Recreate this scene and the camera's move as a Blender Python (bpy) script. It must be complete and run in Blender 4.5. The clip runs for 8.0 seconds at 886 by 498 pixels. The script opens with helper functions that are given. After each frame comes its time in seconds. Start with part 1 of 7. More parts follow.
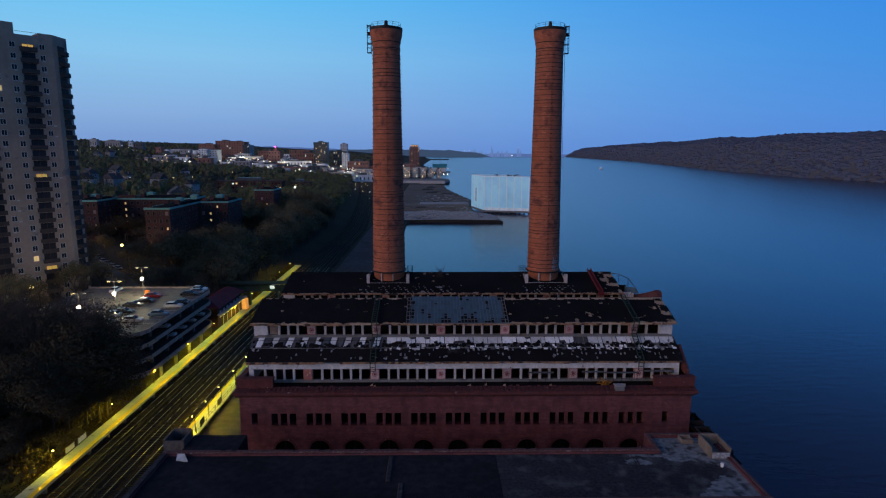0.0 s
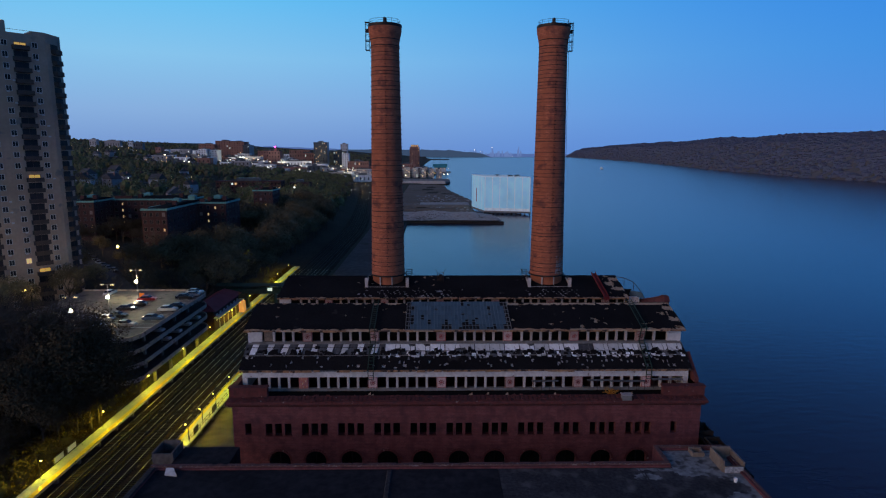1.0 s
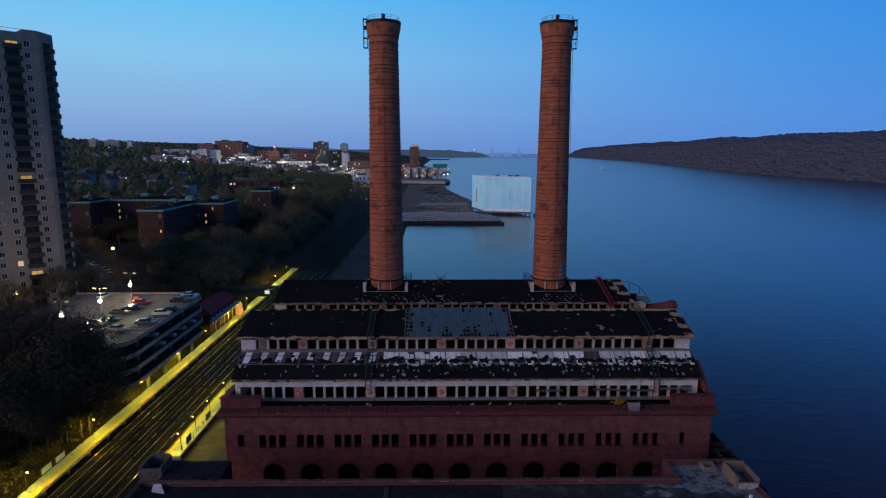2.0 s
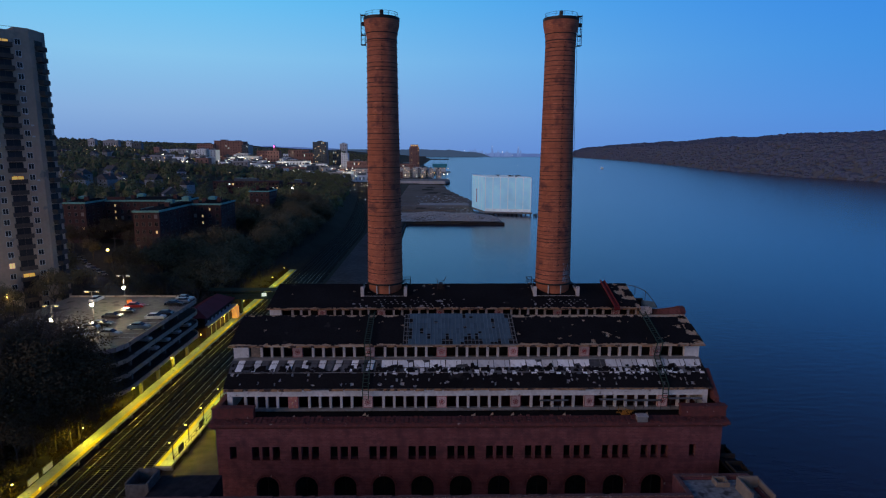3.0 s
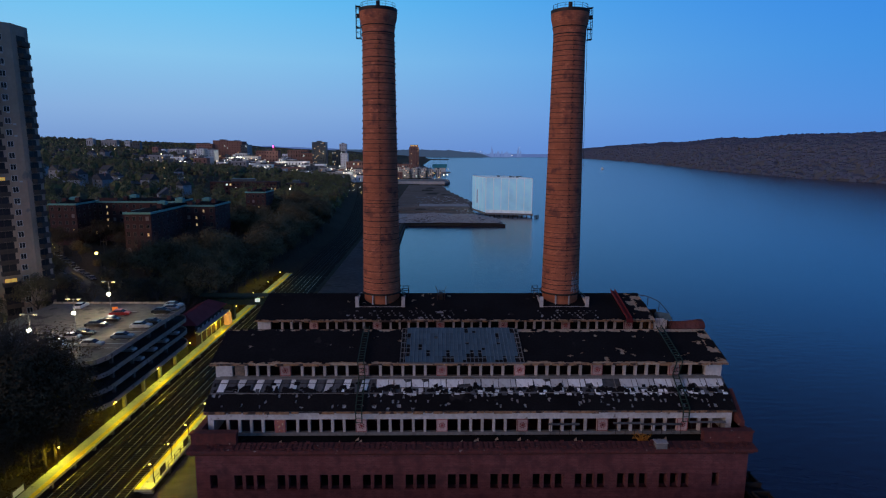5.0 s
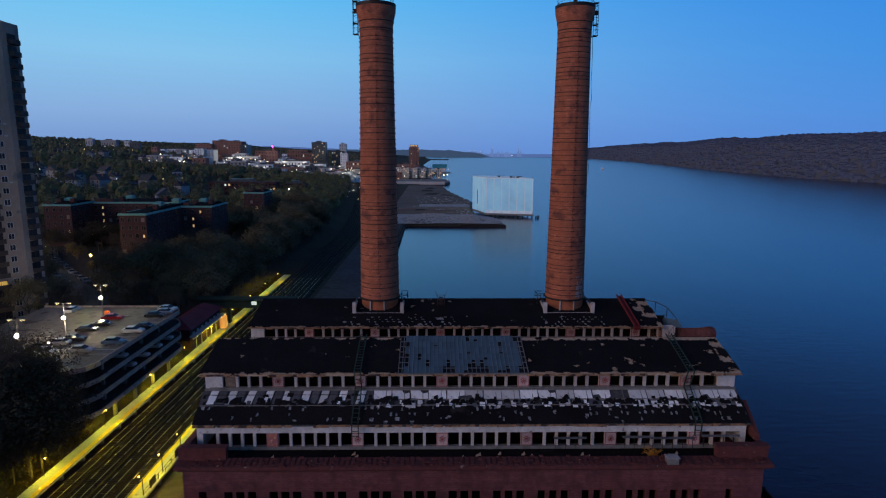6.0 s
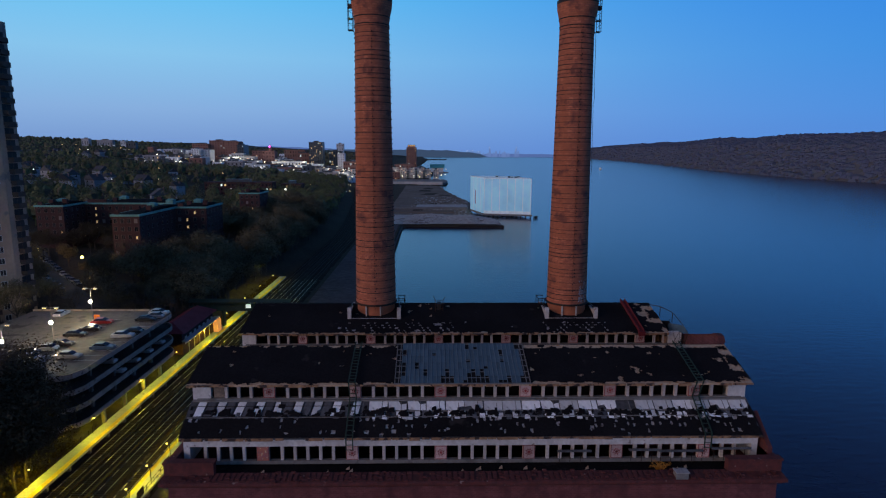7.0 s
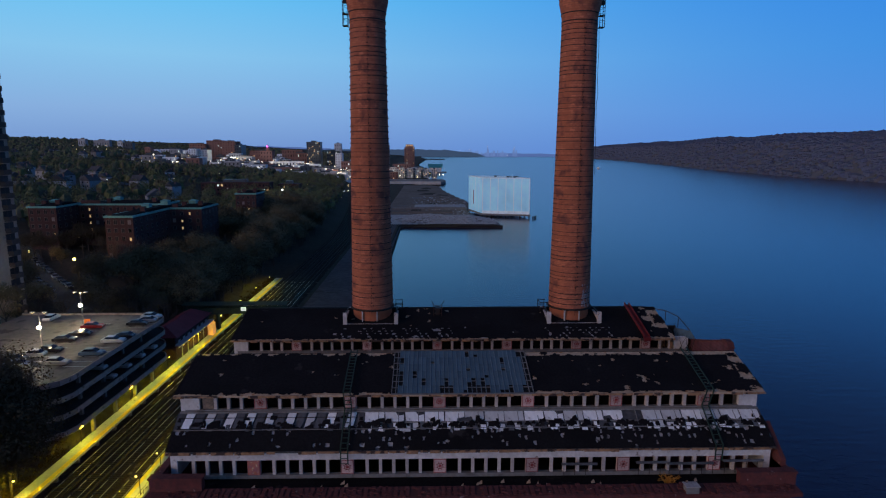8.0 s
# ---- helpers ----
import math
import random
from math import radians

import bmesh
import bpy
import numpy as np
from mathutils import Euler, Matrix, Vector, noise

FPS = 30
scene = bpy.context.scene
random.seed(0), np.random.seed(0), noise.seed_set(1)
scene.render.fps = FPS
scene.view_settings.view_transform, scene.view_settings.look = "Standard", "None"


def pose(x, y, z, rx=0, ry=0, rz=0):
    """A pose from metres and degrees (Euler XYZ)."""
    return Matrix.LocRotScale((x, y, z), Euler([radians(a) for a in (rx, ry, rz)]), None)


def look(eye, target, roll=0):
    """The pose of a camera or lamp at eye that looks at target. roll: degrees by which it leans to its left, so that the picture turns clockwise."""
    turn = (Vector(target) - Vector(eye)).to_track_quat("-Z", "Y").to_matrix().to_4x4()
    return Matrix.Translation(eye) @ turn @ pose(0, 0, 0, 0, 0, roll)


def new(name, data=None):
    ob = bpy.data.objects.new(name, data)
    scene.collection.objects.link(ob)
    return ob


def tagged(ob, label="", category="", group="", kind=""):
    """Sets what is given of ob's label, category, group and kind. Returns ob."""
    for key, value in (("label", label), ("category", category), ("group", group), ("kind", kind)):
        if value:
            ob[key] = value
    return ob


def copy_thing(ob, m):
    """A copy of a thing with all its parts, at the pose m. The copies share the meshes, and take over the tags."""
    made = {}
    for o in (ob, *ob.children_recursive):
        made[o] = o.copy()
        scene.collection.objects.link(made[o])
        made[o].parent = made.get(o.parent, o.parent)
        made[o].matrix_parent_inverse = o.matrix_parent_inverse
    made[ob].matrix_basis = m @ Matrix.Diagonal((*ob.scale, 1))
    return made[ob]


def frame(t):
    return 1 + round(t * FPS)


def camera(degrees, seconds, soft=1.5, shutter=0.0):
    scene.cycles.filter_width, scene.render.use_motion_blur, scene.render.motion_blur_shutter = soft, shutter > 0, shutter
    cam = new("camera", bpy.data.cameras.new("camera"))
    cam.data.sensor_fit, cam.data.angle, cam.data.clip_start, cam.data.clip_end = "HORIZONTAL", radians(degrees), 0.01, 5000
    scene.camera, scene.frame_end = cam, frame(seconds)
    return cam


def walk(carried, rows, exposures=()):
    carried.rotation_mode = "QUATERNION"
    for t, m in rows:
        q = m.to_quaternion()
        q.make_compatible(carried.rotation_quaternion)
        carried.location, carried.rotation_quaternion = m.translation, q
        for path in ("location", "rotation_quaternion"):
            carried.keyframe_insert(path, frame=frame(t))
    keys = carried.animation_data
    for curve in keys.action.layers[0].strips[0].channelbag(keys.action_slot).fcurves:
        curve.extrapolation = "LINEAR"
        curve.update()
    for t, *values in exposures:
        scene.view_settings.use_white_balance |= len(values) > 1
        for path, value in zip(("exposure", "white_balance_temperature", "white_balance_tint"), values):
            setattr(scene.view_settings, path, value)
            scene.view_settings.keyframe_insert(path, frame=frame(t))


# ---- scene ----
cam = camera(74.0, 8.0, soft=1.2)
PATH = [
    (0, (0.037, 0.045, 55.277), (0.068, 2.017, 54.945), 0.1),
    (0.5, (0.029, 1.581, 55.306), (0.06, 3.553, 54.974), 0.1),
    (1, (0.055, 3.182, 55.336), (0.085, 5.154, 55.004), 0.1),
    (1.5, (0.05, 4.804, 55.394), (0.08, 6.776, 55.062), 0.1),
    (3, (0.033, 9.585, 55.541), (0.064, 11.557, 55.208), 0.1),
    (3.5, (0.011, 11.253, 55.558), (0.043, 13.225, 55.226), 0.2),
    (4, (-0.002, 12.901, 55.632), (0.03, 14.873, 55.3), 0.2),
    (4.5, (0.012, 14.61, 55.613), (0.044, 16.582, 55.281), 0.2),
    (6, (0.033, 19.767, 55.683), (0.065, 21.739, 55.351), 0.2),
    (6.5, (0.073, 21.501, 55.685), (0.107, 23.473, 55.353), 0.1),
    (7, (0.0, 22.883, 55.688), (0.04, 24.855, 55.356), 0.2),
    (7.5, (-0.004, 24.36, 55.716), (0.04, 26.332, 55.383), 0.2),
    (8, (0.002, 25.846, 55.69), (0.048, 27.817, 55.357), 0.1),
]
walk(cam, [(t, look(eye, target, roll)) for t, eye, target, roll in PATH])

# ---- sky and dawn light ----
SUN_AZIMUTH = 128.0      # degrees to the left of the view, so behind it
SUN_HEIGHT = 6.0
world = bpy.data.worlds.new("dawn_sky")
scene.world = world
world.use_nodes = True
wn, wl = world.node_tree.nodes, world.node_tree.links
wn.clear()


def wnode(kind, **values):
    n = wn.new(kind)
    for k, v in values.items():
        n.inputs[k].default_value = v
    return n


def ramp(stops, nodes, mode="EASE"):
    r = nodes.new("ShaderNodeValToRGB")
    r.color_ramp.interpolation = mode
    el = r.color_ramp.elements
    while len(el) < len(stops):
        el.new(0.5)
    for e, (p, c) in zip(el, stops):
        e.position, e.color = p, (*c, 1)
    return r


tc = wn.new("ShaderNodeTexCoord")
sep = wn.new("ShaderNodeSeparateXYZ")
wl.new(tc.outputs["Generated"], sep.inputs[0])
# height bands of the clear dawn sky, on the eastern and on the western side
east = ramp([(0.0, (0.17, 0.3, 0.62)), (0.06, (0.235, 0.42, 0.73)), (0.14, (0.235, 0.545, 0.84)), (0.24, (0.115, 0.52, 0.9)), (0.31, (0.045, 0.2, 0.56)), (0.42, (0.035, 0.12, 0.33)), (1.0, (0.022, 0.055, 0.15))], wn, "LINEAR")
west = ramp([(0.0, (0.085, 0.25, 0.7)), (0.06, (0.06, 0.265, 0.74)), (0.14, (0.034, 0.255, 0.75)), (0.24, (0.022, 0.22, 0.76)), (0.31, (0.022, 0.11, 0.36)), (0.42, (0.022, 0.05, 0.15)), (1.0, (0.024, 0.038, 0.085))], wn, "LINEAR")
for r in (east, west):
    wl.new(sep.outputs["Z"], r.inputs[0])
side = wn.new("ShaderNodeMapRange")
side.interpolation_type = "SMOOTHSTEP"
side.inputs["From Min"].default_value, side.inputs["From Max"].default_value = -0.48, 0.8
wl.new(sep.outputs["X"], side.inputs["Value"])
mix = wn.new("ShaderNodeMix")
mix.data_type = "RGBA"
wl.new(side.outputs[0], mix.inputs[0])
wl.new(east.outputs[0], mix.inputs[6])
wl.new(west.outputs[0], mix.inputs[7])
sky = wn.new("ShaderNodeTexSky")
sky.sky_type, sky.sun_disc = "NISHITA", False
sky.sun_elevation, sky.sun_rotation = radians(1.0), radians(-SUN_AZIMUTH)
bg_a, bg_b, add, out = wn.new("ShaderNodeBackground"), wn.new("ShaderNodeBackground"), wn.new("ShaderNodeAddShader"), wn.new("ShaderNodeOutputWorld")
wl.new(mix.outputs[2], bg_a.inputs[0])
wl.new(sky.outputs[0], bg_b.inputs[0])
bg_a.inputs[1].default_value, bg_b.inputs[1].default_value = 1.0, 0.006
wl.new(bg_a.outputs[0], add.inputs[0])
wl.new(bg_b.outputs[0], add.inputs[1])
wl.new(add.outputs[0], out.inputs[0])

sun_data = bpy.data.lights.new("sun", "SUN")
sun_data.energy, sun_data.angle, sun_data.color = 1.08, radians(35), (1.0, 0.64, 0.48)
sun = new("sun", sun_data)
az, hi = radians(SUN_AZIMUTH), radians(SUN_HEIGHT + 8)
sun.matrix_basis = look((-300 * math.sin(az), 300 * math.cos(az), 300 * math.tan(hi)), (0, 0, 0))
scene.view_settings.exposure = 0.0


# ---- materials ----
def material(name, base, other, rough=0.85, metal=0.0, fine=6.0, coarse=0.35, stain=None, stain_at=0.56, bump=0.25, vary=0.0, spec=0.3, brick=None, mortar=None, streak=0.0, band=0.0, stain_soft=0.06):
    """Two colours mixed by fine and coarse noise, stains of a third, relief, and a shift from object to object."""
    m = bpy.data.materials.new(name)
    m.use_nodes = True
    n, l = m.node_tree.nodes, m.node_tree.links
    bsdf = n["Principled BSDF"]
    bsdf.inputs["Roughness"].default_value, bsdf.inputs["Metallic"].default_value = rough, metal
    bsdf.inputs["Specular IOR Level"].default_value = spec
    where = n.new("ShaderNodeTexCoord").outputs["Object"]

    def noisy(scale, detail, stretch=None):
        t = n.new("ShaderNodeTexNoise")
        t.inputs["Scale"].default_value, t.inputs["Detail"].default_value = scale, detail
        if stretch:
            mp = n.new("ShaderNodeMapping")
            mp.inputs["Scale"].default_value = stretch
            l.new(where, mp.inputs["Vector"])
            l.new(mp.outputs[0], t.inputs["Vector"])
        else:
            l.new(where, t.inputs["Vector"])
        return t.outputs["Fac"]

    def blend(fac, a, b, mode="MIX"):
        x = n.new("ShaderNodeMix")
        x.data_type, x.blend_type = "RGBA", mode
        for socket, value in ((x.inputs[0], fac), (x.inputs[6], a), (x.inputs[7], b)):
            if hasattr(value, "links"):
                l.new(value, socket)
            else:
                socket.default_value = value if isinstance(value, float) else (*value, 1)
        return x.outputs[2]

    def span(value, lo, hi):
        r = n.new("ShaderNodeMapRange")
        r.inputs["From Min"].default_value, r.inputs["From Max"].default_value = lo, hi
        l.new(value, r.inputs["Value"])
        return r.outputs[0]

    f1, f2 = noisy(fine, 4), noisy(coarse, 5)
    col = blend(span(f1, 0.3, 0.7), base, other)
    if brick:
        b = n.new("ShaderNodeTexBrick")
        mp = n.new("ShaderNodeMapping")
        mp.inputs["Rotation"].default_value = (radians(90), 0, 0)
        l.new(where, mp.inputs["Vector"])
        l.new(mp.outputs[0], b.inputs["Vector"])
        b.inputs["Scale"].default_value = 1.0
        b.inputs["Brick Width"].default_value, b.inputs["Row Height"].default_value = brick
        b.inputs["Mortar Size"].default_value = brick[1] * 0.12
        b.inputs["Color1"].default_value, b.inputs["Color2"].default_value = (*base, 1), (*other, 1)
        b.inputs["Mortar"].default_value = (*mortar, 1)
        col = blend(0.6, col, b.outputs["Color"])
    dark = tuple(c * 0.55 for c in base)
    col = blend(span(f2, 0.42, 0.72), col, blend(0.55, col, dark))
    if streak:
        col = blend(span(noisy(1.0, 4, (0.9, 0.9, 0.05)), 0.5, 0.75), col, blend(streak, col, dark))
    if band:
        col = blend(span(noisy(1.0, 5, (0.22, 0.22, 2.6)), 0.4, 0.66), col, blend(band, col, dark))
    if stain:
        col = blend(span(noisy(coarse * 2.3, 6), stain_at, stain_at + stain_soft), col, stain)
    if vary:
        info = n.new("ShaderNodeObjectInfo")
        hsv = n.new("ShaderNodeHueSaturation")
        r = n.new("ShaderNodeMapRange")
        r.inputs["To Min"].default_value, r.inputs["To Max"].default_value = 1 - vary, 1 + vary
        l.new(info.outputs["Random"], r.inputs["Value"])
        l.new(r.outputs[0], hsv.inputs["Value"])
        l.new(col, hsv.inputs["Color"])
        col = hsv.outputs[0]
    l.new(col, bsdf.inputs["Base Color"])
    rr = n.new("ShaderNodeMapRange")
    rr.inputs["To Min"].default_value, rr.inputs["To Max"].default_value = max(rough - 0.12, 0.02), min(rough + 0.12, 1)
    l.new(f2, rr.inputs["Value"])
    l.new(rr.outputs[0], bsdf.inputs["Roughness"])
    if bump:
        bp = n.new("ShaderNodeBump")
        bp.inputs["Strength"].default_value, bp.inputs["Distance"].default_value = bump, 0.05
        l.new(f1, bp.inputs["Height"])
        l.new(bp.outputs[0], bsdf.inputs["Normal"])
    return m


def glowing(name, colour, strength):
    m = bpy.data.materials.new(name)
    m.use_nodes = True
    b = m.node_tree.nodes["Principled BSDF"]
    b.inputs["Base Color"].default_value = (*colour, 1)
    b.inputs["Emission Color"].default_value, b.inputs["Emission Strength"].default_value = (*colour, 1), strength
    return m


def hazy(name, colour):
    """Land so far off that only lit air shows; the haze is painted as emission."""
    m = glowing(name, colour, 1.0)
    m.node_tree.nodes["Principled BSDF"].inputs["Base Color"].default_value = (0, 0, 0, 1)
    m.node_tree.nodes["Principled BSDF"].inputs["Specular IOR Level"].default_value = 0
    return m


RAIL_DULL = material("dull_rail_steel", (0.07, 0.06, 0.052), (0.045, 0.04, 0.036), 0.75, 0.3)
BOARDING = material("weathered_pale_boarding", (0.46, 0.44, 0.44), (0.3, 0.28, 0.28), 0.85, fine=2.0, coarse=0.7, stain=(0.12, 0.11, 0.11), stain_at=0.58)
BRICK = material("red_brick", (0.235, 0.074, 0.079), (0.12, 0.04, 0.046), 0.9, fine=1.8, coarse=0.3, stain=(0.075, 0.03, 0.036), stain_at=0.46, stain_soft=0.3, brick=(0.5, 0.22), mortar=(0.2, 0.105, 0.1), streak=0.8, band=0.6, bump=0.6)
BRICK_TRIM = material("weathered_brick_coping", (0.155, 0.043, 0.04), (0.08, 0.032, 0.032), 0.95, fine=2.2, coarse=0.6, stain=(0.3, 0.21, 0.19), stain_at=0.66)
STACK = material("chimney_brick", (0.62, 0.2, 0.105), (0.28, 0.08, 0.052), 0.9, fine=1.9, coarse=0.25, stain=(0.17, 0.062, 0.048), stain_at=0.56, stain_soft=0.12, bump=0.8, brick=(0.7, 0.3), mortar=(0.16, 0.075, 0.06), streak=0.6, band=0.75)
STACK_BASE = material("chimney_drum_brick", (0.42, 0.135, 0.065), (0.34, 0.1, 0.05), 0.8, fine=1.5, coarse=0.6)
PATCH = material("pale_repair_render", (0.5, 0.42, 0.4), (0.35, 0.22, 0.18), 0.9, fine=2.0, coarse=0.9)
HOOP = material("rusted_hoop_iron", (0.07, 0.035, 0.028), (0.04, 0.024, 0.02), 0.8, 0.2, fine=5)
IRON = material("black_iron", (0.025, 0.022, 0.022), (0.05, 0.035, 0.03), 0.6, 0.5, fine=8)
TAR = material("tar_felt", (0.010, 0.0095, 0.011), (0.018, 0.0165, 0.018), 0.95, fine=4.0, coarse=0.18, stain=(0.032, 0.028, 0.028), stain_at=0.66, bump=0.4, spec=0.06)
DECK = material("bare_roof_deck", (0.6, 0.44, 0.3), (0.4, 0.28, 0.19), 0.9, fine=3.0, coarse=0.9, stain=(0.4, 0.2, 0.09), stain_at=0.6)
PLASTER = material("peeling_white_plaster", (0.72, 0.7, 0.7), (0.54, 0.52, 0.51), 0.85, fine=2.5, coarse=0.5, stain=(0.22, 0.18, 0.17), stain_at=0.63, streak=0.5)
PIER = material("stained_concrete_pier", (0.56, 0.51, 0.49), (0.4, 0.36, 0.35), 0.9, fine=3.0, coarse=0.8, stain=(0.2, 0.12, 0.1), stain_at=0.62, vary=0.18, streak=0.4)
PANEL = material("pinkish_cast_panel", (0.6, 0.43, 0.4), (0.44, 0.31, 0.29), 0.9, fine=3.0, coarse=0.8, vary=0.25)
CONCRETE = material("grey_concrete", (0.23, 0.22, 0.215), (0.16, 0.155, 0.15), 0.9, fine=2.5, coarse=0.4, stain=(0.13, 0.125, 0.12), stain_at=0.6)
PALE_SHEET = material("chalky_skylight_pane", (0.86, 0.87, 0.88), (0.7, 0.71, 0.73), 0.6, fine=2.0, coarse=0.7, stain=(0.16, 0.16, 0.17), stain_at=0.62, vary=0.3)
DULL_SHEET = material("dirty_grey_pane", (0.12, 0.125, 0.14), (0.06, 0.062, 0.07), 0.7, fine=2.0, coarse=0.7, vary=0.3)
RIB = material("grey_sheet_rib", (0.16, 0.21, 0.24), (0.11, 0.15, 0.18), 0.6, vary=0.2)
BLUE_SHEET = material("blue_grey_roof_sheet", (0.1, 0.155, 0.19), (0.07, 0.115, 0.145), 0.6, 0.1, fine=3.0, coarse=0.6, vary=0.16)
GREEN_STEEL = material("dark_green_steel", (0.035, 0.07, 0.055), (0.025, 0.05, 0.04), 0.6, 0.3)
RED_STEEL = material("red_lead_steel", (0.24, 0.03, 0.035), (0.15, 0.025, 0.025), 0.6, 0.2)
BUSH_ORANGE = material("orange_rust", (0.5, 0.24, 0.03), (0.32, 0.13, 0.03), 0.8, fine=5)
LOW_ROOF = material("damp_flat_roof_felt", (0.03, 0.03, 0.035), (0.075, 0.072, 0.076), 0.85, fine=2.6, coarse=0.22, stain=(0.14, 0.13, 0.125), stain_at=0.52, stain_soft=0.24, bump=0.9, spec=0.12)
BARE_ROOF = material("bare_roof_screed", (0.32, 0.33, 0.33), (0.14, 0.142, 0.145), 0.8, fine=1.6, coarse=0.35, stain=(0.05, 0.05, 0.054), stain_at=0.5, stain_soft=0.14)
# Near-black colour that stands in for darkness inside rooms and voids.
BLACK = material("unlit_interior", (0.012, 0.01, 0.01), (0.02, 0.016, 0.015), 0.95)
ASPHALT = material("asphalt", (0.05, 0.05, 0.052), (0.075, 0.073, 0.072), 0.85, fine=3, coarse=0.2)
PLATFORM = material("platform_concrete", (0.5, 0.48, 0.42), (0.4, 0.38, 0.34), 0.85, fine=2.0, coarse=0.3, stain=(0.2, 0.19, 0.17), stain_at=0.62)
EDGE_YELLOW = material("yellow_warning_strip", (0.75, 0.52, 0.04), (0.6, 0.41, 0.03), 0.7)
BALLAST = material("dark_ballast", (0.055, 0.038, 0.024), (0.024, 0.018, 0.013), 0.95, fine=4, coarse=0.25, stain=(0.11, 0.085, 0.06), stain_at=0.6, bump=0.8, spec=0.05)
COPING_BED = material("dark_mortar_bed", (0.11, 0.04, 0.037), (0.07, 0.03, 0.03), 0.95, fine=2.5)
FASCIA = material("rotten_tan_fascia", (0.48, 0.27, 0.14), (0.2, 0.12, 0.085), 0.9, fine=2.0, coarse=0.5, stain=(0.06, 0.04, 0.035), stain_at=0.52)
RAIL = material("polished_rail_steel", (0.5, 0.41, 0.28), (0.44, 0.36, 0.25), 0.29, 1.0, fine=2, bump=0)
TIE = material("creosoted_timber", (0.04, 0.031, 0.025), (0.024, 0.019, 0.015), 0.9)
BARK = material("bark", (0.1, 0.082, 0.068), (0.06, 0.05, 0.042), 0.95)
SCRUB = material("brown_spring_scrub", (0.07, 0.048, 0.02), (0.036, 0.026, 0.013), 0.9, spec=0.05, fine=1.5, bump=0)
BUD = material("budding_twigs", (0.1, 0.082, 0.05), (0.068, 0.055, 0.036), 0.9, spec=0.05, bump=0)
LEAF = material("spring_leaves", (0.19, 0.155, 0.088), (0.125, 0.1, 0.06), 0.8, spec=0.1, vary=0.45, bump=0)
LEAF_FAR = material("woodland_leaves", (0.18, 0.19, 0.08), (0.12, 0.115, 0.075), 0.85, spec=0.1, fine=0.07, coarse=0.02, bump=0)
# Base colour greyed towards blue to stand for haze over the river.
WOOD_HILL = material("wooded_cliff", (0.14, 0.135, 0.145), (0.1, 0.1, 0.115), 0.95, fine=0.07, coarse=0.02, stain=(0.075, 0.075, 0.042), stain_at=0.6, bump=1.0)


def canopy(name, tones, rough=0.95, spread=(0.72, 1.18)):
    """Woodland whose crowns differ from one another in colour."""
    m = material(name, tones[0], tones[1], rough, fine=0.25, coarse=0.02, bump=0, spec=0.05)
    n, l = m.node_tree.nodes, m.node_tree.links
    geo = n.new("ShaderNodeNewGeometry")
    r = ramp([(i / (len(tones) - 1), c) for i, c in enumerate(tones)], n, "LINEAR")
    l.new(geo.outputs["Random Per Island"], r.inputs[0])
    grain = n.new("ShaderNodeTexNoise")
    grain.inputs["Scale"].default_value, grain.inputs["Detail"].default_value = 0.35, 4
    l.new(n.new("ShaderNodeTexCoord").outputs["Object"], grain.inputs["Vector"])
    span = n.new("ShaderNodeMapRange")
    span.inputs["From Min"].default_value, span.inputs["From Max"].default_value = 0.35, 0.65
    span.inputs["To Min"].default_value, span.inputs["To Max"].default_value = spread
    l.new(grain.outputs["Fac"], span.inputs["Value"])
    hsv = n.new("ShaderNodeHueSaturation")
    l.new(r.outputs[0], hsv.inputs["Color"])
    l.new(span.outputs[0], hsv.inputs["Value"])
    l.new(hsv.outputs[0], n["Principled BSDF"].inputs["Base Color"])
    return m


# The blue in these tones is distance haze, painted into the crowns.
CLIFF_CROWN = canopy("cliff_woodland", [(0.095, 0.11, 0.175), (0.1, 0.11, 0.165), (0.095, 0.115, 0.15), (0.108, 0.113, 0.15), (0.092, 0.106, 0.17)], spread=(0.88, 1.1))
TOWN_CROWN = canopy("hillside_crowns", [(0.09, 0.083, 0.072), (0.13, 0.137, 0.068), (0.15, 0.16, 0.072), (0.1, 0.09, 0.068), (0.13, 0.12, 0.075)])
SOIL = material("dark_scrub_ground", (0.08, 0.07, 0.052), (0.05, 0.043, 0.033), 0.95, fine=0.8, coarse=0.05, bump=0.8, spec=0.05)
GRAVEL = material("grey_fill_gravel", (0.52, 0.5, 0.48), (0.34, 0.32, 0.3), 0.95, fine=0.5, coarse=0.03, stain=(0.2, 0.18, 0.16), stain_at=0.56, stain_soft=0.12, bump=0.9)
FIELD = material("brown_bare_earth", (0.25, 0.2, 0.16), (0.17, 0.135, 0.11), 0.95, fine=0.2, coarse=0.02, stain=(0.2, 0.19, 0.18), stain_at=0.62, bump=0.6, spec=0.05)
YARD = material("dark_yard_dirt", (0.15, 0.125, 0.12), (0.09, 0.077, 0.073), 0.95, fine=0.5, coarse=0.06, stain=(0.09, 0.075, 0.065), stain_at=0.62, spec=0.05)
ROCK = material("pale_rubble", (0.5, 0.5, 0.49), (0.3, 0.3, 0.3), 0.95, fine=0.8, coarse=0.1, vary=0.2)
COPPER = material("verdigris_copper", (0.17, 0.42, 0.37), (0.12, 0.3, 0.29), 0.7, fine=1.5)
APT_BRICK = material("dark_red_apartment_brick", (0.064, 0.029, 0.031), (0.046, 0.022, 0.024), 0.9, fine=1.5, coarse=0.15, brick=(0.6, 0.22), mortar=(0.1, 0.06, 0.055))
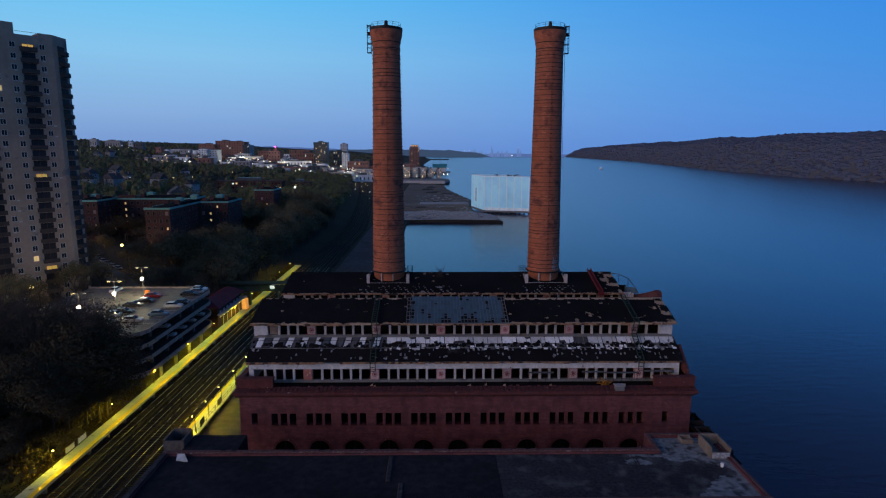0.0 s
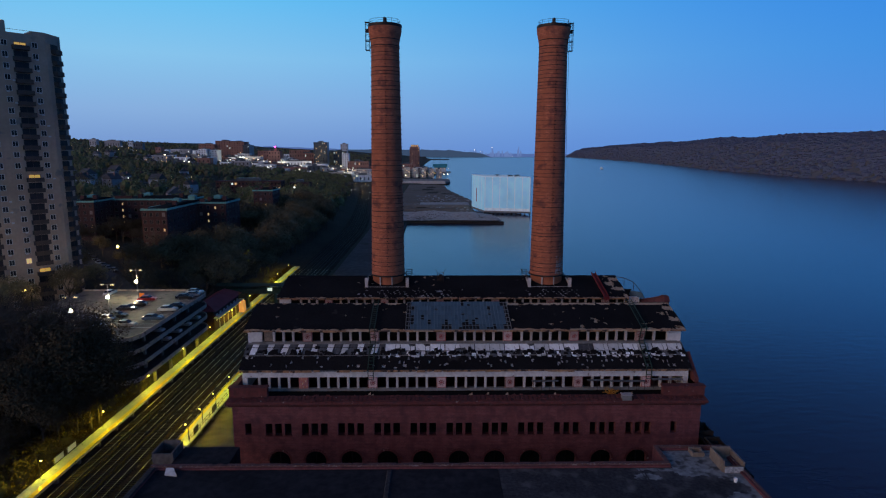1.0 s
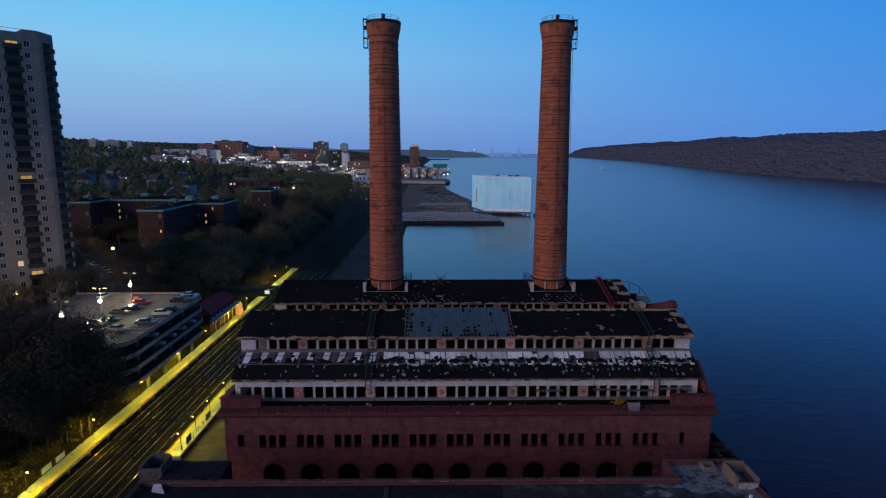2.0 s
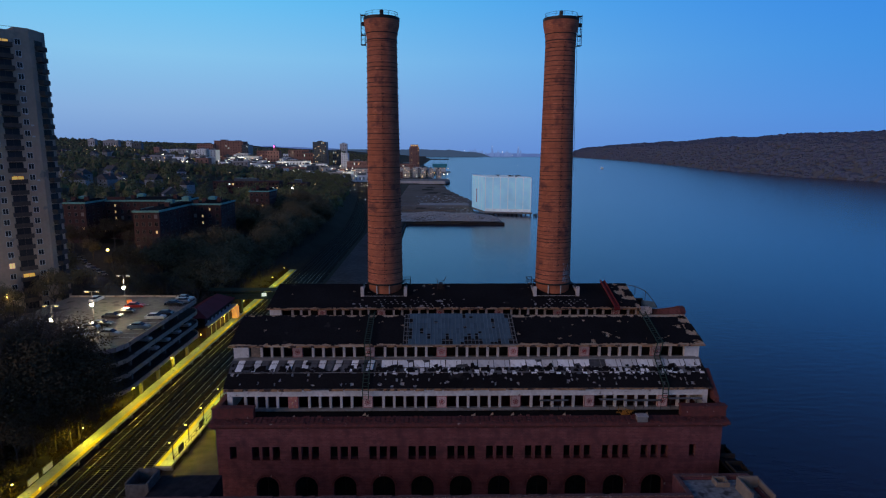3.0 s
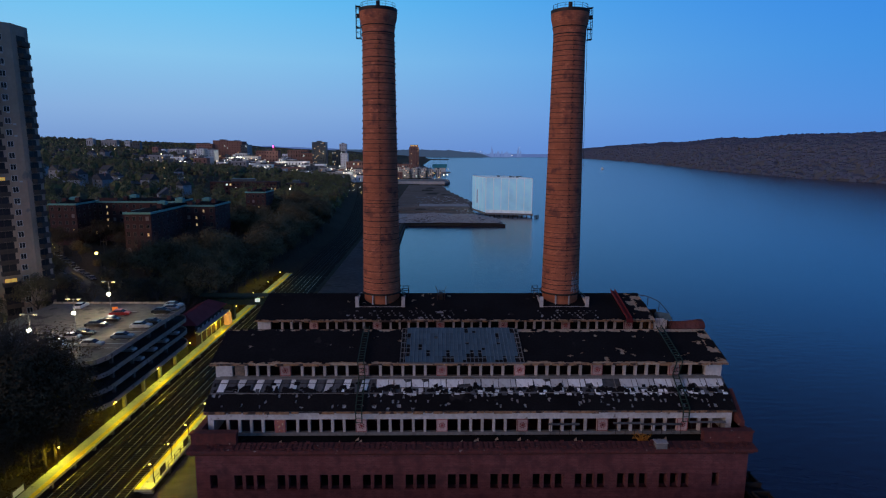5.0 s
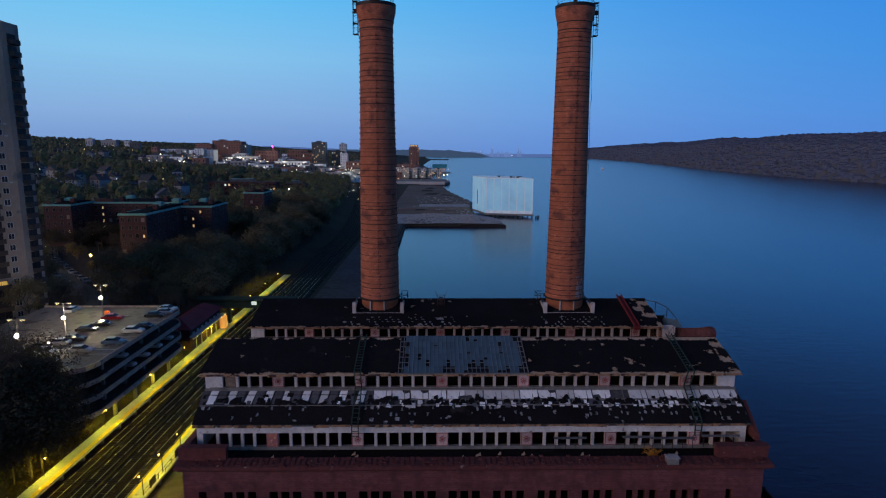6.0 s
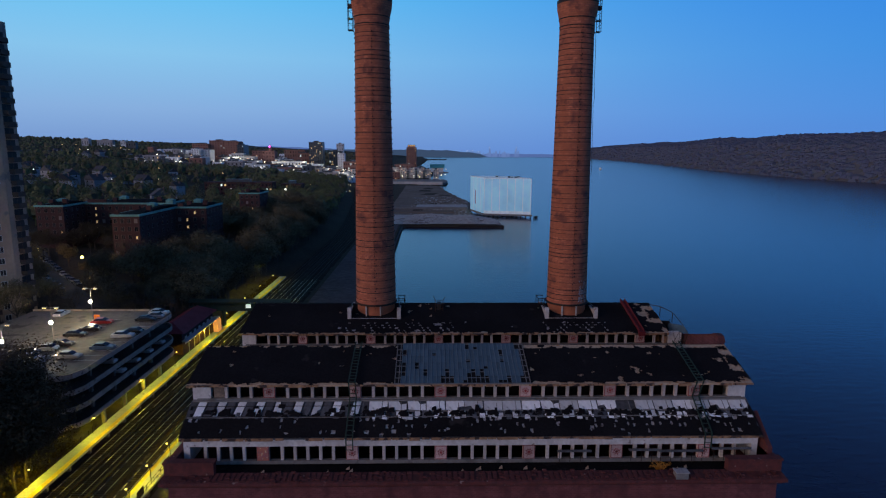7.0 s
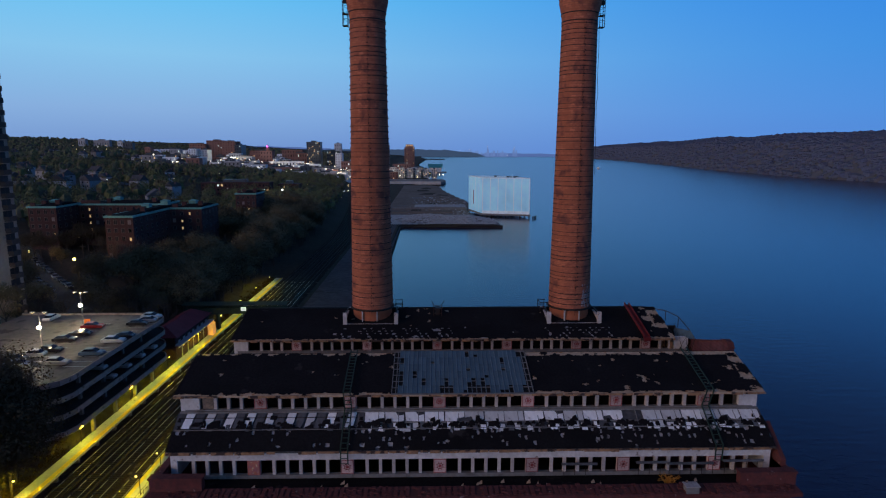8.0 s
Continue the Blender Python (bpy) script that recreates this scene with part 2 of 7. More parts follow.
TOWER = material("tan_concrete_panel", (0.46, 0.33, 0.25), (0.385, 0.275, 0.21), 0.9, fine=1.2, coarse=0.1, stain=(0.22, 0.19, 0.17), stain_at=0.62, streak=0.3)
TOWER_RAIL = material("brown_balcony_front", (0.1, 0.075, 0.065), (0.07, 0.05, 0.045), 0.8)
APT_FRAME = material("grey_window_frame", (0.16, 0.13, 0.125), (0.12, 0.1, 0.095), 0.8)
FRAME = material("pale_window_frame", (0.62, 0.6, 0.57), (0.5, 0.48, 0.46), 0.7)
# Near-black pane colour carries the shade of the balcony recesses.
SHADED_PANE = material("shaded_balcony_door", (0.02, 0.02, 0.024), (0.035, 0.033, 0.036), 0.55, fine=0.8, bump=0, vary=0.5, spec=0.15)
GLASS = material("dark_window_glass", (0.012, 0.016, 0.022), (0.02, 0.024, 0.03), 0.12, fine=0.5, bump=0, vary=0.4, spec=0.5)
MAROON = material("maroon_metal_roof", (0.28, 0.035, 0.045), (0.2, 0.028, 0.034), 0.7)
CITY_BRICK = material("far_orange_brick", (0.3, 0.16, 0.13), (0.22, 0.12, 0.1), 0.9, fine=0.3, coarse=0.03, vary=0.25)
CITY_PALE = material("far_pale_wall", (0.72, 0.76, 0.8), (0.58, 0.61, 0.65), 0.85, fine=0.3, coarse=0.03, vary=0.3)
CITY_DARK = material("far_dark_curtain_wall", (0.07, 0.085, 0.1), (0.05, 0.055, 0.07), 0.35, fine=0.3, coarse=0.03)
CITY_YELLOW = material("yellow_painted_wall", (0.5, 0.36, 0.08), (0.42, 0.3, 0.07), 0.8)
CITY_RED = material("red_painted_wall", (0.38, 0.05, 0.04), (0.3, 0.04, 0.035), 0.8)
SHINGLE = material("slate_shingle", (0.09, 0.09, 0.1), (0.06, 0.06, 0.066), 0.85, vary=0.5)
HOUSE_WALL = material("pale_clapboard", (0.36, 0.37, 0.39), (0.24, 0.245, 0.26), 0.85, vary=0.4)
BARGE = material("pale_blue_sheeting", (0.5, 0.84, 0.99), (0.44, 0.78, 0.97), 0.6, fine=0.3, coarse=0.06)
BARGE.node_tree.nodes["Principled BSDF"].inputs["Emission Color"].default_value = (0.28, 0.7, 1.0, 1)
BARGE.node_tree.nodes["Principled BSDF"].inputs["Emission Strength"].default_value = 0.16      # faint emission added to brighten the sheeting, no lamp inside
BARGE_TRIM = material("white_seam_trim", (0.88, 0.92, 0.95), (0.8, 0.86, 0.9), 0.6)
# The trim emits too, so seams keep up with the sheeting's added glow.
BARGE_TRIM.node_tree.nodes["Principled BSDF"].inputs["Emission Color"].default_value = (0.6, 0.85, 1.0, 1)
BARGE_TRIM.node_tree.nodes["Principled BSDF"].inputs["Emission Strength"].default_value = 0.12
LOFT = material("pale_beige_loft_wall", (0.62, 0.58, 0.54), (0.48, 0.45, 0.42), 0.85, fine=0.3, coarse=0.05)
TEAL = material("teal_canopy", (0.06, 0.32, 0.36), (0.05, 0.25, 0.3), 0.7)
RUBBER = material("tyre_rubber", (0.015, 0.015, 0.015), (0.022, 0.022, 0.022), 0.9)
PAINTS = {"red": ((0.4, 0.02, 0.02), (0.35, 0.02, 0.02)), "black": ((0.015, 0.016, 0.02), (0.02, 0.02, 0.024)), "white": ((0.62, 0.62, 0.6), (0.55, 0.55, 0.55)),
          "silver": ((0.3, 0.31, 0.33), (0.26, 0.27, 0.29)), "blue": ((0.1, 0.16, 0.24), (0.09, 0.14, 0.2))}
CAR_PAINT = {k: material(k + "_car_paint", a, b, 0.3, 0.2, bump=0, spec=0.5) for k, (a, b) in PAINTS.items()}
SODIUM = glowing("sodium_lamp_glow", (1.0, 0.75, 0.18), 6.0)
COOL_LAMP = glowing("white_lamp_glow", (1.0, 0.93, 0.72), 30.0)
WARM_WINDOW = glowing("lit_window", (1.0, 0.62, 0.25), 0.62)
COOL_WINDOW = glowing("cool_lit_window", (0.75, 0.9, 0.8), 0.8)
PINK_GLOW = glowing("pink_beacon", (1.0, 0.1, 0.8), 4.0)

water_mat = material("river_water", (0.024, 0.028, 0.06), (0.028, 0.032, 0.07), 0.2, fine=0.35, coarse=0.01, bump=0, spec=0.42)
water_mat.node_tree.nodes["Principled BSDF"].inputs["Specular Tint"].default_value = (0.95, 0.7, 1.0, 1)
n, l = water_mat.node_tree.nodes, water_mat.node_tree.links
for k in list(n["Principled BSDF"].inputs["Roughness"].links):
    l.remove(k)
n["Principled BSDF"].inputs["Roughness"].default_value = 0.2
tcw = n.new("ShaderNodeTexCoord")
mpw = n.new("ShaderNodeMapping")
mpw.inputs["Scale"].default_value = (0.22, 0.5, 1)
wv = n.new("ShaderNodeTexNoise")
wv.inputs["Scale"].default_value, wv.inputs["Detail"].default_value = 1.0, 5
bw = n.new("ShaderNodeBump")
bw.inputs["Strength"].default_value, bw.inputs["Distance"].default_value = 0.16, 0.4
l.new(tcw.outputs["Object"], mpw.inputs["Vector"])
l.new(mpw.outputs[0], wv.inputs["Vector"])
l.new(wv.outputs["Fac"], bw.inputs["Height"])
l.new(bw.outputs[0], n["Principled BSDF"].inputs["Normal"])


# ---- mesh tools ----
class Mesh:
    """Vertices and faces in metres, made into one mesh by part() or setting()."""

    def __init__(self):
        self.v, self.f = [], []

    def add(self, verts, faces):
        k = len(self.v)
        self.v += [tuple(p) for p in verts]
        self.f += [tuple(i + k for i in f) for f in faces]
        return self

    def box(self, x0, y0, z0, x1, y1, z1):
        p = [(x, y, z) for z in (z0, z1) for y in (y0, y1) for x in (x0, x1)]
        return self.add(p, [(0, 2, 3, 1), (4, 5, 7, 6), (0, 1, 5, 4), (2, 6, 7, 3), (0, 4, 6, 2), (1, 3, 7, 5)])

    def quad(self, *p):
        return self.add(p, [tuple(range(len(p)))])

    def prism(self, plan, z0, z1):
        """An upright prism over a plan that runs anticlockwise."""
        k = len(plan)
        return self.add([(x, y, z0) for x, y in plan] + [(x, y, z1) for x, y in plan],
                        [tuple(reversed(range(k))), tuple(range(k, 2 * k))] + [(i, (i + 1) % k, k + (i + 1) % k, k + i) for i in range(k)])

    def along_x(self, section, x0, x1):
        """A section of (y, z), clockwise seen from +x... drawn out along x."""
        k = len(section)
        return self.add([(x0, y, z) for y, z in section] + [(x1, y, z) for y, z in section],
                        [tuple(range(k)), tuple(reversed(range(k, 2 * k)))] + [(i, k + i, k + (i + 1) % k, (i + 1) % k) for i in range(k)])

    def along_y(self, section, y0, y1):
        k = len(section)
        return self.add([(x, y0, z) for x, z in section] + [(x, y1, z) for x, z in section],
                        [tuple(range(k)), tuple(reversed(range(k, 2 * k)))] + [(i, k + i, k + (i + 1) % k, (i + 1) % k) for i in range(k)])

    def tube(self, p, q, r0, r1=None, sides=6):
        p, q, r1 = Vector(p), Vector(q), r0 if r1 is None else r1
        d = (q - p).normalized()
        a = d.orthogonal().normalized()
        b = d.cross(a)
        ring = [(a * math.cos(2 * math.pi * i / sides) + b * math.sin(2 * math.pi * i / sides)) for i in range(sides)]
        return self.add([p + o * r0 for o in ring] + [q + o * r1 for o in ring],
                        [tuple(reversed(range(sides))), tuple(range(sides, 2 * sides))] + [(i, (i + 1) % sides, sides + (i + 1) % sides, sides + i) for i in range(sides)])

    def lathe(self, profile, cx, cy, sides=48):
        """A body of revolution from (radius, height) points, bottom to top."""
        k = len(profile)
        pts = [(cx + r * math.cos(2 * math.pi * i / sides), cy + r * math.sin(2 * math.pi * i / sides), z) for i in range(sides) for r, z in profile]
        faces = [(i * k + j, ((i + 1) % sides) * k + j, ((i + 1) % sides) * k + j + 1, i * k + j + 1) for i in range(sides) for j in range(k - 1)]
        faces += [tuple(i * k for i in reversed(range(sides))), tuple(i * k + k - 1 for i in range(sides))]
        return self.add(pts, faces)

    def ring(self, cx, cy, z, r, thick, high, sides=40):
        pts, faces = [], []
        for i in range(sides):
            c, s = math.cos(2 * math.pi * i / sides), math.sin(2 * math.pi * i / sides)
            pts += [(cx + c * rr, cy + s * rr, zz) for rr, zz in ((r, z), (r + thick, z), (r + thick, z + high), (r, z + high))]
        for i in range(sides):
            a, b = 4 * i, 4 * ((i + 1) % sides)
            faces += [(a + j, b + j, b + (j + 1) % 4, a + (j + 1) % 4) for j in range(4)]
        return self.add(pts, faces)

    def ball(self, c, r, n=6):
        prof = [(max(r * math.sin(math.pi * i / n), 0.001), c[2] - r * math.cos(math.pi * i / n)) for i in range(n + 1)]
        return self.lathe(prof, c[0], c[1], 2 * n)

    def dome(self, c, r, h, rnd, sides=6):
        """A lumpy tree crown: two uneven rings and a top."""
        k, x, y, z = len(self.v), *c
        turn = rnd.random() * 6.28
        for up, wide in ((0.0, 1.0), (0.62, 0.86)):
            for i in range(sides):
                a = turn + 2 * math.pi * i / sides + rnd.uniform(-0.25, 0.25)
                q = r * wide * rnd.uniform(0.75, 1.15)
                self.v.append((x + q * math.cos(a), y + q * math.sin(a), z + h * (up + rnd.uniform(-0.1, 0.1))))
        self.v.append((x + rnd.uniform(-0.2, 0.2) * r, y + rnd.uniform(-0.2, 0.2) * r, z + h * rnd.uniform(0.9, 1.15)))
        for i in range(sides):
            j = (i + 1) % sides
            self.f += [(k + i, k + j, k + sides + j, k + sides + i), (k + sides + i, k + sides + j, k + 2 * sides)]
        return self

    def data(self, name, mat, at=(0, 0, 0), smooth=False):
        me = bpy.data.meshes.new(name)
        a = np.array(self.v, dtype=float) - np.array(at)
        me.from_pydata(a.tolist(), [], self.f)
        me.materials.append(mat)
        if smooth:
            me.polygons.foreach_set("use_smooth", [True] * len(me.polygons))
            me.set_sharp_from_angle(angle=radians(35))
        me.update()
        return me


BASE = {}


def thing(name, label, category, at=(0, 0, 0), group="", kind=""):
    ob = new(name)
    ob.location = at
    ob.empty_display_size = 0.5
    BASE[ob.name] = at
    return tagged(ob, label, category, group, kind)


def part(name, mesh, mat, parent, label="", smooth=False, kind=""):
    """One mesh object under a thing or under a part; its vertices are in the thing's place in the world."""
    at = BASE[parent.name]
    ob = new(name, mesh if isinstance(mesh, bpy.types.Mesh) else mesh.data(name, mat, at, smooth))
    ob.parent = parent
    BASE[ob.name] = at
    return tagged(ob, label, kind=kind)


def piece(name, data, parent, place, turn=(0, 0, 0)):
    """A repeat of a part: an object of its own on shared mesh data, at a place in the world."""
    at = BASE[parent.name]
    ob = new(name, data)
    ob.parent = parent
    ob.location = [p - a for p, a in zip(place, at)]
    ob.rotation_euler = turn
    BASE[ob.name] = at
    return ob


def setting(name, mesh, mat, label, category, smooth=False, kind="structure"):
    return tagged(new(name, mesh.data(name, mat, smooth=smooth)), label, category, kind=kind)


def lamp(name, place, power, colour, size=0.15):
    d = bpy.data.lights.new(name, "POINT")
    d.energy, d.color, d.shadow_soft_size = power, colour, size
    ob = new(name, d)
    ob.location = place
    return ob


def fbm(x, y, scale, octaves=4):
    return noise.fractal((x / scale, y / scale, 0.3), 1.0, 2.0, octaves)


# ---- land and water ----
def track_shift(y):
    return -50 * max(0.0, (y - 380) / 490) ** 1.3 if y < 1400 else -50 * (1020 / 490) ** 1.3


SHORE_Y = [-800, 52, 126, 129, 444, 448, 470, 506, 560, 650, 700, 815, 900, 925, 948, 958, 975, 1060, 1075, 1090, 1500, 2200, 3300, 3400, 3600, 3700, 4200, 4950]
SHORE_X = [39.4, 39.4, 39.4, -19, -21, 51, 53, 37, 35, 41, 30, 9, -3, -24, -30, 19, 26, 28, 8, -6, 8, -40, -20, 95, 108, -20, -60, -60]


def shore(y):
    return float(np.interp(y, SHORE_Y, SHORE_X))


def land(x, y):
    """Height of the ground."""
    s = shore(y)
    if x > s:
        return max(-4.0, 1.6 - (x - s) * 1.4)
    d = -64.0 - (x - track_shift(y))
    if d < 0:
        z = 2.3
        if 440 < y < 900 and x > -15:
            z += 0.8 * max(0, fbm(x, y, 35))
        if 448 < y < 505:      # two heaps of pale fill
            z += 4.2 * max(0, 1 - math.hypot((x + 4) / 30, (y - 478) / 26)) + 3.4 * max(0, 1 - math.hypot((x - 30) / 22, (y - 470) / 22))
        return min(z, 1.6 + (s - x) * 0.6)
    z = float(np.interp(d, [0, 3, 8, 20, 40, 80, 300, 800, 1600, 3000, 6000], [2.6, 3.8, 5.6, 8, 11, 13, 30, 58, 98, 125, 140]))
    return z + fbm(x, y, 160) * min(9, d * 0.02) + fbm(x, y, 30) * min(1.0, d * 0.02)


def axis(lo, hi, near_lo, near_hi, step, grow):
    a = list(np.arange(near_lo, near_hi + 0.01, step))
    s, p = step, near_hi
    while p < hi:
        s *= grow
        p += s
        a.append(min(p, hi))
    s, p = step, near_lo
    while p > lo:
        s *= grow
        p -= s
        a.insert(0, max(p, lo))
    return a


def sheet(xs, ys, height):
    m = Mesh()
    m.v = [(x, y, height(x, y)) for y in ys for x in xs]
    k = len(xs)
    m.f = [(j * k + i, j * k + i + 1, (j + 1) * k + i + 1, (j + 1) * k + i) for j in range(len(ys) - 1) for i in range(k - 1)]
    return m


gx, gy = axis(-4500, 90, -150, 60, 4, 1.12), axis(-800, 4950, -40, 640, 7, 1.06)
setting("ground", sheet(gx, gy, land), SOIL, "dark scrubby hillside and low riverside ground", "ground", smooth=True)
m = Mesh()
m.quad((-600, -900, 0), (4600, -900, 0), (4600, 4980, 0), (-600, 4980, 0))
setting("water", m, water_mat, "calm wide blue river at dawn", "river")
# gravel yards beside the railway and on the landfill
m = Mesh()
fill = Mesh()
for x0, x1, y0, y1 in ((-42, 51, 448.5, 512), (-38, 42, 512, 920)):
    xs, ys = np.linspace(x0, x1, max(3, int((x1 - x0) / 4))), np.linspace(y0, y1, max(3, int((y1 - y0) / 6)))
    k = sheet(xs, ys, lambda x, y: land(x + (track_shift(y) * (1 - (x - x0) / (x1 - x0)) if y > 500 else 0), y) + 0.12)
    (fill if y0 < 500 else m).add(k.v, k.f)
m2 = sheet(np.linspace(-43.5, -20.5, 8), np.linspace(84, 444, 60), lambda x, y: land(x, y) + 0.12)
setting("dirt_yard", m2, YARD, "dark dirt yard between the railway and the river", "yard", smooth=True)
setting("gravel_yard", fill, GRAVEL, "pale grey gravel fill beside the river", "gravel", smooth=True)
setting("bare_field", m, FIELD, "brown bare field behind the gravel fill", "field", smooth=True)

# wooded cliffs across the river
CLIFF_Y = [-800, 300, 1028, 1251, 1736, 2500, 3296, 4941]
CLIFF_X = [900, 840, 792, 768, 812, 935, 1046, 1085]


def cliff(u, y):
    foot = float(np.interp(y, CLIFF_Y, CLIFF_X))
    top = float(np.interp(y, [0, 1100, 1500, 2000, 3300, 4941], [104, 100, 101, 104, 100, 74]))
    rise = float(np.interp(u, [0, 6, 40, 90, 160, 400, 900], [-2, 5, 0.33 * top, 0.72 * top, 0.93 * top, top, top]))
    return foot + u + 8 * fbm(u, y, 60), rise + fbm(u, y, 300, 2) * 6 


cu = list(np.linspace(0, 200, 34)) + [240, 300, 400, 600, 900]
cy = list(np.arange(500, 2400, 7)) + list(np.arange(2400, 4941, 14))
m = Mesh()
for y in cy:
    for u in cu:
        x, z = cliff(u, y)
        m.v.append((x, y, z))
k = len(cu)
m.f = [(j * k + i, j * k + i + 1, (j + 1) * k + i + 1, (j + 1) * k + i) for j in range(len(cy) - 1) for i in range(k - 1)]
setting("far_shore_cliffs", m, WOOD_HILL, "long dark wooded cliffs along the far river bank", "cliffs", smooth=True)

rng = random.Random(14)
m = Mesh()
for k in range(9000):
    y = 900 + 4000 * rng.random() ** 1.7
    u = 190 * rng.random() ** 0.8
    x, z = cliff(u, y)
    r = rng.uniform(3.5, 8) * (1 + y / 5000)
    m.dome((x, y, z - r * 0.55), r * 1.3, r * rng.uniform(0.8, 1.1), rng)
setting("cliff_woods", m, CLIFF_CROWN, "blue-grey hazed spring woods clothing the far cliffs", "woods", smooth=True, kind="stuff")

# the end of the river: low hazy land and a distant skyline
# Blue of land and towers is air haze, painted in as emission.
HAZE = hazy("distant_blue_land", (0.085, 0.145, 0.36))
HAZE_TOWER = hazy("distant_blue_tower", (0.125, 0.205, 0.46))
m = Mesh()
xs = np.linspace(-1400, 1300, 140)
for a, b in zip(xs[:-1], xs[1:]):
    ha, hb = (26 + 10 * fbm(x, 0, 260) + max(0, (200 - x) * 0.035) for x in (a, b))
    m.quad((a, 4900, -1), (b, 4900, -1), (b, 4915, hb), (a, 4915, ha))
    m.quad((a, 4915, ha), (b, 4915, hb), (b, 4960, hb), (a, 4960, ha))
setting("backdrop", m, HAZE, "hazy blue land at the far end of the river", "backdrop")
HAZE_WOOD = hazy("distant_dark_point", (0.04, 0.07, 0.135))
m = Mesh()
xs = np.linspace(-1400, 460, 130)
for a, b in zip(xs[:-1], xs[1:]):
    ha, hb = (max(2.0, min(56, 22 + (460 - x) * 0.1) + 6 * fbm(x, 4, 60) - 22 * max(0, (x - 400) / 60)) for x in (a, b))
    m.quad((a, 4870, -1), (b, 4870, -1), (b, 4880, hb), (a, 4880, ha))
    m.quad((a, 4880, ha), (b, 4880, hb), (b, 4896, hb), (a, 4896, ha))
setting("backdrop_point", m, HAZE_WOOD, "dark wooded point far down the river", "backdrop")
rng = random.Random(52)
SKYLINE = [(rng.uniform(130, 640), rng.uniform(2.5, 7), rng.uniform(26, 40) + (14 * rng.random() ** 3)) for _ in range(46)]
SKYLINE += [(475, 3, 88), (482, 5, 64), (695, 3.5, 84), (690, 7, 62), (712, 6, 52), (338, 5, 62), (322, 6, 56), (300, 7, 54), (560, 5, 52), (600, 5, 50), (396, 6, 50), (250, 6, 54)]
for x, w, h in SKYLINE:
    t = thing("distant_skyscraper", "hazy distant skyscraper on the skyline", "skyscraper", (x, 4890, 20), group="distant skyline")
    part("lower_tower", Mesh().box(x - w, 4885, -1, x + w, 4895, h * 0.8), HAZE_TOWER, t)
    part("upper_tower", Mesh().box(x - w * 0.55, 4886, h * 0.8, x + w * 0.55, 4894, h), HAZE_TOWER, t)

# ---- railway ----
TRACKS = [-58.3, -54.85, -51.4, -47.95]
ry = list(np.arange(20, 380, 20)) + list(np.arange(380, 1000, 12))
m = Mesh()
for a, b in zip(ry[:-1], ry[1:]):
    sa, sb = track_shift(a), track_shift(b)
    for x0, z0, x1, z1 in ((-60.4, 2.35, -59.6, 2.62), (-59.6, 2.62, -46.6, 2.62), (-46.6, 2.62, -45.4, 2.35)):
        m.quad((x0 + sa, a, z0), (x1 + sa, a, z1), (x1 + sb, b, z1), (x0 + sb, b, z0))
setting("track_bed", m, BALLAST, "dark stone ballast under four railway tracks", "ballast")
railway = []
for c in TRACKS:
    t = thing("railway_track", "straight railway track with polished rails on timber ties", "railway track", (c, 60, 2.6), group="railway tracks")
    for off in (-0.72, 0.72):
        head = [(-0.07, 2.74), (-0.035, 2.79), (-0.035, 2.88), (-0.06, 2.895), (-0.058, 2.925), (-0.04, 2.943), (0.0, 2.95), (0.04, 2.943), (0.058, 2.925), (0.06, 2.895), (0.035, 2.88), (0.035, 2.79), (0.07, 2.74)]

        def swept(stations, head):
            m, k = Mesh(), len(head)
            m.v = [(c + off + u + track_shift(y), y, z) for y in stations for u, z in head]
            m.f = [(j * k + i, j * k + i + 1, (j + 1) * k + i + 1, (j + 1) * k + i) for j in range(len(stations) - 1) for i in range(k - 1)]
            return m

        m, m_far = swept([y for y in ry if y <= 260], head[3:10]), swept([y for y in ry if y >= 260], head)
        web = part("rail", swept([y for y in ry if y <= 260], head[:4]), RAIL_DULL, t, "dull dark steel rail")
        part("running_head", m, RAIL, web, "polished rail head", smooth=True)
        # Farther rails: the missing sky sheen is put into a darker, duller steel.
        part("rail", m_far, RAIL_DULL, t, "dull dark steel rail")
    m = Mesh()
    for y in np.arange(40, 330, 0.62):
        m.box(c - 1.3, y - 0.12, 2.6, c + 1.3, y + 0.12, 2.745)
    part("timber_bed", m, TIE, t, "close rows of dark timber sleepers", kind="stuff")
# electrified third rails
for c in TRACKS[:2]:
    t = thing("third_rail", "covered power rail beside the railway track", "power rail", (c + 1.5, 60, 2.6), group="power rails")
    m = Mesh()
    m.v = [(c + 1.55 + u + track_shift(y), y, z) for y in ry for u, z in ((-0.1, 2.62), (-0.1, 3.0), (0.1, 3.0), (0.1, 2.62))]
    m.f = [(4 * j + i, 4 * j + i + 1, 4 * j + i + 5, 4 * j + i + 4) for j in range(len(ry) - 1) for i in range(3)]
    part("cover", m, TIE, t)


# platforms
def platform(x0, x1, y0, y1, edge_at, label):
    t = thing("station_platform", label, "platform", (x0, y0, 2.3), group="station platforms")
    part("slab", Mesh().box(x0, y0, 3.3, x1, y1, 3.7), PLATFORM, t)
    e0, e1 = (edge_at - 0.95, edge_at - 0.03) if edge_at == x1 else (edge_at + 0.03, edge_at + 0.7)
    part("warning_strip", Mesh().box(e0, y0, 3.7, e1, y1, 3.712), EDGE_YELLOW, t, "yellow tactile warning strip")
    for k in range(int((y1 - y0) / 6)):
        part("pedestal", Mesh().box(x0 + 0.3, y0 + 6 * k + 1, 2.2, x1 - 0.3, y0 + 6 * k + 1.5, 3.3), CONCRETE, t)
    return t


platform(-62.9, -60.2, 60, 263, -60.2, "long concrete platform lit yellow by sodium lamps")
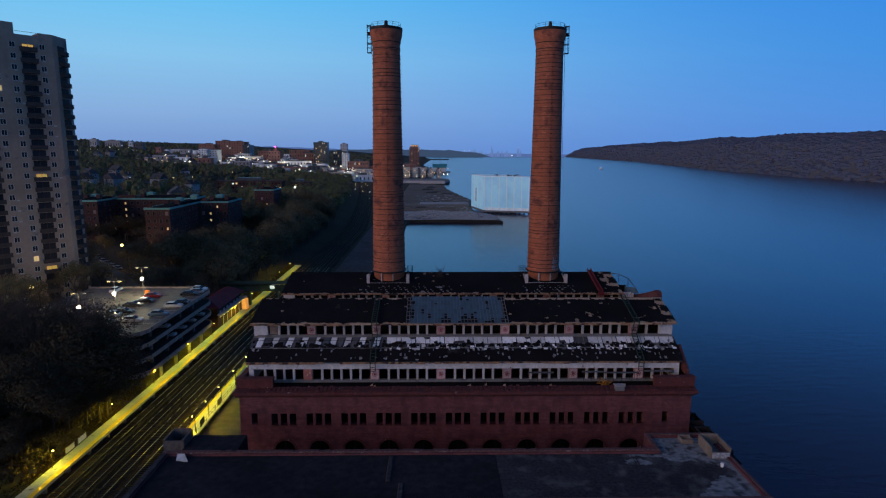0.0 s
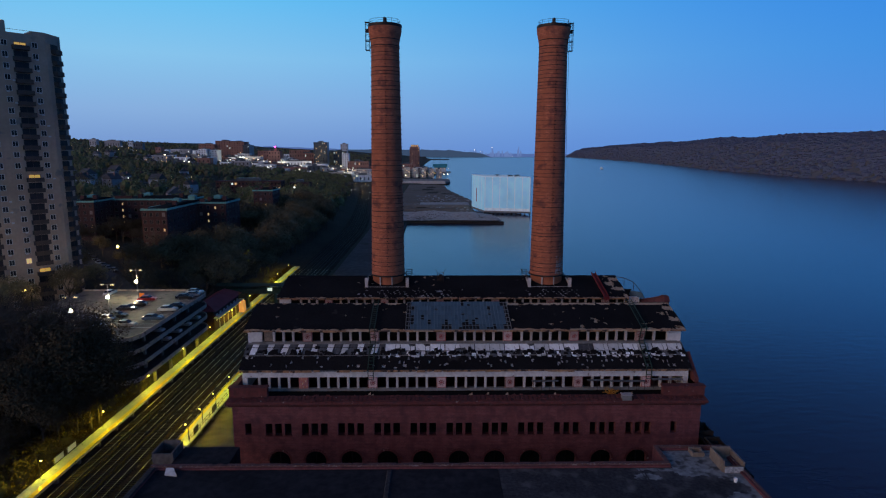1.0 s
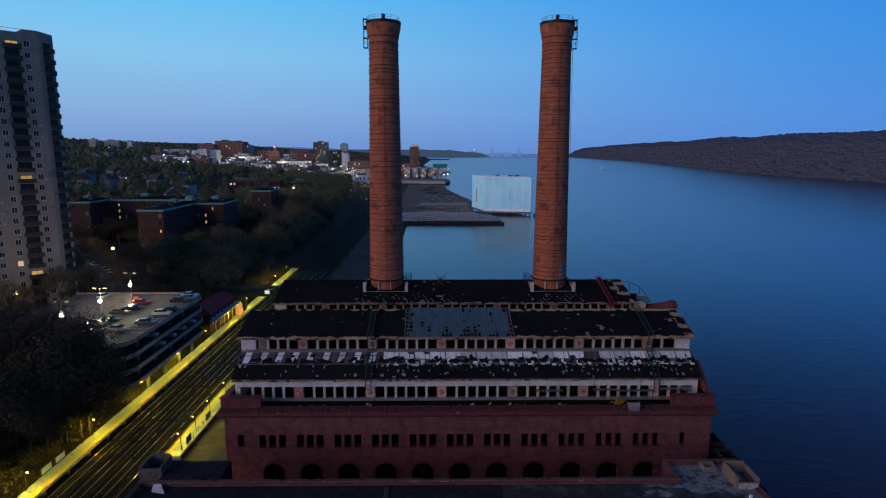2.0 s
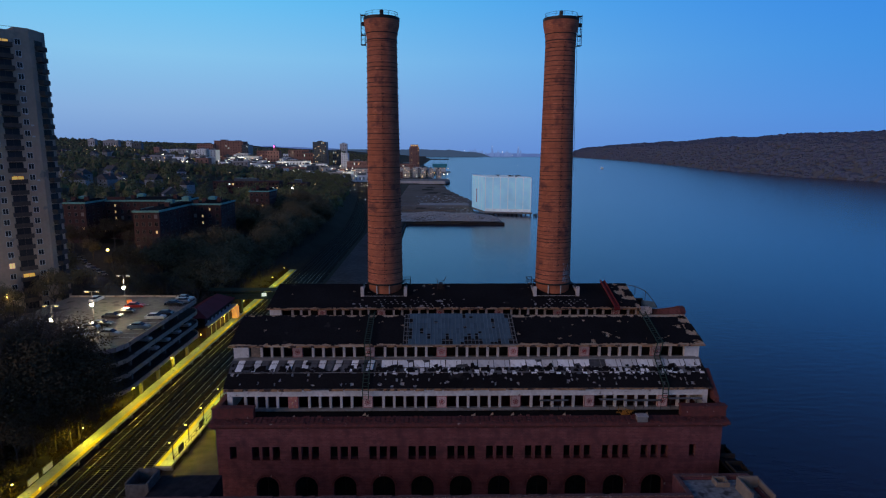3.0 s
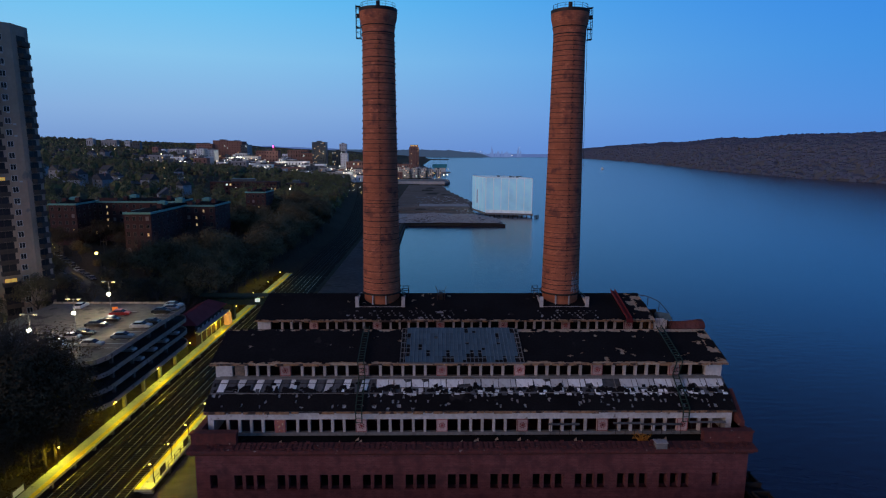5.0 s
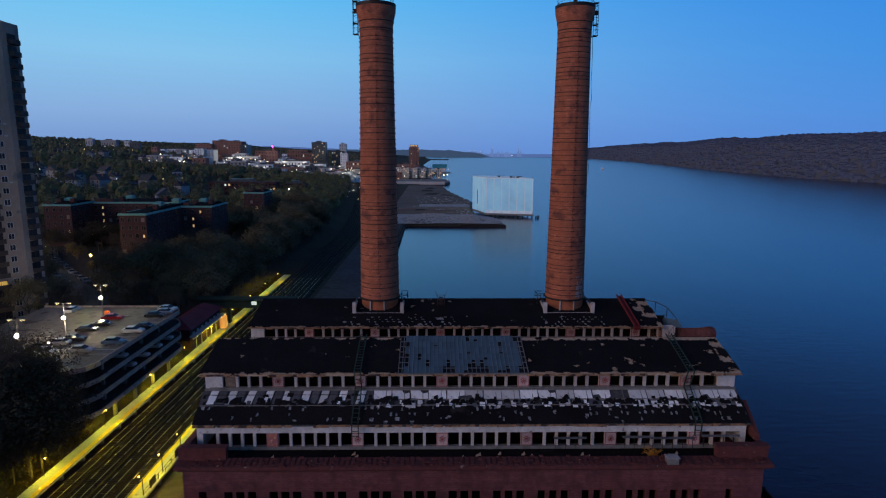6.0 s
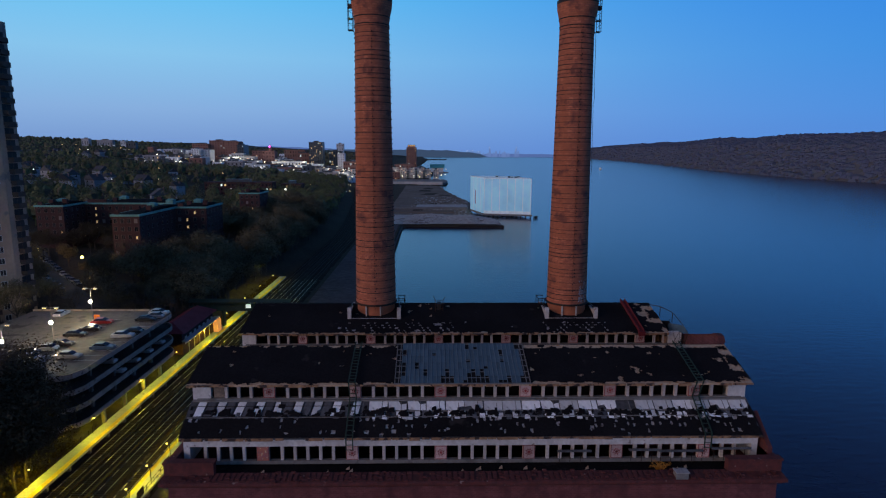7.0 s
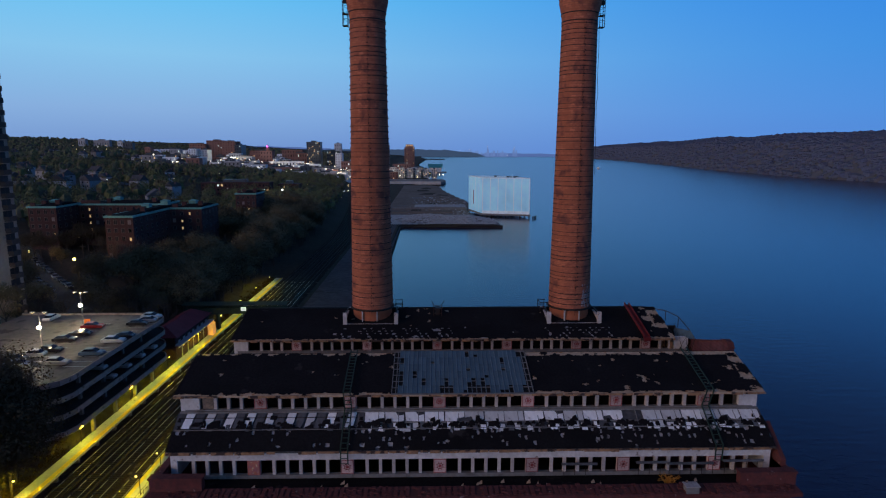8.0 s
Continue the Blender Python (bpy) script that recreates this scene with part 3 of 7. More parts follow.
platform(-46.3, -43.6, 100.5, 191, -46.3, "concrete platform lit yellow behind the power station")


def fence(x, y0, y1, label):
    t = thing("railing", label, "railing", (x, y0, 3.7), group="platform railings")
    for z in (4.2, 4.75):
        part("rail_bar", Mesh().tube((x, y0, z), (x, y1, z), 0.035), IRON, t)
    for y in np.arange(y0, y1 + 0.1, 2.4):
        part("post", Mesh().tube((x, y, 3.65), (x, y, 4.8), 0.04), IRON, t)


for a in range(64, 130, 22):
    fence(-62.8, a, a + 20, "dark steel railing along the back of the platform")
fence(-43.75, 102, 135, "dark steel railing along the back of the platform")
for y in (94, 97.5):
    t = thing("notice_panel", "grey notice panel on the platform railing", "panel", (-62.75, y, 3.7))
    part("panel_board", Mesh().box(-62.76, y, 4.0, -62.68, y + 2.6, 5.1), CONCRETE, t)
    part("panel_poster", Mesh().box(-62.68, y + 0.15, 4.1, -62.66, y + 2.45, 5.0), CITY_PALE, t)


for y in (104, 113, 124):
    t = thing("notice_panel", "dark advertising panel on the platform railing", "panel", (-43.8, y, 3.7), group="platform panels")
    part("panel_board", Mesh().box(-43.84, y, 3.9, -43.78, y + 2.0, 5.2), IRON, t)
    part("panel_poster", Mesh().box(-43.86, y + 0.12, 4.0, -43.84, y + 1.88, 5.1), GREEN_STEEL, t)


def platform_lamp(side):
    """A sodium lamp on a short post, built at the origin."""
    t = thing("platform_lamp", "sodium lamp glowing yellow on a slim post", "lamp post", group="platform lamps")
    part("post", Mesh().tube((0, 0, 0), (0, 0, 3.1), 0.06), IRON, t)
    part("bracket", Mesh().tube((0, 0, 3.05), (0.45 * side, 0, 3.25), 0.035), IRON, t)
    part("hood", Mesh().lathe([(0.04, 3.42), (0.16, 3.34), (0.2, 3.27), (0.17, 3.28), (0.04, 3.36)], 0.45 * side, 0, 12), IRON, t)
    part("bulb", Mesh().ball((0.45 * side, 0, 3.08), 0.15), SODIUM, t, "glowing sodium bulb")
    d = bpy.data.lights.new("sodium_light", "SPOT")
    d.energy, d.color, d.shadow_soft_size = 1500 if side > 0 else 850, (1.0, 0.84, 0.02), 0.2
    d.spot_size, d.spot_blend = radians(177), 0.12
    lt = new("sodium_light", d)
    lt.parent, lt.location = t, (0.5 * side, 0, 2.85)
    return t


first = platform_lamp(1)
for k, y in enumerate(np.arange(90.2, 262, 17.8)):
    spot = pose(-62.6, y, 3.7)
    if k == 0:
        first.matrix_basis = spot
    else:
        copy_thing(first, spot)
first = platform_lamp(-1)
for k, y in enumerate((102.5, 109, 116, 125, 134)):
    spot = pose(-44.1, y, 3.7)
    if k == 0:
        first.matrix_basis = spot
    else:
        copy_thing(first, spot)


# ---- the power station ----
def pierced(m, x0, x1, z0, z1, y0, y1, holes):
    """A wall of boxes along x that leaves the holes (xa, xb, za, zb) open."""
    xs = sorted({x0, x1, *(h[0] for h in holes), *(h[1] for h in holes)})
    runs = []
    for a, b in zip(xs[:-1], xs[1:]):
        mid, spans, z = (a + b) / 2, [], z0
        for h in sorted((h for h in holes if h[0] < mid < h[1]), key=lambda h: h[2]):
            if h[2] > z:
                spans.append((z, h[2]))
            z = h[3]
        if z < z1:
            spans.append((z, z1))
        if runs and runs[-1][2] == spans:
            runs[-1][1] = b
        else:
            runs.append([a, b, spans])
    for a, b, spans in runs:
        for za, zb in spans:
            m.box(a, y0, za, b, y1, zb)
    return m


XL, XR, YF, YB = -28.7, 38.5, 82.4, 124.0        # outer faces of the brick base
station = thing("power_station", "derelict red brick power station with stepped clerestory roofs", "power station", (4.9, 100, 2.0))
GROUPS = [3.64 + 5.185 * k for k in range(-5, 6)]
holes = [(g + o - 0.48, g + o + 0.48, 14.85, 16.65) for g in GROUPS for o in (-1.36, 0, 1.36)]
holes += [(s - 0.45, s + 0.45, 14.9, 16.7) for s in (-26.6, 34.7)]
ARCH_R, SPRING = 1.5, 10.87
holes += [(g - ARCH_R, g + ARCH_R, 2.2, SPRING + ARCH_R) for g in GROUPS]
m = pierced(Mesh(), XL, XR, 2.0, 19.6, YF, YF + 0.8, holes)
for g in GROUPS:      # the round heads of the arches
    for side in (-1, 1):
        for k in range(8):
            a, b = math.pi / 2 * k / 8, math.pi / 2 * (k + 1) / 8
            xa, xb = g + side * ARCH_R * math.cos(a), g + side * ARCH_R * math.cos(b)
            za, zb = SPRING + ARCH_R * math.sin(a), SPRING + ARCH_R * math.sin(b)
            top = SPRING + ARCH_R
            pts = [(xa, za), (xa, top), (xb, top), (xb, zb)]
            m.add([(x, y, z) for y in (YF, YF + 0.8) for x, z in pts], [(0, 1, 2, 3), (7, 6, 5, 4), (0, 3, 7, 4)])
front = part("front_wall", m, BRICK, station, "soot-stained red brick wall with arches")
m = Mesh()
m.box(XL, YF + 0.8, 2, XL + 0.8, YB - 0.8, 20.3)
part("side_wall", m, BRICK, station)
part("side_wall", Mesh().box(XR - 0.8, YF + 0.8, 2, XR, YB - 0.8, 20.3), BRICK, station)
part("back_wall", Mesh().box(XL, YB - 0.8, 2, XR, YB, 20.3), BRICK, station)
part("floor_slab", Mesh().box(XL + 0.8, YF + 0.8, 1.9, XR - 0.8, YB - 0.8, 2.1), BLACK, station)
sill = Mesh().box(-0.6, -0.1, -0.16, 0.6, 0.3, 0).data("sill", BRICK_TRIM)
for g in GROUPS:
    for o in (-1.36, 0, 1.36):
        piece("window_sill", sill, front, (g + o, YF, 14.85))
# rings of brick round the arches
for g in GROUPS:
    m = Mesh()
    for k in range(12):
        a, b = math.pi * k / 12 + 0.02, math.pi * (k + 1) / 12 - 0.02
        pts = [(r * math.cos(t), r * math.sin(t)) for r, t in ((ARCH_R, a), (ARCH_R + 0.3, a), (ARCH_R + 0.3, b), (ARCH_R, b))]
        m.add([(g + x, y, SPRING + z) for y in (YF - 0.06, YF) for x, z in pts], [(0, 1, 2, 3), (0, 4, 5, 1), (1, 5, 6, 2), (2, 6, 7, 3), (3, 7, 4, 0)])
    part("arch_ring", m, BRICK_TRIM, front)
    # remains of glazing bars in the arch
    m = Mesh()
    m.box(g - 0.04, YF + 0.4, 2.2, g + 0.04, YF + 0.46, SPRING + 1.45)
    part("mullion", m, IRON, front)

# cornice: mouldings, weathered coping, raised corners
sec = [(YF, 19.2), (YF - 0.2, 19.3), (YF - 0.35, 19.6), (YF - 0.8, 19.8), (YF - 1.2, 20.0), (YF - 1.2, 20.3), (YF - 1.05, 20.38), (YF + 0.6, 20.6), (YF + 0.6, 19.6), (YF + 0.0, 19.6)]
cornice = part("cornice", Mesh().along_x(sec, XL - 0.5, XR + 0.45), BRICK_TRIM, station, "crumbling projecting brick cornice")
for x, s in ((XL, -1), (XR, 1)):
    side = [(x, 19.0), (x + s * 0.2, 19.5), (x + s * 0.45, 20.0), (x + s * 0.45, 20.5), (x - s * 0.9, 20.6), (x - s * 0.9, 19.6)]
    part("side_cornice", Mesh().along_y(side, YF + 0.9, YB), BRICK_TRIM, station)
rng = random.Random(4)
part("coping_bed", Mesh().along_x([(YF - 0.95, 20.41), (YF - 0.95, 20.43), (YF + 0.55, 20.63), (YF + 0.55, 20.61)], XL + 4.6, XR - 5.2), COPING_BED, cornice, "dark mortar bed left by lost coping")
dentil = Mesh().add([(-0.2, -0.9, 20.4), (0.2, -0.9, 20.4), (0.2, 0.35, 20.57), (-0.2, 0.35, 20.57), (-0.2, -0.9, 20.52), (0.2, -0.9, 20.52), (0.2, 0.35, 20.7), (-0.2, 0.35, 20.7)], [(4, 5, 6, 7), (0, 1, 5, 4), (1, 2, 6, 5), (2, 3, 7, 6), (3, 0, 4, 7)]).data("coping_brick", BRICK_TRIM)
x = XL + 4.7
while x < XR - 5.2:
    if rng.random() > 0.12:
        piece("coping_brick", dentil, cornice, (x, YF, rng.uniform(-0.03, 0.03)), (0, 0, rng.uniform(-0.05, 0.05)))
    x += 0.62
for x0, x1 in ((XL - 0.4, XL + 5.0), (XR - 5.6, XR + 0.4)):
    m = Mesh().box(x0, YF + 0.1, 20.6, x1, YF + 0.9, 21.9)
    m.box(x0 - 0.1, YF + 0.0, 21.9, x1 + 0.1, YF + 1.0, 22.1)
    xe = x0 if x0 < 0 else x1 - 0.8
    m.box(xe, YF + 0.9, 20.6, xe + 0.8, YF + 5.2, 21.9)
    part("raised_parapet", m, BRICK_TRIM, station, "raised brick corner parapet")
xe = XR - 0.4
m = Mesh()
m.add([(xe, 87.6, 20.6), (xe, 84, 20.6), (xe, 84, 22.6), (xe, 87.6, 25.4), (xe + 0.5, 87.6, 20.6), (xe + 0.5, 84, 20.6), (xe + 0.5, 84, 22.6), (xe + 0.5, 87.6, 25.4)],
      [(0, 1, 2, 3), (7, 6, 5, 4), (1, 5, 6, 2), (2, 6, 7, 3), (3, 7, 4, 0)])
part("raking_parapet", m, BRICK_TRIM, station)
part("ledge_roof", Mesh().box(XL + 0.4, YF + 0.6, 19.9, XR - 0.4, 86.2, 20.15), TAR, station, "dark felted ledge behind the cornice")
# loose rubble of broken brick along the coping
m = Mesh()
for k in range(420):
    x, y = rng.uniform(XL, XR), YF + rng.uniform(-1.05, 0.5)
    z = 20.42 + 0.13 * (y - (YF - 1.0))
    s = rng.uniform(0.08, 0.24)
    m.box(x - s, y - s * 0.6, z - 0.05, x + s, y + s * 0.6, z + s * rng.uniform(0.3, 0.9))
part("coping_rubble", m, BRICK_TRIM, station, kind="stuff")

# end walls that carry the stepped roofs
profile = [(85.3, 20.3), (85.3, 23.7), (88.8, 26.35), (88.8, 28.65), (95, 30.95), (104, 26.3), (107.2, 26.3), (107.2, 28.85), (115.5, 31.0), (123.6, 28.9), (123.6, 20.3)]
EL, ER = -28.0, 37.6
part("end_wall", Mesh().along_x(profile, EL, EL + 0.5), PLASTER, station, "stained plaster end wall")
part("end_wall", Mesh().along_x(profile[:7] + [(107.2, 20.3)], ER - 0.5, ER), PLASTER, station, "stained plaster end wall")
part("end_wall", Mesh().along_x([(107.2, 20.3)] + profile[6:], 35.0, 35.4), FASCIA, station, "ragged tan end wall")

PANELS = [1.1 + 10.1 * k for k in range(-2, 4)]


def clerestory(y, z_sill, z_lintel, z_top, solid, label):
    """A long row of openings between concrete piers, with a patterned panel every six openings."""
    m = Mesh()
    m.box(EL + 0.5, y, z_lintel, ER - 0.5, y + 0.45, z_top)
    band = part("lintel_band", m, PLASTER, station, label)
    part("sill_band", Mesh().box(EL + 0.5, y - 0.12, z_sill - 0.4, ER - 0.5, y + 0.4, z_sill), CONCRETE, station)
    part("end_pier", Mesh().box(EL, y - 0.03, z_sill - 0.3, EL + solid, y + 0.45, z_top - 0.01), PLASTER, station)
    part("end_pier", Mesh().box(ER - solid, y - 0.03, z_sill - 0.3, ER, y + 0.45, z_top - 0.01), PLASTER, station)
    pier = Mesh().box(-0.17, 0.02, 0, 0.17, 0.4, z_lintel - z_sill).data("pier", PIER)
    wide = Mesh().box(-0.7, -0.02, 0, 0.7, 0.4, z_lintel - z_sill).data("panel_pier", PANEL)
    h = z_lintel - z_sill
    paint = material("rosette_paint", (0.3, 0.045, 0.045), (0.2, 0.04, 0.045), 0.9, vary=0.5)
    front, rear = -0.05, -0.021

    def plate(outer, inner, name):
        """A flat raised band between two closed outlines of (x, z) points."""
        k, m = len(outer), Mesh()
        m.v = [(x, y, z) for y in (front, rear) for ring in (outer, inner) for x, z in ring]
        for i in range(k):
            j = (i + 1) % k
            m.f += [(i, j, k + j, k + i), (i, 2 * k + i, 2 * k + j, j), (k + i, k + j, 3 * k + j, 3 * k + i)]
        return m.data(name, paint)

    tall = min(1.3, h / 1.5)
    edge = plate([(-0.67, 0.05), (0.67, 0.05), (0.67, h - 0.05), (-0.67, h - 0.05)], [(-0.61, 0.11), (0.61, 0.11), (0.61, h - 0.11), (-0.61, h - 0.11)], "rosette_edge")
    turn = [2 * math.pi * i / 16 for i in range(16)]
    hub = plate([(0.35 * math.cos(a), h / 2 + 0.35 * math.sin(a)) for a in turn], [(0.3 * math.cos(a), h / 2 + 0.3 * math.sin(a)) for a in turn], "rosette_ring")
    ray = plate([((0.58 if i % 2 else 0.1) * math.cos(a), h / 2 + (0.58 * tall if i % 2 else 0.1) * math.sin(a)) for i, a in enumerate(turn)], [(0.02 * math.cos(a), h / 2 + 0.02 * math.sin(a)) for a in turn], "rosette_star")
    for p in PANELS:
        piece("panel_pier", wide, band, (p, y, z_sill))
        for name, shape in (("rosette_edge", edge), ("rosette_ring", hub), ("rosette_star", ray)):
            piece(name, shape, band, (p, y, z_sill))
    spots = []
    for a, b in zip(PANELS[:-1], PANELS[1:]):
        step = (b - a - 1.4 + 0.0) / 6
        spots += [a + 0.7 + step * k for k in range(1, 6)]
    for end, s in ((PANELS[0], -1), (PANELS[-1], 1)):
        x = end + s * (0.7 + 1.45)
        while EL + solid + 0.5 < x < ER - solid - 0.5:
            spots.append(x)
            x += s * 1.45
    for x in spots:
        piece("pier", pier, band, (x, y, z_sill))
    return band, spots


c1, spots1 = clerestory(85.3, 20.75, 22.45, 23.72, 0.7, "long white plaster lintel with peeling paint")
c2, spots2 = clerestory(88.8, 26.75, 28.3, 28.66, 2.1, "narrow stained lintel band")
c3, spots3 = clerestory(107.2, 27.15, 28.72, 28.9, 2.0, "narrow stained lintel band")
# Black walls added behind the openings so they read as unlit.
part("partition", Mesh().box(EL + 0.5, 93, 20.4, ER - 0.5, 93.2, 29.8), BLACK, station, "black wall standing in for interior darkness")
part("partition", Mesh().box(EL + 0.5, 110.5, 20.4, ER - 0.5, 110.7, 29.6), BLACK, station, "black wall standing in for interior darkness")
# hand-painted boards in a few openings
GRAFFITI = material("sprayed_orange_board", (0.5, 0.17, 0.1), (0.28, 0.12, 0.16), 0.8, fine=3.2, coarse=1.2, stain=(0.62, 0.5, 0.3), stain_at=0.6)
part("painted_board", Mesh().box(-19.7, 85.22, 20.76, -18.5, 85.27, 22.4), GRAFFITI, c1, "board sprayed orange and pink")
part("painted_board", Mesh().box(-25.6, 88.9, 26.8, -24.4, 88.95, 28.25), material("sprayed_brown_board", (0.3, 0.22, 0.16), (0.12, 0.1, 0.09), 0.85, fine=4), c2, "board covered in faded spray paint")


def roof_plane(section, name, mat, label=""):
    return part(name, Mesh().along_x(section, EL - 0.25, ER + 0.25), mat, station, label)


deck1 = roof_plane([(84.75, 23.55), (84.75, 23.75), (88.8, 26.42), (88.8, 26.2)], "lower_roof_deck", DULL_SHEET, "dirty grey roof deck")
part("pale_boarding", Mesh().along_x([(85.0, 23.92), (85.0, 23.935), (86.95, 25.22), (86.95, 25.205)], EL, ER), BOARDING, deck1, "pale boarding under torn felt")
roof_plane([(87.7, 28.6), (87.7, 28.8), (95, 31.05), (104.2, 26.45), (104.2, 26.2), (95, 30.8)], "middle_roof_deck", DECK, "bare pale roof deck")
roof_plane([(104.0, 26.1), (104.0, 26.3), (107.4, 26.3), (107.4, 26.1)], "valley_gutter", TAR)
deck3 = part("upper_roof_deck", Mesh().along_x([(106.55, 28.75), (106.55, 28.92), (115.5, 31.12), (124.2, 28.9), (124.2, 28.7), (115.5, 30.9)], EL - 0.25, 35.5), DECK, station, "bare pale roof deck")
part("pale_boarding", Mesh().along_x([(106.9, 29.02), (106.9, 29.035), (109.9, 29.77), (109.9, 29.755)], -14.5, 27.5), BOARDING, deck3, "pale boarding under torn felt")
for y, z, x1, nm in ((87.62, 28.6, ER + 0.25, "eaves_fascia"), (106.46, 28.72, 35.4, "eaves_fascia"), (84.66, 23.5, ER + 0.2, "eaves_fascia")):
    rr = random.Random(int(y))
    x = EL - 0.25
    while x < x1:
        w = rr.uniform(0.8, 3.4)
        if rr.random() > 0.12:
            part(nm, Mesh().box(x, y - rr.uniform(0.02, 0.1), z + rr.uniform(-0.08, 0.05), min(x + w, x1), y + 0.06, z + 0.24), FASCIA, station)
        x += w + rr.uniform(0, 0.3)
# Floor painted near-black to give the roof gap its darkness.
part("roof_void_floor", Mesh().box(35.2, 104.2, 26.0, ER, 123.6, 26.25), BLACK, station, "black debris floor, void darkness painted in")


def felt(name, low, high, x0, x1, torn, lift=0.03, cell=0.3, label="torn black roofing felt"):
    """Roofing felt as a fine sheet on a slope, torn away where torn(x, v) says so; v runs from the eaves (0) to the top (1)."""
    run = math.dist(low, high)
    nx, nv = int((x1 - x0) / cell), max(4, int(run / cell))
    m, index = Mesh(), {}
    r = random.Random(name + str(x0))
    up = Vector((0, -(high[1] - low[1]), high[0] - low[0])).normalized() * lift

    def corner(i, j):
        if (i, j) not in index:
            v = j / nv
            x = x0 + (x1 - x0) * i / nx + (r.uniform(-0.09, 0.09) if 0 < i < nx else 0)
            v += r.uniform(-0.3, 0.3) / nv if 0 < j < nv else r.uniform(-0.25, 0.12) / nv
            curl = 0.02 * noise.noise((x * 1.7, v * 9, 2.0))
            index[i, j] = len(m.v)
            m.v.append((x, low[0] + (high[0] - low[0]) * v + up.y, low[1] + (high[1] - low[1]) * v + up.z + curl))
        return index[i, j]

    for i in range(nx):
        for j in range(nv):
            if not torn(x0 + (x1 - x0) * (i + 0.5) / nx, (j + 0.5) / nv):
                m.f.append((corner(i, j), corner(i + 1, j), corner(i + 1, j + 1), corner(i, j + 1)))
    return part(name, m, TAR, station, label)


def torn_middle(x, v):
    n1 = fbm(x, v * 8, 1.1)
    edge = 0.84 - 1.4 * max(0, 1 - v / 0.075) - 1.25 * max(0, 1 - (1 - v) / 0.11) - (0.12 if x > 11 else 0)
    if x > 15:
        edge -= 0.12 * max(0, fbm(x + 40, v * 8, 6)) + (0.5 if v > 0.92 or x > 36.4 else 0)
    if x > 11 and v > 0.9:
        edge = min(edge, -0.12 + 0.45 * fbm(x, 2, 5))
    if x > 32.5:
        edge -= 0.3 * max(0.0, v - 0.4) + (0.1 if x > 35.8 else 0)
    return n1 > edge


def torn_upper(x, v):
    edge = 0.9
    if v < 0.34 and (-14 < x < 4 or 17 < x < 27):
        if (x * 1.05 + 2.3 * int(v * 13)) % 1.0 < 0.3 and int(v * 26) % 2 == 0 and noise.noise((x * 0.9, v * 6, 7)) > -0.02:
            return True
    if x > 32.6:
        edge = -0.05 + 0.5 * (35.5 - x) / 3
    if -5 < x < 3:
        edge = 0.55
    return fbm(x + 9, v * 9, 1.3) > edge - 1.3 * max(0, 1 - v / 0.05)


def torn_lower(x, v):
    col = math.floor(x / 0.75)
    tooth = noise.noise((col * 3.7, 0.4, 9.1))
    if v > 0.56 + 0.13 * tooth + 0.03 * fbm(x, 0, 0.8):
        return True
    inside = (x / 0.75) % 1.0
    for row, (v0, v1, odds) in enumerate(((0.4, 0.49, 0.05), (0.25, 0.33, -0.08), (0.11, 0.18, -0.26))):
        pick = noise.noise((col * 2.3 + 7 * row, row * 5.1, 3.3))
        if v0 + 0.04 * tooth < v < v1 + 0.04 * tooth and inside < 0.2 + 0.38 * pick:
            return pick > (-odds if x > -8 else 0.3)
    if v < 0.07:
        return fbm(x, 5, 1.2) > 0.55
    return fbm(x, v * 4, 0.9) > 0.78


felt("middle_felt", (87.65, 28.83), (95.05, 31.1), EL - 0.3, -4.3, torn_middle, cell=0.16)
felt("middle_felt", (87.65, 28.83), (95.05, 31.1), 11.7, ER + 0.3, torn_middle, cell=0.16)
part("rear_felt", Mesh().along_x([(95.0, 31.06), (95, 31.1), (104.2, 26.5), (104.2, 26.46)], EL - 0.3, ER + 0.3), TAR, station)
felt("upper_felt", (106.5, 28.95), (115.55, 31.16), EL - 0.3, 35.6, torn_upper, cell=0.22)
part("rear_felt", Mesh().along_x([(115.5, 31.13), (115.5, 31.17), (124.2, 28.97), (124.2, 28.93)], EL - 0.3, 35.5), TAR, station)
felt("lower_felt", (84.7, 23.8), (88.8, 26.5), EL - 0.3, ER + 0.2, torn_lower, cell=0.22)

# skylight panes over the upper half of the lower roof
run = Vector((0, 88.8 - 84.75, 26.42 - 23.75))
tilt = math.atan2(run.z, run.y)
rng = random.Random(11)
pane_data = {}
SHAPES = [[(-1, 0), (1, 0), (1, 1), (-1, 1)], [(-1, 0.0), (0.2, 0.0), (0.3, 0.35), (1, 0.45), (1, 1), (-1, 1)], [(-1, 0.4), (-0.3, 0.5), (-0.1, 0.1), (0.6, 0.0), (1, 0.3), (1, 1), (-1, 1)],
          [(-0.9, 0.15), (1, 0), (1, 0.7), (0.4, 0.6), (0.1, 1), (-1, 1)], [(-1, 0), (1, 0.1), (0.9, 0.55), (-0.2, 0.75), (-1, 0.6)]]


def shard(shape, w, long, lean):
    """A flat pane, whole or broken, lying along y."""
    pts = [(w / 2 * a + lean * b, long * b) for a, b in shape]
    k = len(pts)
    return Mesh().add([(x, y, z) for z in (0.0, 0.035) for x, y in pts], [tuple(reversed(range(k))), tuple(range(k, 2 * k))] + [(i, (i + 1) % k, k + (i + 1) % k, k + i) for i in range(k)])


for kind, mat in (("pale", PALE_SHEET), ("dull", DULL_SHEET)):
    for w, long, lean in ((0.9, 1.95, 0.3), (2.14, 1.35, 0.0), (0.62, 0.85, 0.0)):
        pane_data[kind, w] = [shard(s, w, long, lean).data("skylight_pane", mat) for s in SHAPES]


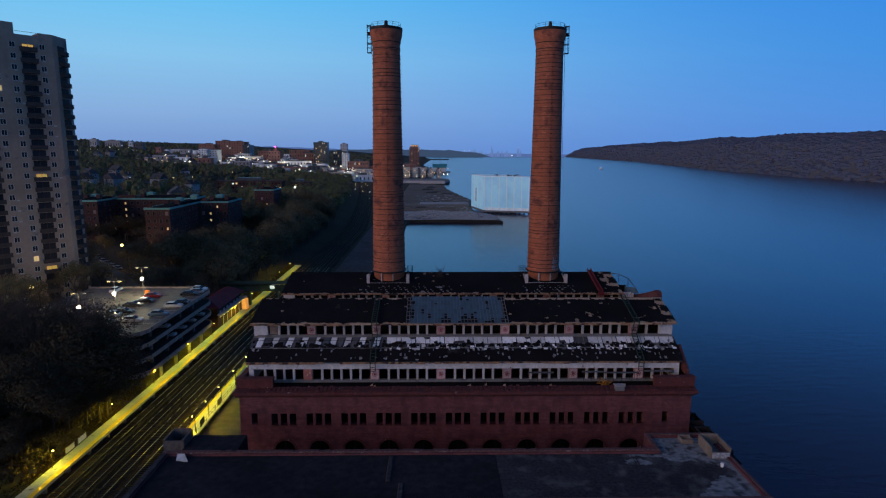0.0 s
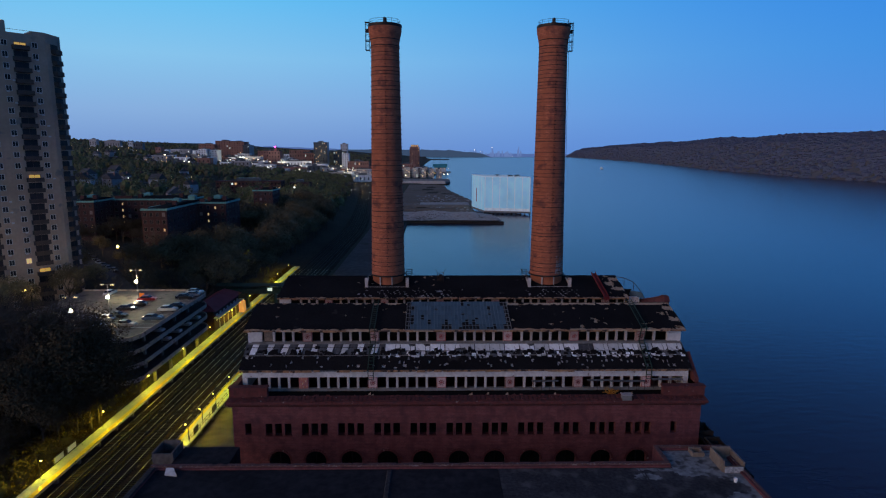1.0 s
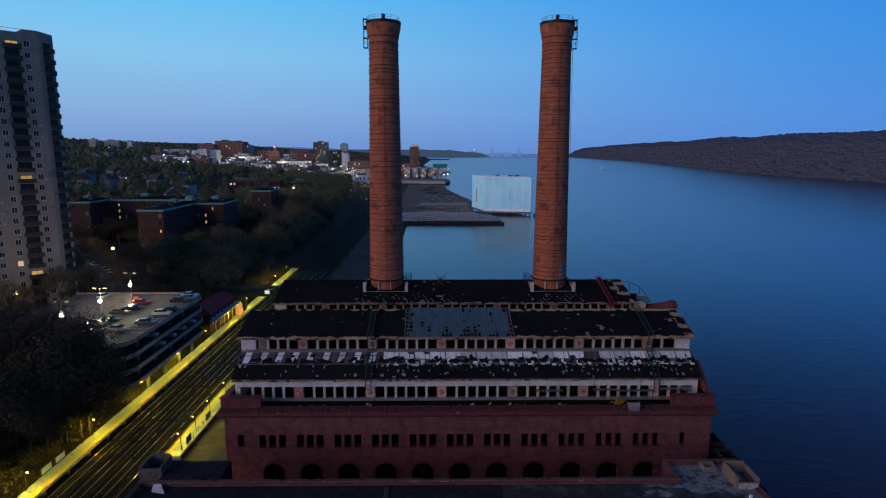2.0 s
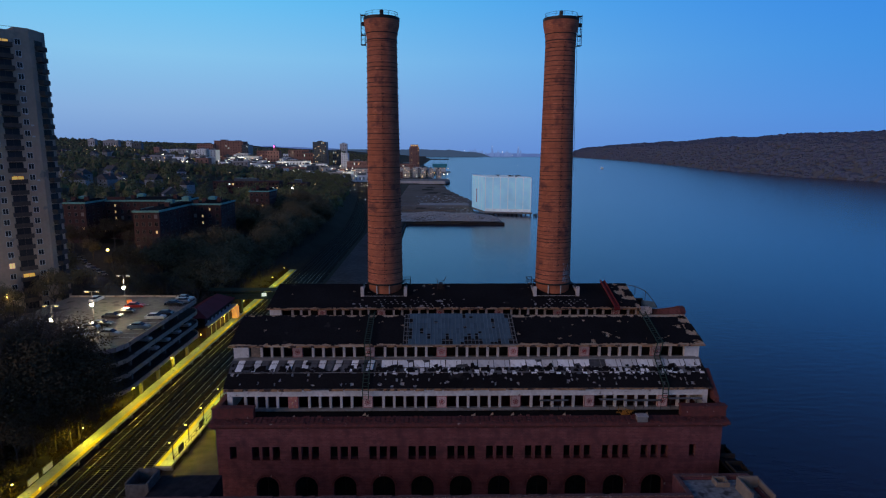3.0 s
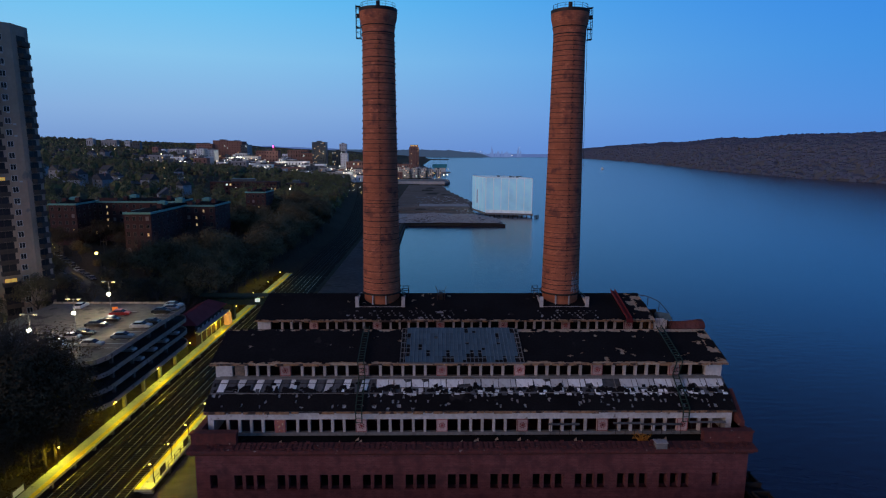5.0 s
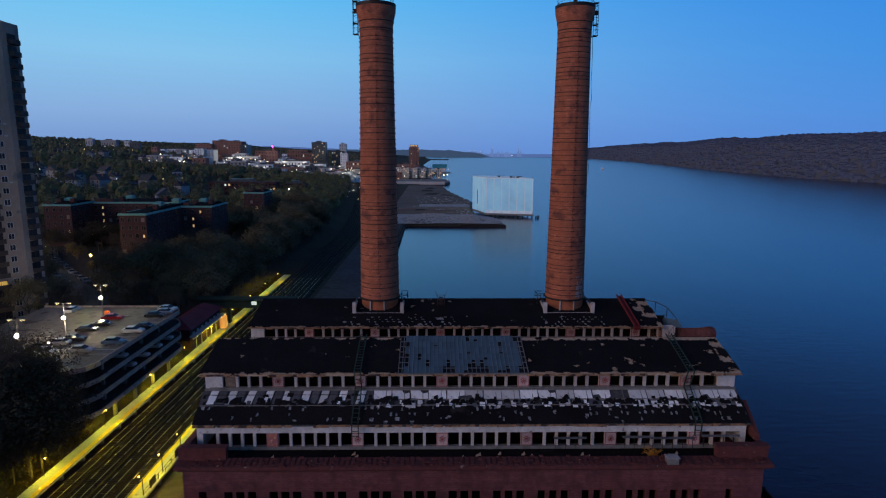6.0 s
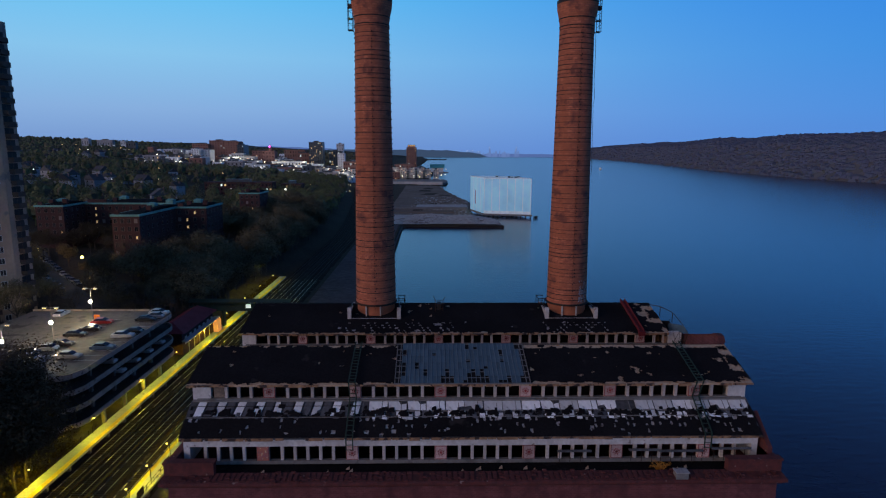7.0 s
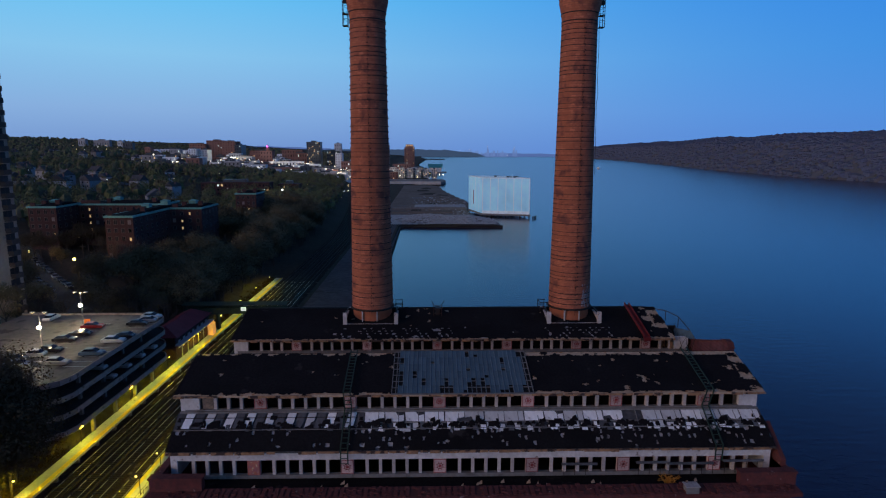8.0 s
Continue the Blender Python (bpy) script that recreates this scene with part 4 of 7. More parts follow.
def lay_pane(kind, w, x, v, broken):
    shape = rng.choice((1, 2, 3, 4)) if rng.random() < broken else 0
    piece("skylight_pane", pane_data[kind, w][shape], deck1, (x, 84.75 + run.y * v, 23.75 + run.z * v + 0.1 + rng.uniform(0, 0.03)), (tilt, 0, rng.uniform(-0.05, 0.05)))


pitch, x = 2.245, EL + 0.6
while x < ER - 1.2:
    if x > -8:
        if rng.random() > 0.03:
            lay_pane("dull" if rng.random() < 0.06 else "pale", 2.14, x + 1.0, 0.67, 0.3 if x > 4 else 0.6)
        for k in range(3):
            if rng.random() < 0.8:
                lay_pane("pale" if rng.random() < 0.7 else "dull", 0.62, x + 0.4 + 0.74 * k + rng.uniform(-0.15, 0.15), 0.47 + rng.uniform(-0.04, 0.03), 0.75)
    else:
        lay_pane("pale", 0.9, x + 0.45, 0.55, 0.45)
        lay_pane("dull", 0.9, x + 1.55, 0.55, 0.3)
        if rng.random() < 0.5:
            lay_pane("dull", 0.62, x + 0.7, 0.47, 0.8)
    x += pitch
for v, x0 in ((0.5, EL), (0.665, -8), (0.8, EL), (0.985, EL)):
    if v == 0.8:
        part("purlin", Mesh().box(EL, 84.75 + run.y * v, 23.86 + run.z * v, -8, 84.75 + run.y * v + 0.07, 23.96 + run.z * v), IRON, deck1)
        continue
    part("purlin", Mesh().box(x0, 84.75 + run.y * v, 23.8 + run.z * v, ER, 84.75 + run.y * v + 0.1, 23.95 + run.z * v), CONCRETE, deck1)
x = -8.0
while x < ER:      # glazing bars between the panes
    part("glazing_bar", Mesh().along_x([(84.75 + run.y * 0.56, 23.9 + run.z * 0.56), (84.75 + run.y * 0.56, 23.98 + run.z * 0.56), (88.8, 26.56), (88.8, 26.48)], x - 0.035, x + 0.035), CONCRETE, deck1)
    x += 2.245
# flaps and lumps of felt hanging over the panes
m = Mesh()
for k in range(230):
    x, v = rng.uniform(EL, ER), 0.5 + abs(rng.gauss(0, 0.09))
    w, h = rng.uniform(0.12, 0.45), rng.uniform(0.2, 0.6)
    y, z = 84.75 + run.y * v, 23.95 + run.z * v
    g, up = run.y / run.length, run.z / run.length
    pts = [(-w, 0), (w, -0.05), (w * rng.uniform(0.4, 1.1), h), (-w * rng.uniform(0.2, 1.0), h * rng.uniform(0.6, 1.1))]
    lift = rng.uniform(0.03, 0.12)
    m.add([(x + a, y + b * g, z + b * up + lift * (b > 0.1)) for a, b in pts] + [(x + a, y + b * g, z + b * up - 0.02) for a, b in pts], [(0, 1, 2, 3), (0, 4, 5, 1), (1, 5, 6, 2), (2, 6, 7, 3), (3, 7, 4, 0)])
part("torn_felt_edge", m, TAR, deck1, "ragged black felt hanging over the panes", kind="stuff")
part("head_beam", Mesh().box(EL, 88.45, 26.42, ER, 88.8, 26.62), CONCRETE, station)

# blue-grey sheeting in the middle of the middle roof
slope = Vector((0, 95.05 - 87.65, 31.1 - 28.83))
st = math.atan2(slope.z, slope.y)
frame2 = part("skylight_frame", Mesh().box(-4.3, 87.6, 28.78, 11.7, 87.8, 28.95), CONCRETE, station, "steel bearers under blue-grey sheeting")
for k in range(8):
    v = k / 7
    y, z = 87.65 + slope.y * v, 28.85 + slope.z * v
    part("bearer", Mesh().box(-4.3, y - 0.06, z, 11.7, y + 0.06, z + 0.07), CONCRETE, frame2)
for x in (-4.25, -3.8, 11.15, 11.6):
    m = Mesh()
    m.tube((x, 87.65, 28.95), (x, 95.0, 31.2), 0.06, sides=4)
    part("bar", m, CONCRETE, frame2)
LONG = 1.31      # length of one sheet up the slope, laid in six courses
bay = Mesh()
bay.box(-0.255, 0, 0, 0.255, LONG, 0.03)
bay.add([(-0.25, 0, 0.03), (-0.2, 0, 0.08), (-0.15, 0, 0.03), (-0.25, LONG, 0.03), (-0.2, LONG, 0.08), (-0.15, LONG, 0.03)], [(0, 1, 4, 3), (1, 2, 5, 4), (0, 2, 1), (3, 4, 5)])
bay_data = bay.data("roof_sheet", BLUE_SHEET)
short = Mesh()
short.v, short.f = [(a, b * 0.55, c) for a, b, c in bay.v], list(bay.f)
short_data = short.data("roof_sheet_broken", BLUE_SHEET)
for i in range(28):
    x = -3.3 + 0.52 * i
    for j in range(6):
        v = j / 6
        torn_out = j == 0 and i in (9, 10, 11, 15, 16, 17, 18, 19) or j == 1 and i in (10, 16, 18)
        lost = rng.random()
        if torn_out or lost < 0.018 or i in (0, 27) and lost < 0.4:
            continue
        y, z = 87.68 + slope.y * v, 28.96 + slope.z * v
        broken = lost < 0.05
        if broken:
            y, z = y + slope.y * 0.07, z + slope.z * 0.07
        piece("roof_sheet", short_data if broken else bay_data, frame2, (x, y, z + 0.012 * (j % 2)), (st, 0, rng.uniform(-0.006, 0.006)))
for i in range(28):
    x = -3.3 + 0.52 * i - 0.26
    part("sheet_rib", Mesh().tube((x, 87.6, 28.98), (x, 95.05, 31.26), 0.045, sides=4), RIB, frame2)
# Black sheet added so gaps in the sheeting look deep.
part("sheeting_void", Mesh().along_x([(87.75, 28.81), (87.75, 28.83), (95.0, 31.09), (95.0, 31.06)], -4.3, 11.7), BLACK, frame2, "black sheet standing in for the void below the sheeting")


# ladders up the roofs
def roof_ladder(x):
    t = thing("roof_ladder", "dark green steel ladder lying up the roofs", "ladder", (x, 85, 23.7), group="roof ladders")
    line = [(84.6, 22.2), (84.6, 24.0), (88.5, 26.75), (87.5, 29.1), (95.1, 31.4)]
    for off in (-0.38, 0.38):
        m = Mesh()
        for (ya, za), (yb, zb) in zip(line[:-1], line[1:]):
            m.tube((x + off, ya, za + 0.12), (x + off, yb, zb + 0.12), 0.085, sides=4)
        part("ladder_rail", m, GREEN_STEEL, t)
    for (ya, za), (yb, zb) in zip(line[:-1], line[1:]):
        k = max(2, int(math.dist((ya, za), (yb, zb)) / 0.55))
        for i in range(k):
            y, z = ya + (yb - ya) * i / k, za + (zb - za) * i / k + 0.14
            part("rung", Mesh().tube((x - 0.38, y, z), (x + 0.38, y, z), 0.05, sides=4), GREEN_STEEL, t)
    return t


roof_ladder(-9.2)
roof_ladder(31.5)

# red steel channel lying up the upper roof
t = thing("steel_channel", "red painted steel channel lying up the black roof", "steel beam", (31.3, 107, 29))
m = Mesh()
m.along_x([(106.4, 29.0), (106.4, 29.12), (115.9, 31.5), (115.9, 31.35)], 30.95, 31.65)
part("web", m, RED_STEEL, t)
for x in (30.9, 31.6):
    part("flange", Mesh().along_x([(106.4, 29.0), (106.4, 29.45), (115.9, 31.85), (115.9, 31.35)], x, x + 0.1), RED_STEEL, t)
part("foot_bracket", Mesh().box(30.8, 106.2, 28.6, 31.8, 106.6, 29.2), RED_STEEL, t)

# raking brick parapet at the river end, with its rusted rail
t = thing("brick_parapet", "raking red brick parapet with rusted rail", "parapet", (38.2, 102, 26.3))
rake = [(96.8, 24), (96.8, 30.7), (97.3, 31.3), (98.2, 31.4), (99.4, 30.9), (103.6, 29.5), (109.3, 27.8), (117, 25.6), (117, 24)]
part("brickwork", Mesh().along_x(rake, 38.2, 38.8), BRICK, t)
m = Mesh()
for (ya, za), (yb, zb) in zip(rake[1:-2], rake[2:-1]):
    m.along_x([(ya, za), (ya, za + 0.16), (yb, zb + 0.16), (yb, zb)], 38.1, 38.9)
part("coping", m, BRICK_TRIM, t)
m = Mesh()
bend = [(35.6, 115.0, 31.0), (36.8, 113.8, 31.0), (38.0, 111.8, 30.6), (38.3, 108.5, 29.6), (38.2, 106.5, 29.0)]
for a, b in zip(bend[:-1], bend[1:]):
    m.tube(a, b, 0.06, sides=5)
for a in bend[1:-1]:
    m.tube(a, (a[0], a[1], a[2] - 1.6), 0.06, sides=4)
part("bent_rail", m, HOOP, t, "rusted bent rail")
part("collapsed_sheet", Mesh().add([(36.6, 109.5, 28.4), (37.8, 105.5, 29.2), (37.8, 107, 29.9), (36.9, 111, 29.2), (36.6, 109.5, 28.35), (37.8, 105.5, 29.15), (37.8, 107, 29.85), (36.9, 111, 29.15)], [(0, 1, 2, 3), (7, 6, 5, 4), (0, 4, 5, 1), (1, 5, 6, 2), (2, 6, 7, 3), (3, 7, 4, 0)]), BLUE_SHEET, t, "pale blue collapsed sheet")
m = Mesh()
rr = random.Random(3)
for k in range(60):
    p = Vector((rr.uniform(35.6, 37.7), rr.uniform(105, 114), 27.2))
    m.tube(p, p + Vector((rr.gauss(0, 0.5), rr.gauss(0, 0.5), rr.uniform(0.6, 2.2))), 0.04, 0.02, 3)
part("fallen_laths", m, TIE, t, "tangle of dark fallen laths", kind="stuff")


# ---- chimneys ----
CHIMNEY_Y = 114.5


def stack_radius(z):
    return float(np.interp(z, [29, 31, 72.5, 77.5], [3.2, 3.15, 2.55, 2.5]))


def chimney(cx, side, seed):
    """A tall round brick chimney with iron hoops; its ladder cage is on the given side."""
    r = random.Random(seed)
    t = thing("chimney", "tall round orange brick chimney bound with iron hoops", "chimney", (cx, CHIMNEY_Y, 29.0), group="power station chimneys")
    prof = [(stack_radius(z), z) for z in np.linspace(31.9, 72.6, 20)]
    prof += [(2.54, 73.1), (2.56, 74.1), (2.66, 74.9), (2.84, 75.7), (2.98, 76.3), (3.02, 77.0), (2.95, 77.5), (2.3, 77.55), (2.2, 76.0)]
    shaft = part("shaft", Mesh().lathe(prof, cx, CHIMNEY_Y, 64), STACK, t, smooth=True)
    part("drum", Mesh().lathe([(2.98, 28.6), (2.98, 31.9)], cx, CHIMNEY_Y, 48), STACK_BASE, t, "smooth orange brick drum", smooth=True)
    part("base_ring", Mesh().ring(cx, CHIMNEY_Y, 31.75, 2.96, 0.4, 0.24), IRON, t)
    z = 32.6
    while z < 73.6:
        hoop = Mesh().ring(cx, CHIMNEY_Y, z, stack_radius(z) - 0.03, 0.06, r.choice((0.06, 0.08, 0.11)))
        for k in range(4):      # clamping lugs
            a = k * math.pi / 2 + 0.12
            px, py = cx + (stack_radius(z) + 0.03) * math.cos(a), CHIMNEY_Y + (stack_radius(z) + 0.03) * math.sin(a)
            hoop.box(px - 0.08, py - 0.08, z - 0.04, px + 0.08, py + 0.08, z + 0.14)
        part("hoop", hoop, HOOP, shaft)
        z += r.choice((0.55, 0.7, 0.8, 0.95, 1.2))
    for z in (73.7, 74.8):
        part("hoop", Mesh().ring(cx, CHIMNEY_Y, z, 2.53 if z < 74 else 2.63, 0.09, 0.14), IRON, shaft)
    part("cap_band", Mesh().ring(cx, CHIMNEY_Y, 77.0, 2.96, 0.09, 0.5), IRON, t, "sooty iron cap band")
    # lightning conductor down the front
    m = Mesh()
    zs = list(np.arange(31, 76, 3))
    for a, b in zip(zs[:-1], zs[1:]):
        m.tube((cx + 0.15, CHIMNEY_Y - stack_radius(a) - 0.06, a), (cx + 0.15, CHIMNEY_Y - stack_radius(b) - 0.06, b), 0.018, sides=4)
    for z in np.arange(33, 74, 1.1):
        m.box(cx + 0.07, CHIMNEY_Y - stack_radius(z) - 0.1, z, cx + 0.23, CHIMNEY_Y - stack_radius(z) + 0.02, z + 0.12)
    for x in (cx - 1.3, cx + 0.9):
        part("drum_post", Mesh().box(x - 0.09, CHIMNEY_Y - 3.05, 29.6, x + 0.09, CHIMNEY_Y - 2.75, 31.75), PIER, t)
    part("conductor", m, HOOP, t, "dark conduit with brackets")
    # railing round the top, beacon, side cage
    rail = Mesh()
    rail.ring(cx, CHIMNEY_Y, 78.25, 2.7, 0.04, 0.04, 32)
    rail.ring(cx, CHIMNEY_Y, 77.9, 2.7, 0.03, 0.03, 32)
    for k in range(12):
        a = 2 * math.pi * k / 12
        rail.tube((cx + 2.7 * math.cos(a), CHIMNEY_Y + 2.7 * math.sin(a), 77.4), (cx + 2.7 * math.cos(a), CHIMNEY_Y + 2.7 * math.sin(a), 78.35), 0.03, sides=4)
    part("top_railing", rail, IRON, t)
    mast = Mesh()
    for k in range(3):
        a = 2 * math.pi * k / 3 + 0.5
        mast.tube((cx + 2.3 * math.cos(a), CHIMNEY_Y + 2.3 * math.sin(a), 77.5), (cx, CHIMNEY_Y, 78.3), 0.06, sides=4)
    part("mast", mast, IRON, t)
    part("beacon", Mesh().lathe([(0.2, 78.0), (0.32, 78.2), (0.34, 78.75), (0.2, 78.9)], cx, CHIMNEY_Y, 10), IRON, t, "dark aviation beacon")
    cage = Mesh()
    x = cx + side * 2.78
    for dy in (-0.5, 0.5):
        for dx in (0, 0.7):
            cage.tube((x + side * dx, CHIMNEY_Y + dy, 73.1), (x + side * dx, CHIMNEY_Y + dy, 78.1), 0.05, sides=4)
    for z in (73.1, 74.7, 76.3, 77.9):
        cage.box(min(x, x + side * 0.75), CHIMNEY_Y - 0.55, z, max(x, x + side * 0.75), CHIMNEY_Y + 0.55, z + 0.07)
    for k in range(11):
        z = 73.2 + 0.44 * k
        cage.tube((x, CHIMNEY_Y - 0.5, z), (x + side * 0.7, CHIMNEY_Y - 0.5, z + (0.44 if k % 2 else -0.1)), 0.03, sides=4)
        cage.tube((x + side * 0.7, CHIMNEY_Y - 0.5, z), (x + side * 0.7, CHIMNEY_Y + 0.5, z), 0.025, sides=4)
    cage.tube((x - side * 0.4, CHIMNEY_Y, 72.6), (x + side * 0.1, CHIMNEY_Y, 73.2), 0.06, sides=4)
    part("ladder_cage", cage, IRON, t, "iron ladder cage")
    part("cage_box", Mesh().box(x + side * 0.3 - 0.25, CHIMNEY_Y - 0.9, 76.1, x + side * 0.3 + 0.25, CHIMNEY_Y - 0.4, 76.7), IRON, t)
    hang = Mesh()
    line = [(2.7, 73), (2.8, 70), (2.78, 66), (2.95, 63.5), (2.78, 62.5), (2.88, 58), (2.98, 52)]
    if side > 0:
        for (ra, za), (rb, zb) in zip(line[:-1], line[1:]):
            hang.tube((cx + side * ra, CHIMNEY_Y - 0.6, za), (cx + side * rb, CHIMNEY_Y - 0.6, zb), 0.035, sides=4)
        part("hanging_cable", hang, IRON, t)
    # curb with short pilasters where it meets the roof
    curb = Mesh().box(cx - 4.0, 110.7, 29.3, cx + 4.0, 110.95, 30.05)
    curb.box(cx - 4.0, 111.0, 29.6, cx - 3.7, 117.0, 31.0).box(cx + 3.7, 111.0, 29.6, cx + 4.0, 117.0, 31.0)
    part("roof_curb", curb, PIER, t, "concrete curb round the chimney foot")
    for x in (cx - 3.8, cx + 3.8):
        part("pilaster", Mesh().box(x - 0.28, 110.6, 29.4, x + 0.28, 111.1, 31.7), PIER, t)
        part("pilaster_brace", Mesh().tube((x, 111.0, 31.5), (x, 115.4, 31.4), 0.1, sides=4), IRON, t)
    # Black box painted as the shade inside the curb.
    part("void", Mesh().box(cx - 3.7, 111.0, 29.4, cx + 3.7, 117.0, 30.05), BLACK, t)
    for y in (114.5, 116.6):
        for xx in (3.5, 4.5):
            part("platform_post", Mesh().tube((cx - side * xx, y, 30), (cx - side * xx, y, 32.3), 0.06, sides=4), IRON, t)
        for z in (31.4, 32.2):
            part("platform_rail", Mesh().tube((cx - side * 3.4, y, z), (cx - side * 4.6, y, z), 0.06, sides=4), IRON, t)
    part("platform_rail", Mesh().tube((cx - side * 4.5, 114.4, 32.2), (cx - side * 4.5, 116.7, 32.2), 0.06, sides=4), IRON, t)
    return t, shaft


ca, shaft_a = chimney(-8.8, -1, 3)
cb, shaft_b = chimney(21.74, 1, 5)
# a pale repair low on one shaft
m = Mesh()
for i in range(26):
    for j in range(20):
        a0, a1 = radians(-68 + i * 1.7), radians(-68 + (i + 1) * 1.7)
        z0, z1 = 31.95 + j * 0.2, 32.15 + j * 0.2
        if fbm(i * 0.35, j * 0.3, 1.0) < -0.12 + 0.5 * abs(j / 10 - 0.8) or (j % 3 == 0 and fbm(i, j, 0.7) > 0.1):
            continue
        r0, r1 = stack_radius(z0) + 0.02, stack_radius(z1) + 0.02
        m.quad(*[(21.74 + r * math.cos(a), CHIMNEY_Y + r * math.sin(a), z) for r, a, z in ((r0, a0, z0), (r0, a1, z0), (r1, a1, z1), (r1, a0, z1))])
part("repair_patch", m, PATCH, shaft_b, "pale render repair")
# vent on the upper ridge
t = thing("roof_vent", "rusted lattice vent on the roof ridge", "roof vent", (1.2, 114, 30.6))
part("vent_box", Mesh().box(0.9, 113.2, 30.3, 1.6, 114.6, 31.7), IRON, t)
m = Mesh()
for x in (0.65, 1.85):
    m.tube((x, 113, 30.2), (x, 113, 32.3), 0.06, sides=4).tube((x, 113, 32.3), (x + (0.35 if x > 1 else -0.35), 113, 33.0), 0.05, sides=4)
for z in (30.9, 31.6, 32.2):
    m.tube((0.65, 113, z), (1.85, 113, z + 0.1), 0.05, sides=4)
part("vent_frame", m, HOOP, t)

# ---- things on the ledges ----
t = thing("utility_box", "pale grey metal box on the brick cornice", "box", (27.2, 81.3, 20.6))
part("cabinet", Mesh().box(26.7, 81.3, 20.4, 28.0, 82.2, 21.15), CONCRETE, t)
part("lid", Mesh().box(26.6, 81.2, 21.15, 28.1, 82.3, 21.22), PIER, t)
# Branching thin tubes for what looks like an orange bush.
t = thing("rusted_frame", "orange rusted steel frame beside the cornice", "steel frame", (25.6, 83.6, 20.4))
m = Mesh()
rng = random.Random(21)
for k in range(34):
    a = Vector((25.7 + rng.uniform(-0.35, 0.35), 83.6 + rng.uniform(-0.3, 0.3), 20.15))
    b = a + Vector((rng.gauss(0, 0.35), rng.gauss(0, 0.2), rng.uniform(0.3, 1.0)))
    m.tube(a, b, 0.035, 0.03, 4)
    m.tube(b, b + Vector((rng.gauss(0, 0.65), rng.gauss(0, 0.2), rng.uniform(-0.1, 0.7))), 0.03, 0.015, 4)
part("bent_members", m, BUSH_ORANGE, t)
for x0, x1, z in ((14.3, 18.2, 22.0), (22.5, 25.8, 22.1), (25.9, 31.0, 21.95), (32.0, 36.5, 22.2)):
    t = thing("loose_gutter", "loose grey gutter hanging across broken openings", "gutter", (x0, 84.6, z), group="loose gutters")
    part("trough", Mesh().along_x([(84.5, z - 0.06), (84.5, z + 0.2), (84.55, z + 0.2), (84.6, z + 0.04), (84.9, z + 0.04), (84.9, z - 0.02)], x0, x1), DULL_SHEET, t)
    for x in np.arange(x0 + 0.3, x1, 1.2):
        part("strap", Mesh().tube((x, 84.7, z - 1.5), (x, 84.75, z + 0.1), 0.04, sides=4), IRON, t)
rng = random.Random(33)
for k in range(14):
    x, y = rng.uniform(-26, 33), rng.uniform(83.4, 84.6)
    t = thing("debris_scrap", "pale scrap of fallen debris on the ledge", "debris", (x, y, 20.15), group="ledge debris")
    s = rng.uniform(0.15, 0.5)
    part("scrap", Mesh().add([(x, y, 20.16), (x + s, y + 0.1, 20.17), (x + s * 0.9, y + 0.4, 20.23 + s * 0.4), (x + 0.1, y + 0.35, 20.19), (x, y, 20.14), (x + s, y + 0.1, 20.15), (x + s * 0.9, y + 0.4, 20.15), (x + 0.1, y + 0.35, 20.15)],
                             [(0, 1, 2, 3), (7, 6, 5, 4), (0, 4, 5, 1), (1, 5, 6, 2), (2, 6, 7, 3), (3, 7, 4, 0)]), DECK, t)

# ---- low annex in front ----
LOW = 18.4
NEW_FELT = material("newer_roof_felt", (0.018, 0.018, 0.023), (0.034, 0.034, 0.04), 0.9, fine=1.2, coarse=0.16, stain=(0.045, 0.044, 0.05), stain_at=0.6, stain_soft=0.2, bump=0.6, spec=0.1)
WORN_COPING = material("worn_brick_coping", (0.17, 0.085, 0.08), (0.09, 0.05, 0.05), 0.95, fine=2.0, coarse=0.5, stain=(0.3, 0.25, 0.24), stain_at=0.6, stain_soft=0.1)
annex = thing("annex", "low flat-roofed brick annex with stained roof felt", "building", (1.6, 62, 2.0))
part("annex_wall", Mesh().box(-33.2, 57.0, 2, 36.4, 57.6, LOW).box(-33.2, 57.6, 2, -32.6, 67.4, LOW).box(35.8, 57.6, 2, 36.4, 71.9, LOW).box(-33.2, 67.4, 2, 28.2, 68.0, LOW).box(28.2, 71.4, 2, 35.8, 72.0, LOW).box(27.7, 68.0, 2, 28.2, 72.0, LOW), BRICK, annex)
part("annex_roof", Mesh().prism([(7.6, 57.6), (35.8, 57.6), (35.8, 71.4), (28.2, 71.4), (28.2, 67.4), (7.6, 67.4)], LOW - 0.5, LOW - 0.25), LOW_ROOF, annex, "old black felt with damp stains")
part("annex_roof", Mesh().box(-32.6, 57.6, LOW - 0.5, 7.55, 67.4, LOW - 0.235), NEW_FELT, annex, "newer smooth black felt")
for x in np.arange(9.6, 28, 2.1):
    part("felt_seam", Mesh().box(x, 57.7, LOW - 0.25, x + 0.07, 67.3, LOW - 0.225), LOW_ROOF, annex)
m = Mesh()
xs, ys = np.arange(20.5, 35.9, 0.17), np.arange(57.7, 71.4, 0.17)
